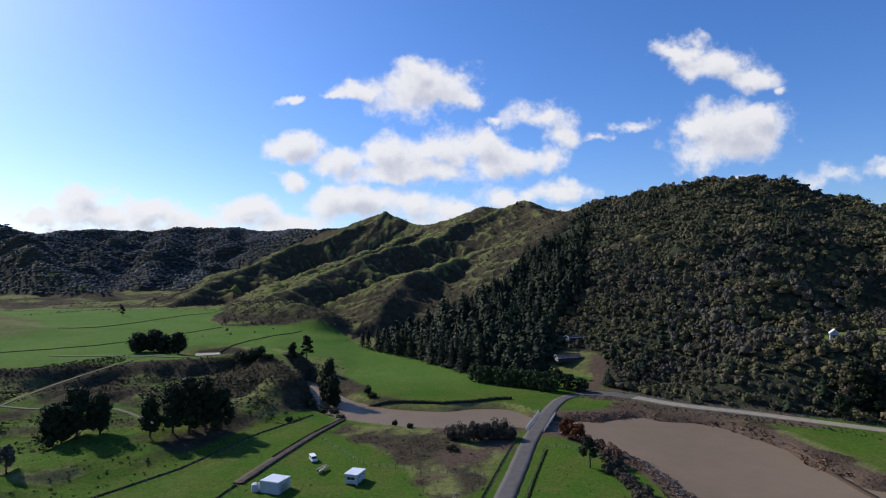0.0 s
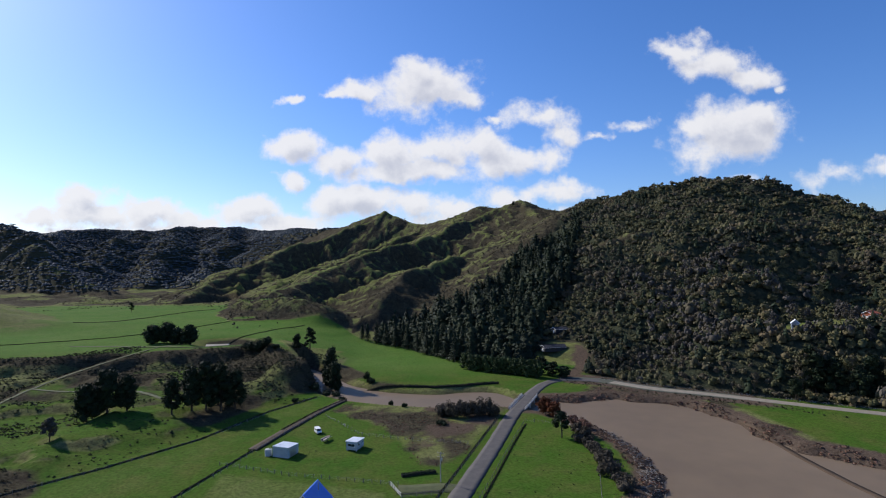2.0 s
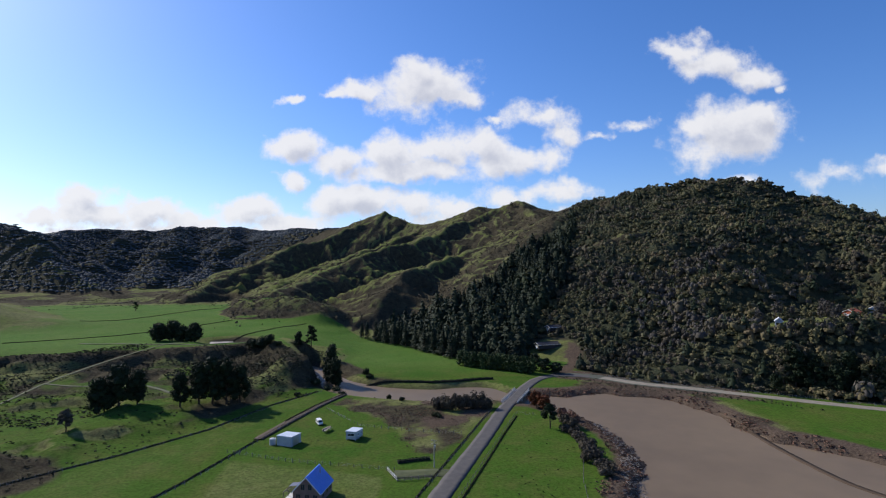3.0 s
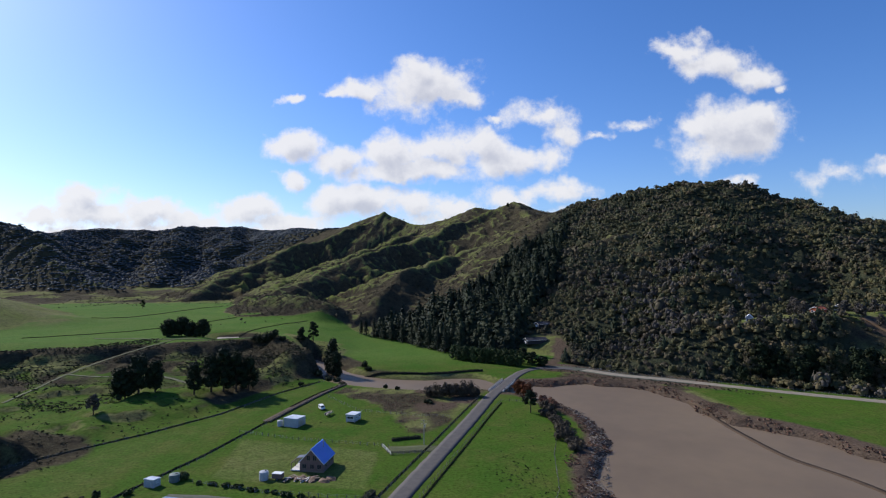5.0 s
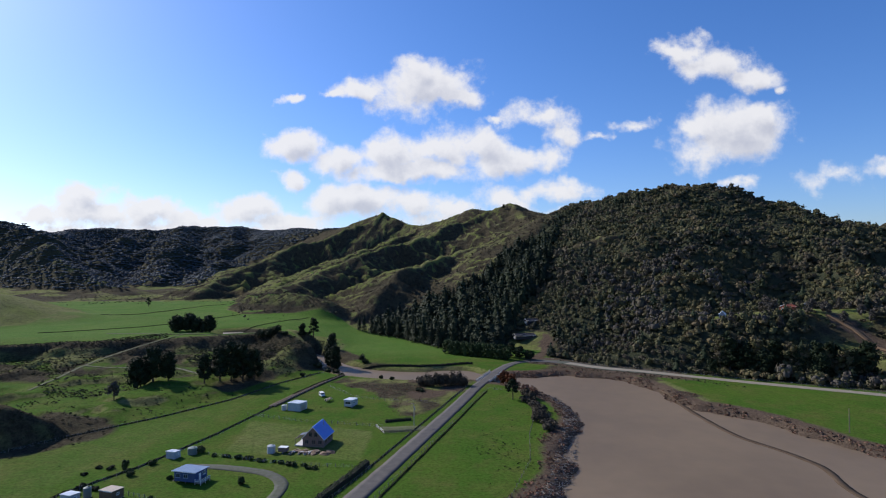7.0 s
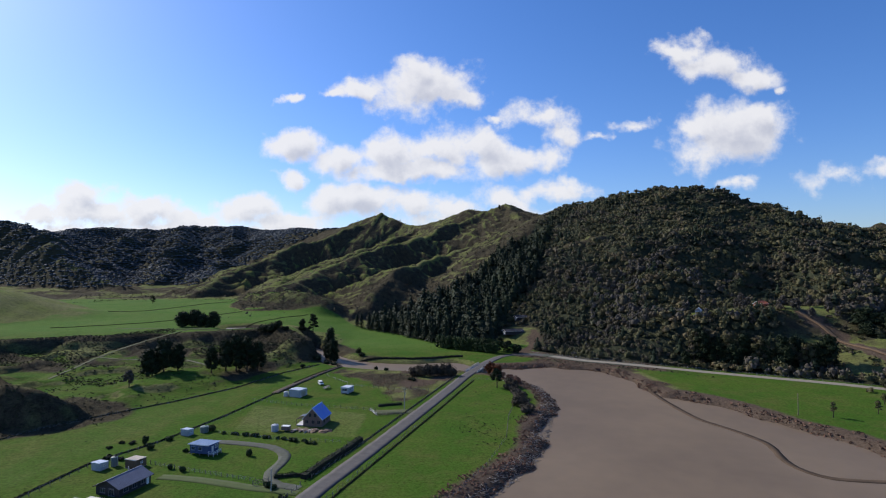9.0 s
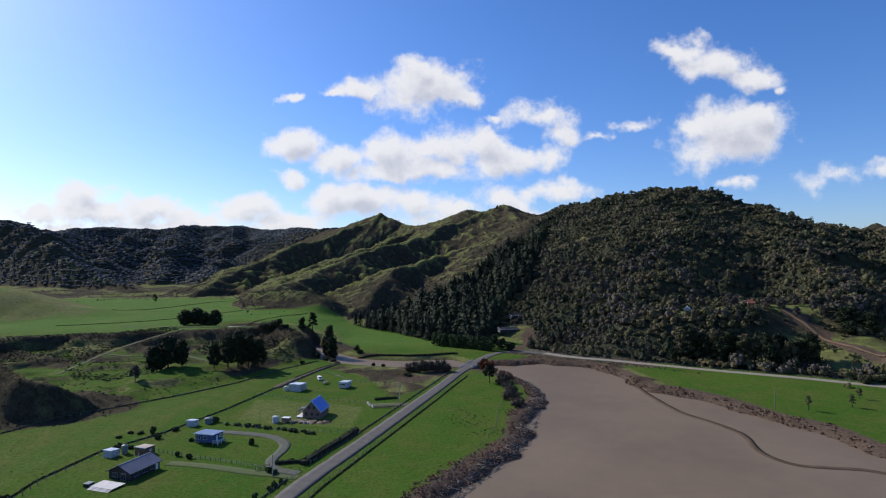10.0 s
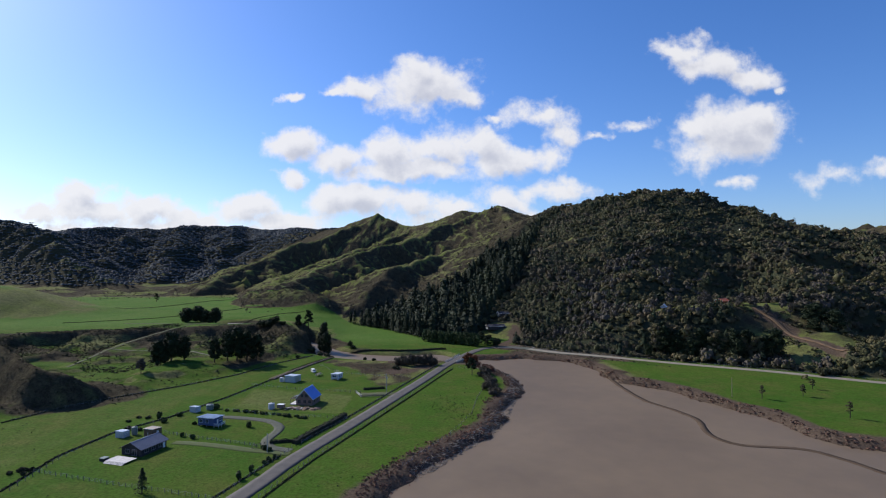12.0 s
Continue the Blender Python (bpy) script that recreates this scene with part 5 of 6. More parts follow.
aframe_house()


def white_shed():
    ob = thing("shed", -36.4, 119.0, 19, "white iron garage with a pale flat roof", "shed", "farm sheds")
    mono_shed(ob, 6.0, 5.8, 3.4, 3.1, M_WHITESHED, M_WHITEROOF, 0.12)
    dr = bmesh.new()
    for i in range(8):
        add_box(dr, 3.02, -0.2, 0.2 + i * 0.3, 0.06, 3.2, 0.27)
    part("roller_door", dr, M_STEEL, ob, "steel roller door")
    door(ob, 1.9, -2.92, 0.0, 0.9, 2.0, 0, M_WHITESHED)


M_WHITESHED = mat("pale_shed_wall", (0.42, 0.44, 0.46), (0.34, 0.36, 0.38), scale=0.6, rough=0.5)
white_shed()
water_tank("water_tank", -40.5, 118.5, 1.15, 2.3, M_WHITESHED, "round white plastic water tank beside the garage")


def cabin():
    ob = thing("cabin", -19.9, 123.1, 17, "white cabin on blocks with dark windows", "cabin", "farm sheds")
    mono_shed(ob, 3.9, 5.6, 3.2, 2.9, M_WHITESHED, M_WHITEROOF, 0.25, floor=0.4)
    window(ob, 0.0, -2.83, 2.0, 2.6, 1.0, 0, M_WHITE)
    for y in (-1.2, 1.3):
        window(ob, 1.98, y, 2.0, 1.1, 0.9, 90)
    door(ob, -1.97, -1.0, 0.45, 0.8, 1.95, -90, M_WHITE)
    for x in (-1.7, 1.7):
        for y in (-2.5, 0, 2.5):
            part("block", box(x, y, 0.2, 0.35, 0.35, 0.42), M_CONCRETE, ob)
    part("step", box(-2.3, -1.0, 0.2, 0.6, 1.0, 0.2), M_WOOD, ob)


cabin()


def small_shed(x, y, turn, w, d, h, wall_m, roof_m, label):
    ob = thing("shed", x, y, turn, label, "shed", "garden sheds")
    mono_shed(ob, w, d, h, h - 0.25, wall_m, roof_m, 0.15)
    door(ob, 0.2, -d / 2 - 0.01, 0.0, 0.85, 1.8, 0, wall_m)
    window(ob, w / 2 + 0.03, 0, h * 0.6, 0.7, 0.5, 90)
    part("base", box(0, 0, 0.05, w + 0.2, d + 0.2, 0.1), M_CONCRETE, ob)
    return ob


small_shed(-63.6, 51.6, TURN, 3.4, 2.9, 2.3, M_WHITESHED, M_WHITEROOF, "small white garden shed by the paddock fence")
small_shed(-56.2, 52.9, TURN, 4.3, 3.8, 2.7, M_BROWN, M_CREAM, "brown timber shed with a cream roof behind the dark house")
small_shed(-55.1, 75.9, TURN, 3.3, 2.6, 2.3, M_WHITESHED, M_WHITEROOF, "small white garden shed behind the blue house")
water_tank("water_tank", -61.4, 53.4, 1.0, 3.0, M_TANK, "dark upright water tank beside a white shed")
water_tank("water_tank", -51.6, 78.4, 1.5, 2.3, M_TANK, "squat dark green water tank beside a white shed")
water_tank("water_tank", -32.3, 79.0, 1.35, 2.6, M_WHITESHED, "pale grey water tank beside the blue roofed house")


def box_trailer():
    ob = thing("trailer", -29.2, 79.0, 100, "white topped box trailer parked beside a tank", "trailer")
    part("body", box(0, 0, 1.2, 1.9, 3.0, 1.4, 0.06), M_PINKWALL, ob)
    part("top", box(0, 0, 1.96, 2.0, 3.1, 0.1, 0.03), M_WHITE, ob)
    for s in (-1, 1):
        wh = part("wheel", tube((s * 0.8, 0.2, 0.33), (s * 1.05, 0.2, 0.33), 0.33, 0.33, 14), M_BLACK, ob)
        part("rim", tube((s * 1.05, 0.2, 0.33), (s * 1.07, 0.2, 0.33), 0.18, 0.16, 10), M_STEEL, wh)
    part("drawbar", box(0, -2.1, 0.45, 0.12, 1.4, 0.1), M_STEEL, ob)


box_trailer()
rs = np.random.RandomState(31)
for i in range(16):
    x, y = -27.6 + rs.uniform(0, 7.0), 77.6 + rs.uniform(0, 2.4)
    ob = thing("timber_pile", x, y, rs.uniform(0, 180), "heap of sawn timber and rubble before the gabled house", "timber", "building rubble")
    for j in range(5):
        part("plank", box(rs.uniform(-0.4, 0.4), rs.uniform(-0.3, 0.3), 0.08 + 0.12 * j, rs.uniform(0.25, 0.6), rs.uniform(1.2, 2.6), 0.11, rz=rs.uniform(-25, 25)), rs.choice([M_PINKWALL, M_PALEWOOD, M_WOOD]), ob)
for x, y in ((-18.8, 77.8), (-21.4, 78.3), (-24.3, 79.4), (-17.6, 79.0)):
    ob = thing("soil_heap", x, y, rs.uniform(0, 180), "low heap of dug brown soil", "soil heap", "building rubble")
    hv = ICO2[0] * np.array([1.9, 1.3, 0.75]) * (1 + rs.uniform(-0.2, 0.2, (len(ICO2[0]), 1)))
    hp = new("mound", mesh_from("mound", hv.tolist(), ICO2[1].tolist(), [M_BROWN]))
    hp.parent = ob


def van():
    ob = thing("van", -32.3, 136.0, 62, "white van parked on the grass", "van")
    prof = [(-2.2, 0.35), (2.2, 0.35), (2.25, 0.95), (1.75, 1.15), (1.15, 1.95), (-2.1, 2.0), (-2.25, 1.8)]
    b = poly_prism(prof, -0.9, 0.9)
    bmesh.ops.bevel(b, geom=b.edges[:], offset=0.06, segments=1, affect="EDGES")
    part("body", b, M_WHITE, ob)
    ws = box(1.47, 0, 1.56, 0.04, 1.55, 0.80, ry=-37)
    part("windscreen", ws, M_GLASS, ob, "dark windscreen")
    for s in (-1, 1):
        part("side_window", box(-0.3, s * 0.905, 1.52, 2.6, 0.02, 0.5), M_GLASS, ob, "dark side glass")
        part("headlight", box(2.24, s * 0.65, 0.78, 0.06, 0.3, 0.18), M_STEEL, ob)
        for x in (-1.4, 1.45):
            wh = part("wheel", tube((x, s * 0.74, 0.33), (x, s * 0.92, 0.33), 0.33, 0.33, 16), M_BLACK, ob)
            part("rim", tube((x, s * 0.92, 0.33), (x, s * 0.935, 0.33), 0.19, 0.17, 10), M_STEEL, wh)
    part("rear_window", box(-2.24, 0, 1.5, 0.04, 1.4, 0.5), M_GLASS, ob)
    part("bumper", box(2.27, 0, 0.45, 0.12, 1.75, 0.22, 0.04), M_BLACK, ob)


van()


def dinghy():
    ob = thing("boat_trailer", -28.5, 129.2, 20, "small pale boat on a trailer standing on the grass", "boat")
    rows, n = [], 9
    bm = bmesh.new()
    for i in range(n):
        f = i / (n - 1)
        w = 0.95 * (1 - f ** 3 * 0.95)
        y = -2.4 + 4.8 * f
        rows.append([bm.verts.new(p) for p in ((-w, y, 1.25 + 0.2 * f), (-w * 0.7, y, 0.75 + 0.12 * f), (0, y, 0.58 + 0.35 * f ** 2), (w * 0.7, y, 0.75 + 0.12 * f), (w, y, 1.25 + 0.2 * f),
                                              (w * 0.86, y, 1.22 + 0.2 * f), (w * 0.6, y, 0.9 + 0.12 * f), (-w * 0.6, y, 0.9 + 0.12 * f), (-w * 0.86, y, 1.22 + 0.2 * f))])
    for a, b in zip(rows, rows[1:]):
        for k in range(9):
            bm.faces.new((a[k], a[(k + 1) % 9], b[(k + 1) % 9], b[k]))
    bm.faces.new(rows[0][::-1]), bm.faces.new(rows[-1])
    part("hull", bm, M_CREAM, ob)
    for y in (-1.2, 0.2):
        part("thwart", box(0, y, 1.12, 1.5, 0.3, 0.05), M_WOOD, ob)
    part("motor", box(0, -2.6, 1.2, 0.35, 0.4, 0.7, 0.08), M_BLACK, ob)
    fr = bmesh.new()
    for s in (-1, 1):
        add_box(fr, s * 0.55, -0.4, 0.5, 0.08, 4.0, 0.1)
    add_box(fr, 0, 2.4, 0.5, 0.08, 2.4, 0.1)
    add_box(fr, 0, -0.8, 0.45, 1.8, 0.08, 0.08)
    part("trailer_frame", fr, M_STEEL, ob)
    for s in (-1, 1):
        part("wheel", tube((s * 0.82, -0.8, 0.28), (s * 1.0, -0.8, 0.28), 0.28, 0.28, 14), M_BLACK, ob)


dinghy()


# ---- poles, fences and gates ----
def power_pole(x, y, tall, turn, label, cross=True, material=None):
    ob = thing("power_pole", x, y, turn, label, "power pole", "power poles")
    part("pole", tube((0, 0, -0.5), (0, 0, tall), 0.17, 0.11, 10), material or M_CONCRETE, ob)
    if cross:
        for z in (tall - 0.4, tall - 1.5):
            part("crossarm", box(0, 0, z, 2.0, 0.12, 0.14), M_WOOD, ob)
            for x_ in (-0.85, -0.4, 0.4, 0.85):
                part("insulator", tube((x_, 0, z + 0.07), (x_, 0, z + 0.28), 0.06, 0.04, 8), M_WHITE, ob)
        part("transformer", tube((0.35, -0.1, tall - 2.6), (0.35, -0.1, tall - 1.75), 0.26, 0.26, 12), M_STEEL, ob)
    return ob


power_pole(2.0, 101.5, 8.7, TURN, "pale concrete power pole with crossarms beside the road")
power_pole(-20.9, 39.2, 6.2, TURN, "short wooden power pole by a driveway", False)
power_pole(121.5, 92.5, 9.0, 50, "slim weathered power pole in the paddock beyond the lagoon", False, M_WOOD)

POST = box(0, 0, 0.55, 0.16, 0.16, 1.3, 0.02)
POST_MESH = bpy.data.meshes.new("post")
POST.to_mesh(POST_MESH), POST.free()
POST_MESH.materials.append(M_POST)


def fence(line, gap, label, rails=0, wires=3, tall=1.0, material=None):
    """Posts along a line of the plan, with wires or rails between them."""
    a = thing("fence", line[0][0], line[0][1], 0, label, "fence", "paddock fences")
    o = a.matrix_basis.translation
    p = np.array(line, float)
    seg = np.r_[0, np.cumsum(np.hypot(*np.diff(p, axis=0).T))]
    n = max(2, int(seg[-1] * K / gap) + 1)
    s = np.linspace(0, seg[-1], n)
    xs, ys = np.interp(s, seg, p[:, 0]), np.interp(s, seg, p[:, 1])
    zs = ground_z(xs, ys)
    tops = []
    r = np.random.RandomState(n)
    for x, y, z in zip(xs, ys, zs):
        q = new("post", POST_MESH)
        q.parent = a
        q.matrix_basis = Matrix.Translation(Vector((x * K, y * K, z * K)) - o) @ pose(0, 0, 0, r.normal(0, 2.5), r.normal(0, 2.5), r.uniform(0, 90)) @ Matrix.Diagonal((1, 1, tall * r.uniform(0.9, 1.1), 1))
        tops.append(Vector((x * K, y * K, z * K)) - o)
    for k in range(rails or wires):
        bm = bmesh.new()
        h = (0.3 + 0.75 * k / max(1, (rails or wires) - 1)) * tall
        for u, v in zip(tops, tops[1:]):
            if rails:
                m = (u + v) / 2
                add_box(bm, m.x, m.y, m.z + h, (v - u).length, 0.05, 0.13, rz=math.degrees(math.atan2(v.y - u.y, v.x - u.x)))
            else:
                add_tube(bm, u + Vector((0, 0, h)), v + Vector((0, 0, h)), 0.008, 0.008, 3)
        part("rail" if rails else "wire", bm, material or (M_WOOD if rails else M_STEEL), a)
    return a


fence([(-69, 27), (-62.4, 24.8), (-46.9, 19.6), (-27.8, 14), (-21.5, 12)], 2.2, "grey post and wire fence round a lawn")
fence([(-54.9, 54.8), (-42.7, 49.9), (-25.7, 44)], 2.0, "grey post and batten fence between two lawns", wires=4)
fence([(-47, 77.2), (-30, 71.6), (-6.5, 68)], 2.6, "grey post and wire fence across the paddock")
fence([(-50, 112.3), (-32, 105.4), (-7, 99.6)], 2.6, "grey post and wire fence across the paddock")
fence([(-33.5, 152), (-19.9, 133.5), (-3.5, 128), (9, 126)], 2.8, "old post and wire fence across the paddock")
fence([(-66.5, 17), (-69, 36.3), (-66.6, 54.8), (-58.6, 69.6), (-51, 93.2), (-42.4, 130.3), (-32, 169)], 3.4, "long post and wire fence along a drain")
fence([(-104.6, 66), (-98.6, 80), (-88.6, 94), (-74.6, 111), (-61.6, 131), (-51.6, 158), (-40.6, 176)], 3.4, "long post and wire fence at the foot of the slope")
fence([(-23, 12), (-15.6, 42)], 2.4, "grey post fence along the road verge")
fence([(-14.2, 46), (-8.2, 62), (3.2, 98), (12, 126), (19.5, 150)], 3.2, "post and wire fence along the road verge")
fence([(-14.3, 13.3), (-9, 34), (-0.3, 61), (11.6, 98), (20.3, 126), (26.2, 144)], 3.0, "post and wire fence along the field by the road")
fence([(27, 145.5), (38, 141.5), (41, 137), (40, 116), (34, 92), (31, 72), (24, 52), (13, 30)], 3.4, "post and wire fence on the lagoon side of the field")
fence([(60, 208), (84, 188.5), (100, 178.6), (132, 158), (165, 138), (195, 116)], 5.0, "roadside post and wire fence under the hill")
fence([(-8.6, 99.6), (-5.8, 93.6)], 1.6, "white painted rail fence at a gateway", rails=3, material=M_WHITE, tall=1.1)
fence([(-5.8, 93.6), (1.6, 95.2)], 2.0, "grey rail fence at a gateway", rails=3)
fence([(-25.6, 42.0), (-22.9, 43.8)], 1.4, "dark timber gateway fence", rails=3, tall=1.2)


def bridge():
    ob = thing("bridge", 29.6, 168.3, 21.0, "single lane concrete road bridge with pale rails over the stream", "bridge", z=0.0)
    part("deck", box(0, 0, -0.05, 7.4, 27.0, 0.34, 0.03), M_CONCRETE, ob)
    for s in (-1, 1):
        part("kerb", box(s * 3.55, 0, 0.27, 0.3, 27.0, 0.3, 0.03), M_CONCRETE, ob)
        for i in range(11):
            part("rail_post", box(s * 3.6, -13 + i * 2.6, 0.75, 0.16, 0.16, 0.95), M_CONCRETE, ob)
        for z in (0.75, 1.15):
            part("rail", box(s * 3.6, 0, z, 0.1, 27.0, 0.14), M_CONCRETE, ob)
    for y in (-9.0, 0.0, 9.0):
        part("pier", box(0, y, -2.2, 6.6, 0.6, 4.4, 0.05), M_CONCRETE, ob)
        part("beam", box(0, y, -0.4, 7.2, 0.8, 0.4), M_CONCRETE, ob)


bridge()

# ---- drives and farm tracks ----
ribbon("driveway", smooth_line([(-49.5, 70.2), (-40, 69.2), (-30, 66), (-24.6, 61), (-23.4, 55), (-24, 48.5), (-21.5, 43), (-15.5, 40.5)], 5), 2.8, 0.1, M_DRIVE, "grey gravel driveway to the blue house", "driveway", lift=0.07, across=3)
ribbon("driveway", smooth_line([(-47.6, 46.8), (-41, 45.6), (-33, 43.4), (-26, 41.0), (-15.2, 38.5)], 5), 2.8, 0.1, M_LAWNTRACK, "worn grassy driveway to the dark house", "driveway", lift=0.05, across=3)
ribbon("driveway", smooth_line([(-7.0, 97.5), (-3, 97.5), (1.5, 98.6), (5.5, 98)], 4), 4.6, 0.1, M_TRACK, "bare earth gateway beside the road", "driveway", lift=0.06, across=3)
TRACK_LINE = smooth_line([q[:2] for q in TRACK_GRADE], 6)
ribbon("track", smooth_line([q[:2] for q in SIDE_GRADE], 5), 1.6, 0.1, M_TRACK, "narrow farm track across the slope", "track", lift=0.12, across=2)
ribbon("track", TRACK_LINE, 1.2, 0.1, M_TRACK, "worn farm track climbing the scarp", "track", lift=0.12, across=3)
ribbon("track", smooth_line([(-80, 244), (-100, 243), (-114, 238), (-140, 240), (-175, 244)], 5), 1.7, 0.1, M_TRACK, "worn farm track along the terrace edge", "track", lift=0.2, across=3)
ribbon("track", smooth_line([(187, 193), (191, 183), (193, 172), (194.5, 156), (199, 138)], 5), 2.4, 0.1, M_CLAY, "orange clay track cut into the hillside", "track", lift=0.25, across=3)
ribbon("spoil_bank", smooth_line([(-45.6, 122), (-41.6, 139), (-37, 156), (-31.6, 171.5)], 5), 2.4, 0.3, M_SOIL, "brown bank of dug soil along the drain", "soil bank", lift=0.35, across=3)
ribbon("tide_line", smooth_line([(92, 148), (91, 116), (92.5, 95), (97, 84), (100, 72), (97, 60), (97.5, 53), (101.5, 48.5), (114.8, 45.5), (120, 38), (123, 29)], 6), 1.9, 0.02, M_WETLINE, "dark winding line of wet silt on the lagoon", "silt line", lift=0.02, across=2, lowest=-1.585)

# ---- buildings on the hills ----
def hill_house(name, x, y, turn, w, d, h, rise, wall_m, roof_m, label):
    ob = thing(name, x, y, turn, label, "house", "hill houses")
    gable_house(ob, w, d, h, rise, wall_m, roof_m, 0.4, 0.4)
    n = max(2, int(d / 2.5))
    for i in range(n):
        window(ob, -w / 2 - 0.03, -d / 2 + d * (i + 0.5) / n, h * 0.58, 1.2, 1.0, -90)
    for x_ in (-w / 4, w / 4):
        window(ob, x_, -d / 2 - 0.03, h * 0.58, 1.2, 1.1, 0)
    door(ob, 0, -d / 2 - 0.02, 0, 0.9, 2.0, 0, M_WHITE)
    return ob


hill_house("house", 141.5, 199, 30, 3.4, 4.2, 3.6, 1.6, M_WHITESHED, M_WHITEROOF, "narrow pale house among the hillside trees")
hill_house("house", 176, 205, 60, 5.5, 8.5, 3.2, 1.5, M_ORANGE, M_ORANGE, "orange timber house among the hillside trees")
hill_house("house", 190, 212, 40, 4.2, 5.5, 2.8, 1.2, M_WHITESHED, M_CREAM, "small pale cottage at the clearing's edge")
hill_house("house", 55, 244, 75, 6.5, 15, 2.8, 1.4, M_DARKWALL, M_DARKWALL, "long low dark house at the mouth of the gully")
hill_house("house", 62, 262, 70, 6, 10, 2.8, 1.3, M_DARKWALL, M_DARKWALL, "low dark house behind the dark house")
hill_house("barn", -110.5, 258, 84, 7, 14, 2.4, 1.5, M_BROWN, M_CREAM, "cream roofed barn beside dark trees on the terrace")
hill_house("house", 44, 268, 72, 6, 9, 2.6, 1.2, M_DARKWALL, M_DARKWALL, "low dark shed among the pines")

# ---- single trees, hedges and bushes ----
DARK_TREE = "tall dark macrocarpa with bare lower trunks on the slope"
rs = np.random.RandomState(71)
for x, y, tall, wide in ((-101.5, 143, 15, 4.6), (-97.5, 146.5, 18, 5.6), (-93.0, 149, 15, 4.4), (-103.5, 149, 13, 4.2),
                         (-79.5, 149, 15, 3.6), (-75.0, 152.5, 18.5, 4.8), (-71.5, 154.5, 21, 5.2), (-67.5, 156, 20, 5.0), (-64.0, 158.5, 17, 4.6), (-70, 160, 19, 4.8)):
    ob = thing("macrocarpa", x, y, rs.uniform(0, 360), DARK_TREE, "tree", "dark trees on the slope")
    tree_mesh(ob, rs, tall, wide * 1.15, 0.08, 2600, 0.42, M_TREE, lobes=28, flat=1.0)
for x, y, tall, wide in ((-98.8, 124.5, 8.5, 3.0),):
    ob = thing("tree", x, y, 40, "small grey-green tree with a pale trunk below the slope", "tree")
    tree_mesh(ob, rs, tall, wide, 0.22, 900, 0.40, M_GREY, lobes=12, flat=0.9)
# poplars by the stream and the pair in the paddock
for x, y, tall, wide in ((-41.5, 199, 23, 5.0), (-39.0, 194, 16, 4.2), (-43.5, 203, 15, 4.0)):
    ob = thing("poplar", x, y, rs.uniform(0, 360), "tall narrow dark tree on the stream bank", "tree", "stream bank trees")
    tree_mesh(ob, rs, tall, wide, 0.10, 1600, 0.55, M_TREE, lobes=26, flat=1.25)
for x, y, tall, wide in ((-65.5, 238, 12, 3.3), (-60.5, 243, 15.5, 4.0)):
    ob = thing("tree", x, y, rs.uniform(0, 360), "dark rounded tree standing in the green paddock", "tree", "paddock trees")
    tree_mesh(ob, rs, tall, wide, 0.22, 1200, 0.5, M_TREE, lobes=14, flat=0.9)
for x, y, tall, wide in ((-140, 252, 13, 5.5), (-134, 254, 15, 5.5), (-128, 252, 11, 4.6), (-121, 250, 14.5, 4.6)):
    ob = thing("tree", x, y, rs.uniform(0, 360), "dense dark tree in a clump on the terrace", "tree", "terrace trees")
    tree_mesh(ob, rs, tall, wide * 1.3, 0.0, 1500, 0.6, M_TREE, lobes=26, flat=1.0, top=0.9)
ob = thing("tree", -252, 430, 0, "lone dark tree in the far paddock", "tree")
tree_mesh(ob, rs, 11, 3.5, 0.2, 500, 0.7, M_TREE, lobes=10)
ob = thing("tree", 34.3, 130.3, 0, "small round-headed tree standing alone in the field", "tree")
tree_mesh(ob, rs, 9.6, 3.2, 0.30, 1300, 0.42, M_TREE, lobes=13, flat=0.95)
for x, y, tall, wide in ((34.2, 152.5, 7.0, 4.2), (36.6, 150.0, 6.0, 3.6)):
    ob = thing("tree", x, y, rs.uniform(0, 360), "russet leaved tree beside the bridge", "tree", "russet trees")
    tree_mesh(ob, rs, tall, wide, 0.12, 1100, 0.42, M_RED, lobes=12, flat=0.9)
ob = thing("tree", 121, 167.5, 0, "small dark tree at the roadside below the bush", "tree")
tree_mesh(ob, rs, 10, 3.4, 0.10, 900, 0.5, M_TREE, lobes=13, flat=1.0)
for x, y, tall in ((130.5, 90.3, 6.4), (146.5, 93.5, 5.6), (143.4, 67.5, 7.0), (157, 104, 5.0)):
    ob = thing("tree", x, y, rs.uniform(0, 360), "spindly young tree in the paddock beyond the lagoon", "tree", "young trees")
    tree_mesh(ob, rs, tall, 1.5, 0.30, 420, 0.30, M_BUSH, lobes=10)
ob = thing("tree", 92.5, 676, 0, "single dark tree on the skyline ridge", "tree")
tree_mesh(ob, rs, 10, 3.2, 0.25, 300, 0.9, M_TREE, lobes=9)
for x, y, tall, wide in ((207, 176, 13, 8.5), (213, 170, 12, 8), (203, 170, 8, 5)):
    ob = thing("tree", x, y, rs.uniform(0, 360), "broad dark spreading tree above the clay bank", "tree", "hillside trees")
    tree_mesh(ob, rs, tall, wide, 0.08, 2200, 0.6, M_TREE, lobes=22, flat=0.7)
ob = thing("norfolk_pine", -38.6, 15.5, 0, "young norfolk pine with tiers of short boughs", "tree")
conifer_mesh(ob, rs, 7.0, 1.9, 700, 0.28, M_TREE)
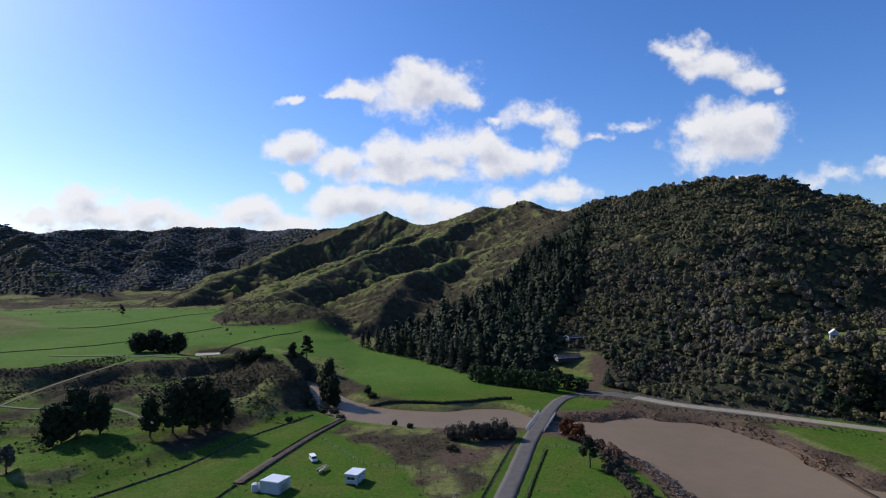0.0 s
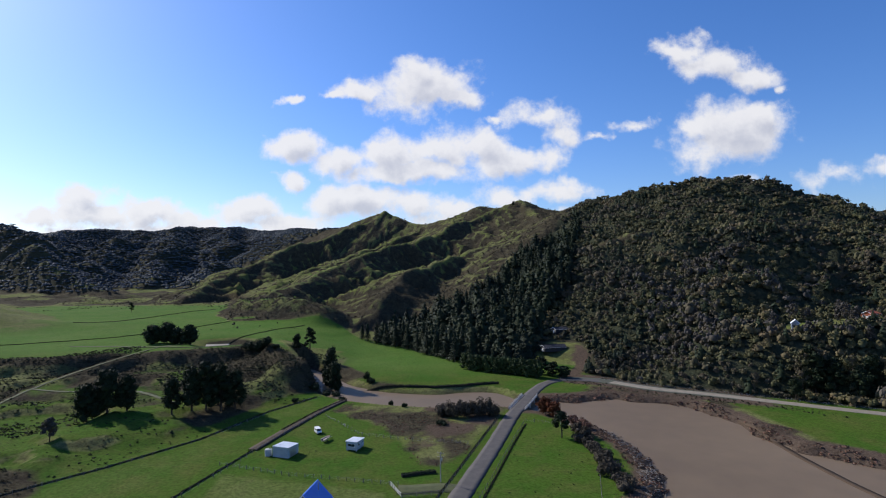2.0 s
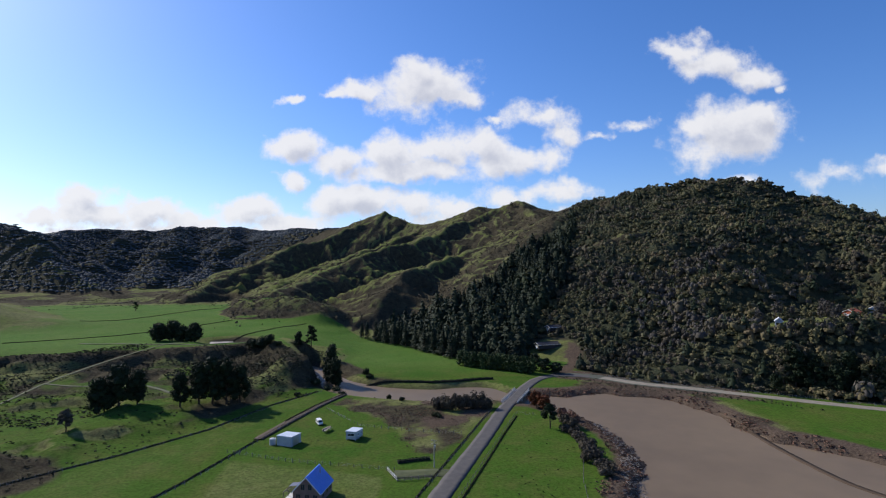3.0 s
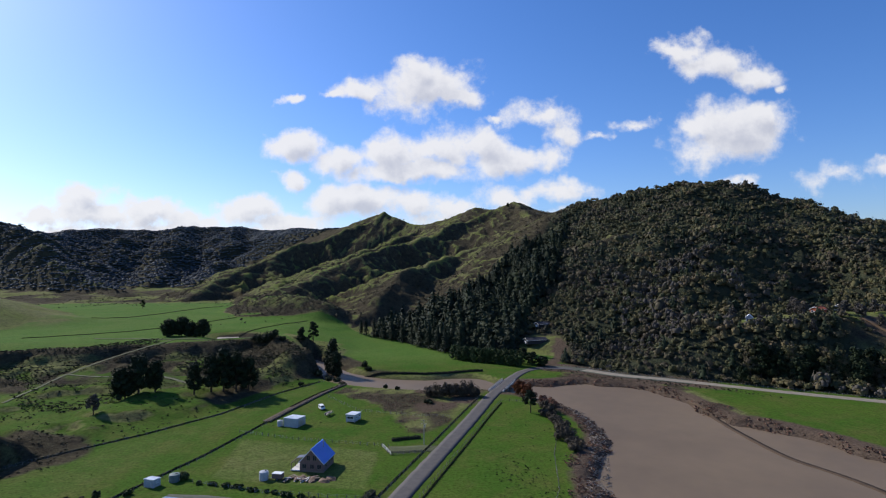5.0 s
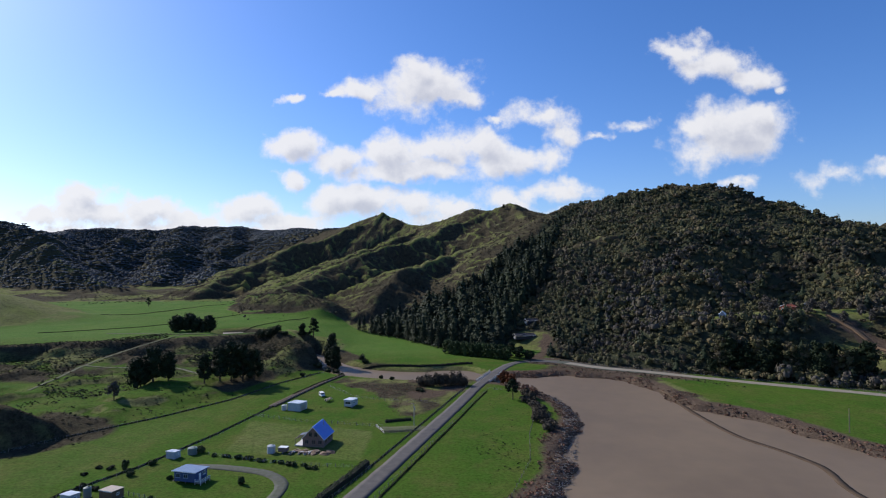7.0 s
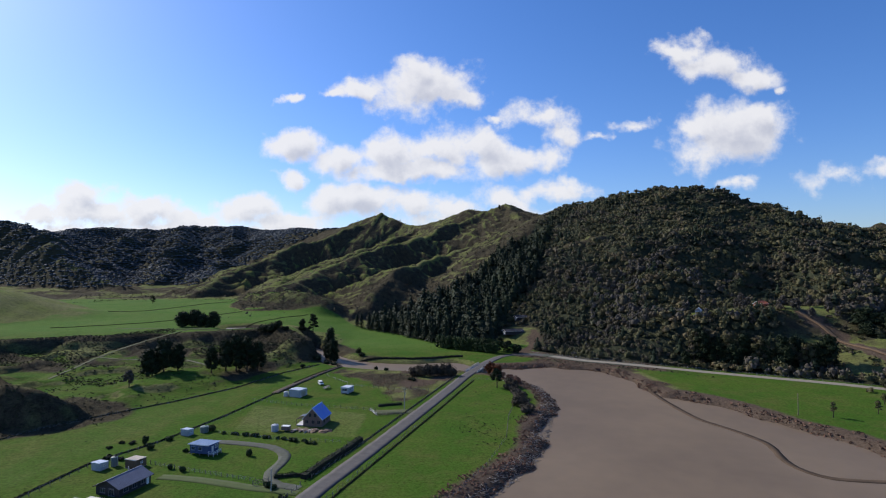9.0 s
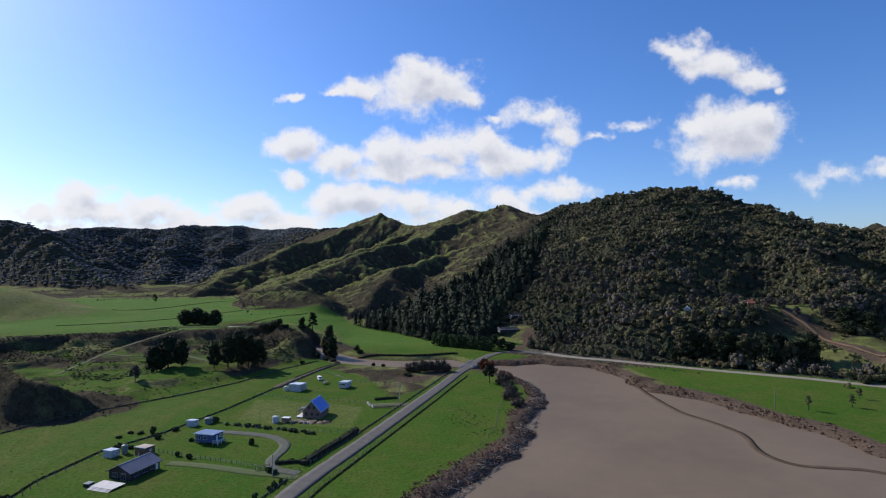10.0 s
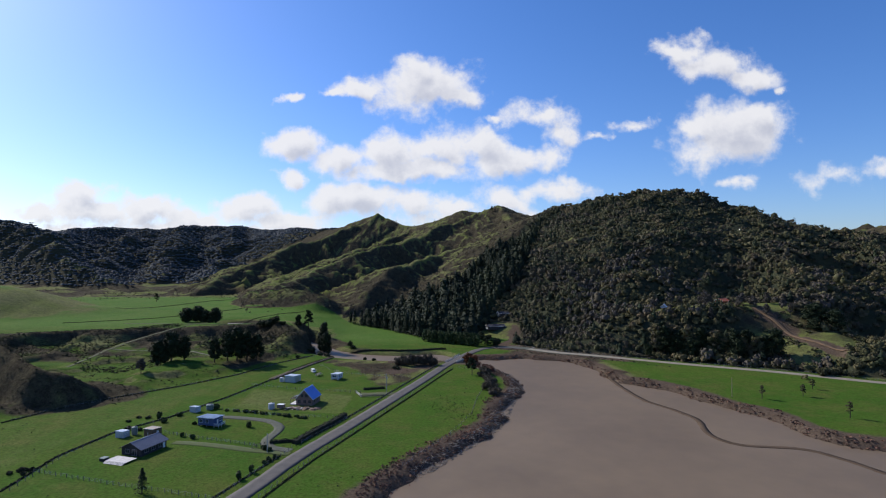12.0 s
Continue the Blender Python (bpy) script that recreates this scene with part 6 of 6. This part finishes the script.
# pines that stand before the wood
for x, y, tall in ((-42, 306, 15), (-36, 300, 17), (-30, 294, 18), (-24, 287, 18), (-17, 280, 19), (-11, 272, 18), (-6, 264, 19), (-1, 257, 20), (4, 250, 19), (8, 243, 20), (-20, 292, 20), (-8, 278, 21), (2, 262, 22), (12, 250, 22), (16, 244, 20), (-46, 312, 12)):
    ob = thing("pine", x, y, rs.uniform(0, 360), "dark conifer at the edge of the wood", "pine tree", "pines of the wood")
    conifer_mesh(ob, rs, tall, tall * 0.21, 1200, 0.50, M_PINE)
for i in range(12):
    f = i / 11
    ob = thing("shelter_tree", 13 + 28 * f + rs.uniform(-0.6, 0.6), 226 - 19 * f + rs.uniform(-1, 1), rs.uniform(0, 360), "dark clipped macrocarpa in a shelterbelt beside the field", "tree", "shelterbelt")
    tree_mesh(ob, rs, rs.uniform(9.5, 10.5), 4.4, 0.0, 1200, 0.5, M_HEDGE, lobes=24, flat=1.0, top=0.9)
for x, y, tall, wide in ((44, 213, 10, 4.5), (47.5, 209, 8, 4), (52, 207, 6, 4.2)):
    ob = thing("tree", x, y, rs.uniform(0, 360), "dark round tree at the end of the shelterbelt", "tree", "gully trees")
    tree_mesh(ob, rs, tall, wide, 0.05, 900, 0.5, M_TREE, lobes=14)
# a row of tall dark trees along the foot of the hill road
for i in range(26):
    x = 128 + 46 * i / 25 + rs.uniform(-1.5, 1.5)
    y = np.interp(x, [128, 150, 176, 200], [172, 160, 150, 134]) + rs.uniform(0, 7)
    ob = thing("tree", x, y, rs.uniform(0, 360), "tall dark tree at the foot of the bush", "tree", "trees along the hill road")
    tree_mesh(ob, rs, rs.uniform(13, 21), rs.uniform(4.2, 6.2), 0.05, 1300, 0.65, M_BUSH if i % 3 == 0 else M_TREE, lobes=20, flat=1.0)
for i in range(20):
    x, y = 140 + rs.uniform(0, 62), 186 + rs.uniform(-6, 34)
    ob = thing("tree", x, y, rs.uniform(0, 360), "grey leafless tree among the hillside houses", "tree", "bare trees")
    tree_mesh(ob, rs, rs.uniform(6, 11), rs.uniform(2.2, 3.4), 0.15, 420, 0.45, M_GREY, lobes=12, flat=1.1, bark=M_GREY)


def bushes(places, label, group, material, category="bush", leaves=420, leaf=0.34):
    for x, y, w, h in places:
        ob = thing("bush", x, y, rs.uniform(0, 360), label, category, group)
        bush_mesh(ob, rs, w, h, leaves, leaf, material)


bushes([(3 + 2.5 * i, 151.5 + rs.uniform(-1.8, 1.8), 3.6, rs.uniform(6.0, 8.5) * (0.75 if i in (0, 6) else 1)) for i in range(7)], "large dark bush on the stream bank by the bridge", "stream bushes", M_GREYGREEN, leaves=1300, leaf=0.36)
bushes([(-28, 203, 2.4, 5.5), (-26, 200, 2.0, 3), (-15, 167, 1.2, 2.5), (-34, 180, 2.5, 3), (-37, 186, 2.6, 4), (-40, 183, 2.5, 3.5), (-45, 186, 3, 4), (-10, 163, 1.6, 1.6), (2, 143, 2.2, 1.8), (-48, 170, 2.2, 2.0)], "dark bush on the stream bank", "stream bushes", M_TREE)
bushes([(-83, 231, 5.0, 9), (-79, 228, 4.6, 8.5), (-75, 225, 4.0, 6.5), (-87, 234, 4, 6), (-70, 220, 2.5, 3)], "dense dark bush on the nose of the terrace", "terrace bushes", M_TREE, leaves=900, leaf=0.42)
bushes([(-32.6, 59.6, 0.9, 2.6)], "small dark upright shrub on the lawn", "garden shrubs", M_HEDGE)
bushes([(-47.6, 51.4, 0.7, 1.6), (-44, 49.9, 0.9, 1.7), (-62.5, 68.8, 1.1, 3.0), (-59, 64.5, 1.3, 1.6), (-60.5, 66.6, 1.2, 1.3), (-58, 71.5, 1.2, 1.4), (-49.3, 62.6, 1.0, 1.0), (-50, 79.5, 1.6, 2.4),
        (-21.9, 22.8, 0.9, 2.6), (-20.5, 26.6, 0.9, 2.4), (-19.3, 31.5, 0.8, 1.2), (-18.7, 33.5, 0.9, 1.4), (-17.8, 35.4, 0.8, 1.2), (-22.3, 41.4, 0.9, 1.6), (-21.0, 40.4, 1.0, 1.3)], "dark garden shrub beside a fence", "garden shrubs", M_HEDGE)
bushes([(-45 + 1.9 * i + rs.uniform(-0.5, 0.5), 77.0 - 0.62 * i + rs.uniform(-0.4, 0.4), rs.uniform(0.6, 1.2), rs.uniform(0.7, 1.4)) for i in range(15)], "low dark shrub along the paddock fence", "fence shrubs", M_HEDGE, leaves=220)
bushes([(-70 + rs.uniform(0, 8), 58 + rs.uniform(-4, 12), rs.uniform(0.7, 1.3), rs.uniform(0.6, 1.2)) for i in range(9)] + [(-72 + rs.uniform(-3, 3), 27 + rs.uniform(-2, 2), 0.9, 0.9) for i in range(6)], "low rough shrub along the drain", "drain shrubs", M_SCRUB, leaves=220)
# dark thicket on the lagoon's field shore
bushes([(38.5 + rs.uniform(-2, 3), 96 + 2.6 * i, rs.uniform(2.2, 3.4), rs.uniform(2.6, 4.6)) for i in range(16)], "dark thicket on the lagoon shore", "shore thicket", M_GREYGREEN, leaves=560, leaf=0.4)
bushes([(40 + rs.uniform(-2, 3), 138 + 2.0 * i, rs.uniform(1.6, 2.6), rs.uniform(2.0, 3.4)) for i in range(6)], "dusky bare-twigged bush on the lagoon shore", "shore thicket", M_DRYSCRUB, leaves=500)
bushes([(182 + rs.uniform(-6, 10), 128 + rs.uniform(-4, 8), rs.uniform(1.8, 3.2), rs.uniform(2, 4)) for i in range(8)] + [(178, 128.5, 3.0, 5.2)], "rounded bush on the rough bank above the hill road", "bank bushes", M_SCRUB, leaves=500, leaf=0.42)


def hedge(line, wide, tall, label, material):
    """A clipped hedge as one long leafy body."""
    p = np.array(line, float)
    a = thing("hedge", p[0, 0], p[0, 1], 0, label, "hedge", "hedges")
    o = np.array(a.matrix_basis.translation)
    seg = np.r_[0, np.cumsum(np.hypot(*np.diff(p, axis=0).T))]
    n = int(seg[-1] * K * 26)
    s = rs.uniform(0, seg[-1], n)
    x, y = np.interp(s, seg, p[:, 0]) * K, np.interp(s, seg, p[:, 1]) * K
    u = rs.uniform(-1, 1, n)
    z = np.where(np.abs(u) > 0.75, rs.uniform(0.1, 1, n), 1.0) * tall * (1 + 0.12 * np.sin(s * 2.1))
    t = np.array([np.interp(s, seg[:-1], np.diff(p[:, 0])), np.interp(s, seg[:-1], np.diff(p[:, 1]))])
    t /= np.linalg.norm(t, axis=0)
    pos = np.stack([x - t[1] * u * wide / 2, y + t[0] * u * wide / 2, z + rs.normal(0, 0.06, n) + K * ground_z(x / K, y / K)], 1) - o
    nrm = np.stack([-t[1] * u, t[0] * u, np.full(n, 0.8)], 1)
    v, f = cards(rs, pos, nrm, 0.26, 0.5)
    tri = np.concatenate([f[:, [0, 1, 2]], f[:, [0, 2, 3]]])
    leaf_part("foliage", v, tri, material, a, np.repeat(rs.rand(n), 4))
    core = bmesh.new()
    m = max(2, int(seg[-1] / 1.5))
    ss = np.linspace(0, seg[-1], m)
    xs, ys = np.interp(ss, seg, p[:, 0]), np.interp(ss, seg, p[:, 1])
    zs = ground_z(xs, ys)
    tx, ty = np.gradient(xs), np.gradient(ys)
    tl = np.hypot(tx, ty)
    rows = []
    for i in range(m):
        sx_, sy_ = -ty[i] / tl[i] * wide * 0.4, tx[i] / tl[i] * wide * 0.4
        cx, cy, cz = xs[i] * K - o[0], ys[i] * K - o[1], zs[i] * K - o[2]
        rows.append([core.verts.new((cx + u_ * sx_, cy + u_ * sy_, cz + v_)) for u_, v_ in ((-1, -0.05), (1, -0.05), (0.85, tall * 0.87), (-0.85, tall * 0.87))])
    for p_, q_ in zip(rows, rows[1:]):
        for k in range(4):
            core.faces.new((p_[k], q_[k], q_[(k + 1) % 4], p_[(k + 1) % 4]))
    core.faces.new(rows[0])
    core.faces.new(rows[-1][::-1])
    bmesh.ops.recalc_face_normals(core, faces=core.faces)
    part("core", core, M_DARKTWIG, a)
    return a


hedge([(-15.9, 45.5), (-12.9, 55.0), (-9.4, 64.5), (-7.4, 71.0)], 2.6, 1.5, "clipped dark green hedge along the road", M_HEDGE)
hedge([(-22.4, 45.8), (-19, 46.8), (-16.4, 47.0)], 1.2, 1.0, "low dark hedge beside the driveway", M_HEDGE)
hedge([(-6.6, 104.2), (-3, 105.6), (0.9, 106.6)], 1.4, 0.9, "low dark hedge beside the gateway", M_HEDGE)
hedge([(-68, 16.4), (-70.5, 36.3), (-68, 54.8), (-60, 69.4), (-52.3, 93.1), (-43.7, 130.3), (-33.3, 169.5)], 0.65, 0.32, "long dark rush-choked drain bank across the paddocks", M_RUSH_SHADEFERN)
hedge([(-106, 64), (-100, 79.5), (-90, 94), (-76, 111), (-63, 131), (-53, 158), (-42, 176.5)], 0.65, 0.32, "long dark rush-choked drain at the foot of the slope", M_RUSH_SHADEFERN)
hedge([(-43, 138), (-38, 156), (-31.5, 172)], 1.0, 0.6, "dark rushes beside the drain", M_RUSH_SHADEFERN)
hedge([(-29, 194.5), (-18, 193), (0, 190), (12, 193), (24, 196)], 1.6, 1.1, "dark rough grass along the stream bank", M_RUSH_SHADEFERN)
hedge([(-114, 262), (-103, 282), (-90, 320), (-86, 334)], 0.45, 0.3, "dark rushes along a paddock drain", M_RUSH_SHADEFERN)
hedge([(-215, 247), (-188, 262), (-171, 275), (-160, 297), (-147, 328), (-140, 348)], 0.45, 0.3, "dark rushes along a paddock drain", M_RUSH_SHADEFERN)
hedge([(-232, 330), (-218, 345), (-211, 386), (-203, 437), (-185, 465)], 0.45, 0.35, "dark rushes along a far paddock drain", M_RUSH_SHADEFERN)
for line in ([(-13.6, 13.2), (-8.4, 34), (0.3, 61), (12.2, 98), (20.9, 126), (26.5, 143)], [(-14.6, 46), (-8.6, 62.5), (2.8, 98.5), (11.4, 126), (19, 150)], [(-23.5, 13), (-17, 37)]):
    hedge(line, 0.6, 0.22, "rank grass along the road verge", M_RUSH_SHADEFERN)

# ---- undergrowth, tufts and drift ----
SMALL = [crown_template(80 + s, 9, 3, 0.5, 0.6, core=False) for s in range(4)]


def growth(name, material, label, x0, x1, y0, y1, gap, ok, lo, hi, category="shrubs", templates=None, up=0.8, sink=0.15):
    x, y = spread(rs, x0, x1, y0, y1, gap, ok)
    s = rs.uniform(lo, hi, len(x)) / K
    return scatter(name, templates or SMALL, np.stack([x, y, ground_z(x, y) - sink], 1), np.stack([s, s * up], 1), rs, material, label, category)


def shore_band(x, y):
    d = -inside(x, y, LAKE)
    return (d > -0.5) & (d < 9 + 4 * fbm(x / 9, y / 9, 2)) & ((x < 62) | (y < 135) | (y > 160)) & ~((y > 140) & (x < 33)) & (line_dist(x, y, ROAD_LINE)[0] > 5)


growth("shore_scrub", M_DRYSCRUB, "tangled reddish brown scrub and flood debris on the lagoon shore", 5, 62, 8, 178, 0.78, lambda x, y: shore_band(x, y) & (rs.rand(len(x)) < np.clip(0.75 + 1.5 * fbm(x / 5, y / 5, 3), 0.1, 1)), 0.25, 0.9)
growth("far_shore_scrub", M_DRYSCRUB, "brown scrub and sedge along the far lagoon bank", 55, 150, 30, 190, 1.05, lambda x, y: (-inside(x, y, LAKE) > -0.8) & (-inside(x, y, LAKE) < 5.5 + 3 * fbm(x / 9, y / 9, 2)) & (rs.rand(len(x)) < np.clip(0.6 + 1.5 * fbm(x / 6, y / 6, 3), 0.1, 1)), 0.35, 1.25)
growth("bank_grass", M_SCRUB, "rough olive grass along the gravel road bank", 50, 125, 130, 206, 1.5, lambda x, y: (line_dist(x, y, GRAVEL_LINE)[0] > 3.4) & (line_dist(x, y, GRAVEL_LINE)[0] < 11) & (inside(x, y, LAKE) < -2) & (rs.rand(len(x)) < 0.7), 0.3, 0.9)
growth("scarp_scrub", M_SCRUB, "rough fern and gorse over the broken scarp", -260, -44, 60, 250, 1.2, lambda x, y: (((inside(x, y, BENCH) < 3) & (inside(x, y, BENCH) > -24) & (x < -45)) | ((line_dist(x, y, KNOLL)[0] < 14) & (rs.rand(len(x)) < 0.4))) & (rs.rand(len(x)) < np.clip(0.6 + 1.6 * fbm(x / 14, y / 14, 3), 0.1, 0.95)) & (line_dist(x, y, TRACK_LINE)[0] > 2), 0.35, 1.1)
DARK_SLOPE = [(-230, 182), (-188, 194), (-172, 204), (-156, 228), (-141, 243), (-130, 238), (-130, 222), (-135, 205), (-140, 186), (-143, 168), (-190, 155), (-240, 160)]
MOUND = [(-142, 166), (-122, 168), (-108, 160), (-103, 142), (-110, 130), (-130, 136), (-145, 150)]
NOSE = [(-124, 226), (-90, 236), (-62, 214), (-50, 190), (-56, 172), (-80, 176), (-104, 188)]
# fern in the darker rush tone: the scarp's shade is in its colour
growth("dark_fern", M_RUSH_SHADEFERN, "dense fern over the steep scarp, coloured dark for its shade", -245, -125, 150, 245, 1.05, lambda x, y: (inside(x, y, DARK_SLOPE) > 0) & (rs.rand(len(x)) < np.clip(0.55 + 2.2 * fbm(x / 16, y / 16, 3), 0.08, 1)) & (line_dist(x, y, TRACK_LINE)[0] > 1.6), 0.3, 1.1)
growth("mound_fern", M_FERN, "olive fern and rushes over a rough mound", -150, -98, 128, 172, 1.3, lambda x, y: (inside(x, y, MOUND) > 0) & (rs.rand(len(x)) < np.clip(0.6 + 1.3 * fbm(x / 8, y / 8, 3), 0.1, 0.95)), 0.4, 1.1)
growth("nose_fern", M_FERN, "olive fern and scrub over the nose of the terrace", -126, -48, 168, 240, 1.05, lambda x, y: (inside(x, y, NOSE) > 0) & (rs.rand(len(x)) < np.clip(0.62 + 1.5 * fbm(x / 10, y / 10, 3), 0.05, 0.95)), 0.4, 1.2)
# only the face turned from the sun, its shade painted by the rush tone
growth("knoll_fern", M_RUSH_SHADEFERN, "fern over the steep face of the knoll, its shade in the leaf colour", -140, -90, 58, 118, 1.1, lambda x, y: (ground_z(x, y) > 0.8) & (line_dist(x, y, KNOLL)[0] < 14) & (on_grid(0.81 * slope_x - 0.58 * slope_y, x, y) < -0.5) & (rs.rand(len(x)) < 0.8), 0.4, 1.1)
growth("foot_scrub", M_HILLFERN, "dense dark scrub over the bank at the hill's foot", -170, -35, 310, 405, 1.5, lambda x, y: (line_dist(x, y, [(-150, 390), (-116, 372), (-84, 358)])[0] < 13 + 14 * fbm(x / 12, y / 12, 2)) & (rs.rand(len(x)) < 0.75), 0.8, 1.7, templates=MOPS)
growth("rough_patches", M_SCRUB, "dark tussocks on the rough ground below the scarp", -130, -50, 60, 215, 1.5, lambda x, y: (inside(x, y, DITCH + [(300, 177), (300, -400), (-112, -400)]) < -2) & (inside(x, y, BENCH) < -8) & (rs.rand(len(x)) < np.clip(0.25 + 1.5 * fbm(x / 18 + 4, y / 18, 3), 0.02, 0.8)), 0.25, 0.8)
growth("pasture_tufts", M_TUFT, "scattered dark tufts of rank grass in the paddocks", -110, 40, 8, 200, 1.3, lambda x, y: (rs.rand(len(x)) < np.clip(-0.01 + 0.55 * fbm(x / 20 + 31, y / 20, 3), 0.008, 0.45)) & (inside(x, y, LAKE) < -4) & (inside(x, y, RIVER) < -3) & (line_dist(x, y, ROAD_LINE)[0] > 4.2) & ~((x > -68) & (x < -20) & (y > 16) & (y < 76)), 0.18, 0.46, "grass", up=0.7, sink=0.02)
growth("dock_plants", M_TUFT, "dark green docks and weeds in the field by the lagoon", 10, 40, 30, 130, 0.9, lambda x, y: (np.hypot((x - 28) / 8, (y - 84) / 24) < 1.0 + 0.6 * fbm(x / 9, y / 9, 2)) & (inside(x, y, LAKE) < -9) & (rs.rand(len(x)) < np.clip(0.12 + 0.8 * fbm(x / 7, y / 7, 3), 0.0, 0.6)), 0.25, 0.55, "grass", up=0.6, sink=0.03)
growth("lawn_patches", M_SCRUB, "rough brown growth on the waste ground by the bridge", -36, 24, 126, 168, 1.4, lambda x, y: (rs.rand(len(x)) < np.clip(0.12 + 0.9 * fbm(x / 10 + 3, y / 10, 3), 0.0, 0.7)) & (inside(x, y, RIVER) < -1) & (line_dist(x, y, ROAD_LINE)[0] > 4.2) & (y > 150 - 1.0 * (x + 5)), 0.2, 0.7, "grass", up=0.7, sink=0.05)
growth("waste_scrub", M_DRYSCRUB, "brown rank growth on the waste ground by the road and lagoon", -36, 106, 106, 204, 1.25, lambda x, y: (inside(x, y, LAKE) < -1) & (inside(x, y, RIVER) < -1) & (line_dist(x, y, ROAD_LINE)[0] > 3.6) & (line_dist(x, y, GRAVEL_LINE)[0] > 3.6) & ((inside(x, y, [(-4, 112), (2, 108), (12, 124), (20, 148), (24, 164), (0, 164), (-30, 168), (-34, 158), (-16, 140)]) > 0) | (inside(x, y, [(52, 176), (58, 200), (80, 184), (98, 172), (103, 128), (96, 116), (86, 128), (84, 152), (76, 166)]) > 0)) & (rs.rand(len(x)) < np.clip(0.16 + 1.2 * fbm(x / 8, y / 8, 3), 0.02, 0.7)), 0.2, 0.7, "grass", up=0.7, sink=0.05)
growth("clearing_scrub", M_BUSH, "olive scrub round the hillside clearing", 165, 260, 120, 215, 2.4, lambda x, y: (wooded(x, y) < 1) & (line_dist(x, y, GRAVEL_LINE)[0] > 9) & (line_dist(x, y, [(187, 193), (193, 172), (194.5, 156), (199, 138)])[0] > 4) & (np.hypot(x - 195, y - 198) > 11) & (rs.rand(len(x)) < np.clip(0.6 + 1.4 * fbm(x / 12, y / 12, 3), 0.0, 0.9)), 0.9, 2.4, templates=TUFTS)
growth("valley_scrub", M_SCRUB, "rough scrub over the upper valley floor", -620, -120, 430, 760, 4.2, lambda x, y: (rs.rand(len(x)) < np.clip(-0.02 + 0.3 * step(540, 620, y) + 1.5 * fbm(x / 60, y / 60, 3), 0.0, 0.7)) & (inside(x, y, [(-150, 330), (-115, 372), (-180, 460), (-300, 520), (-330, 430), (-240, 340)]) < -5), 0.7, 1.8)

dr = bmesh.new()
for i in range(900):
    f = rs.rand()
    x, y = np.interp(f, [0, 0.3, 0.5, 0.75, 1.0], [16, 36, 43, 51, 50]) + rs.uniform(-3, 2), np.interp(f, [0, 0.3, 0.5, 0.75, 1.0], [28, 60, 84, 112, 140])
    p = spot(x, y)
    a, L = rs.uniform(0, 2 * math.pi), rs.uniform(0.5, 2.4)
    q = Vector((math.cos(a) * L, math.sin(a) * L, rs.uniform(-0.1, 0.5)))
    p.z = max(p.z, -1.6 * K) + 0.15
    add_tube(dr, p - q / 2, p + q / 2, 0.12, 0.05, 5)
me = bpy.data.meshes.new("driftwood")
dr.to_mesh(me), dr.free()
me.materials.append(M_DRIFT)
tagged(new("driftwood", me), "pale driftwood and flood wrack strewn along the shore", "driftwood", kind="stuff")
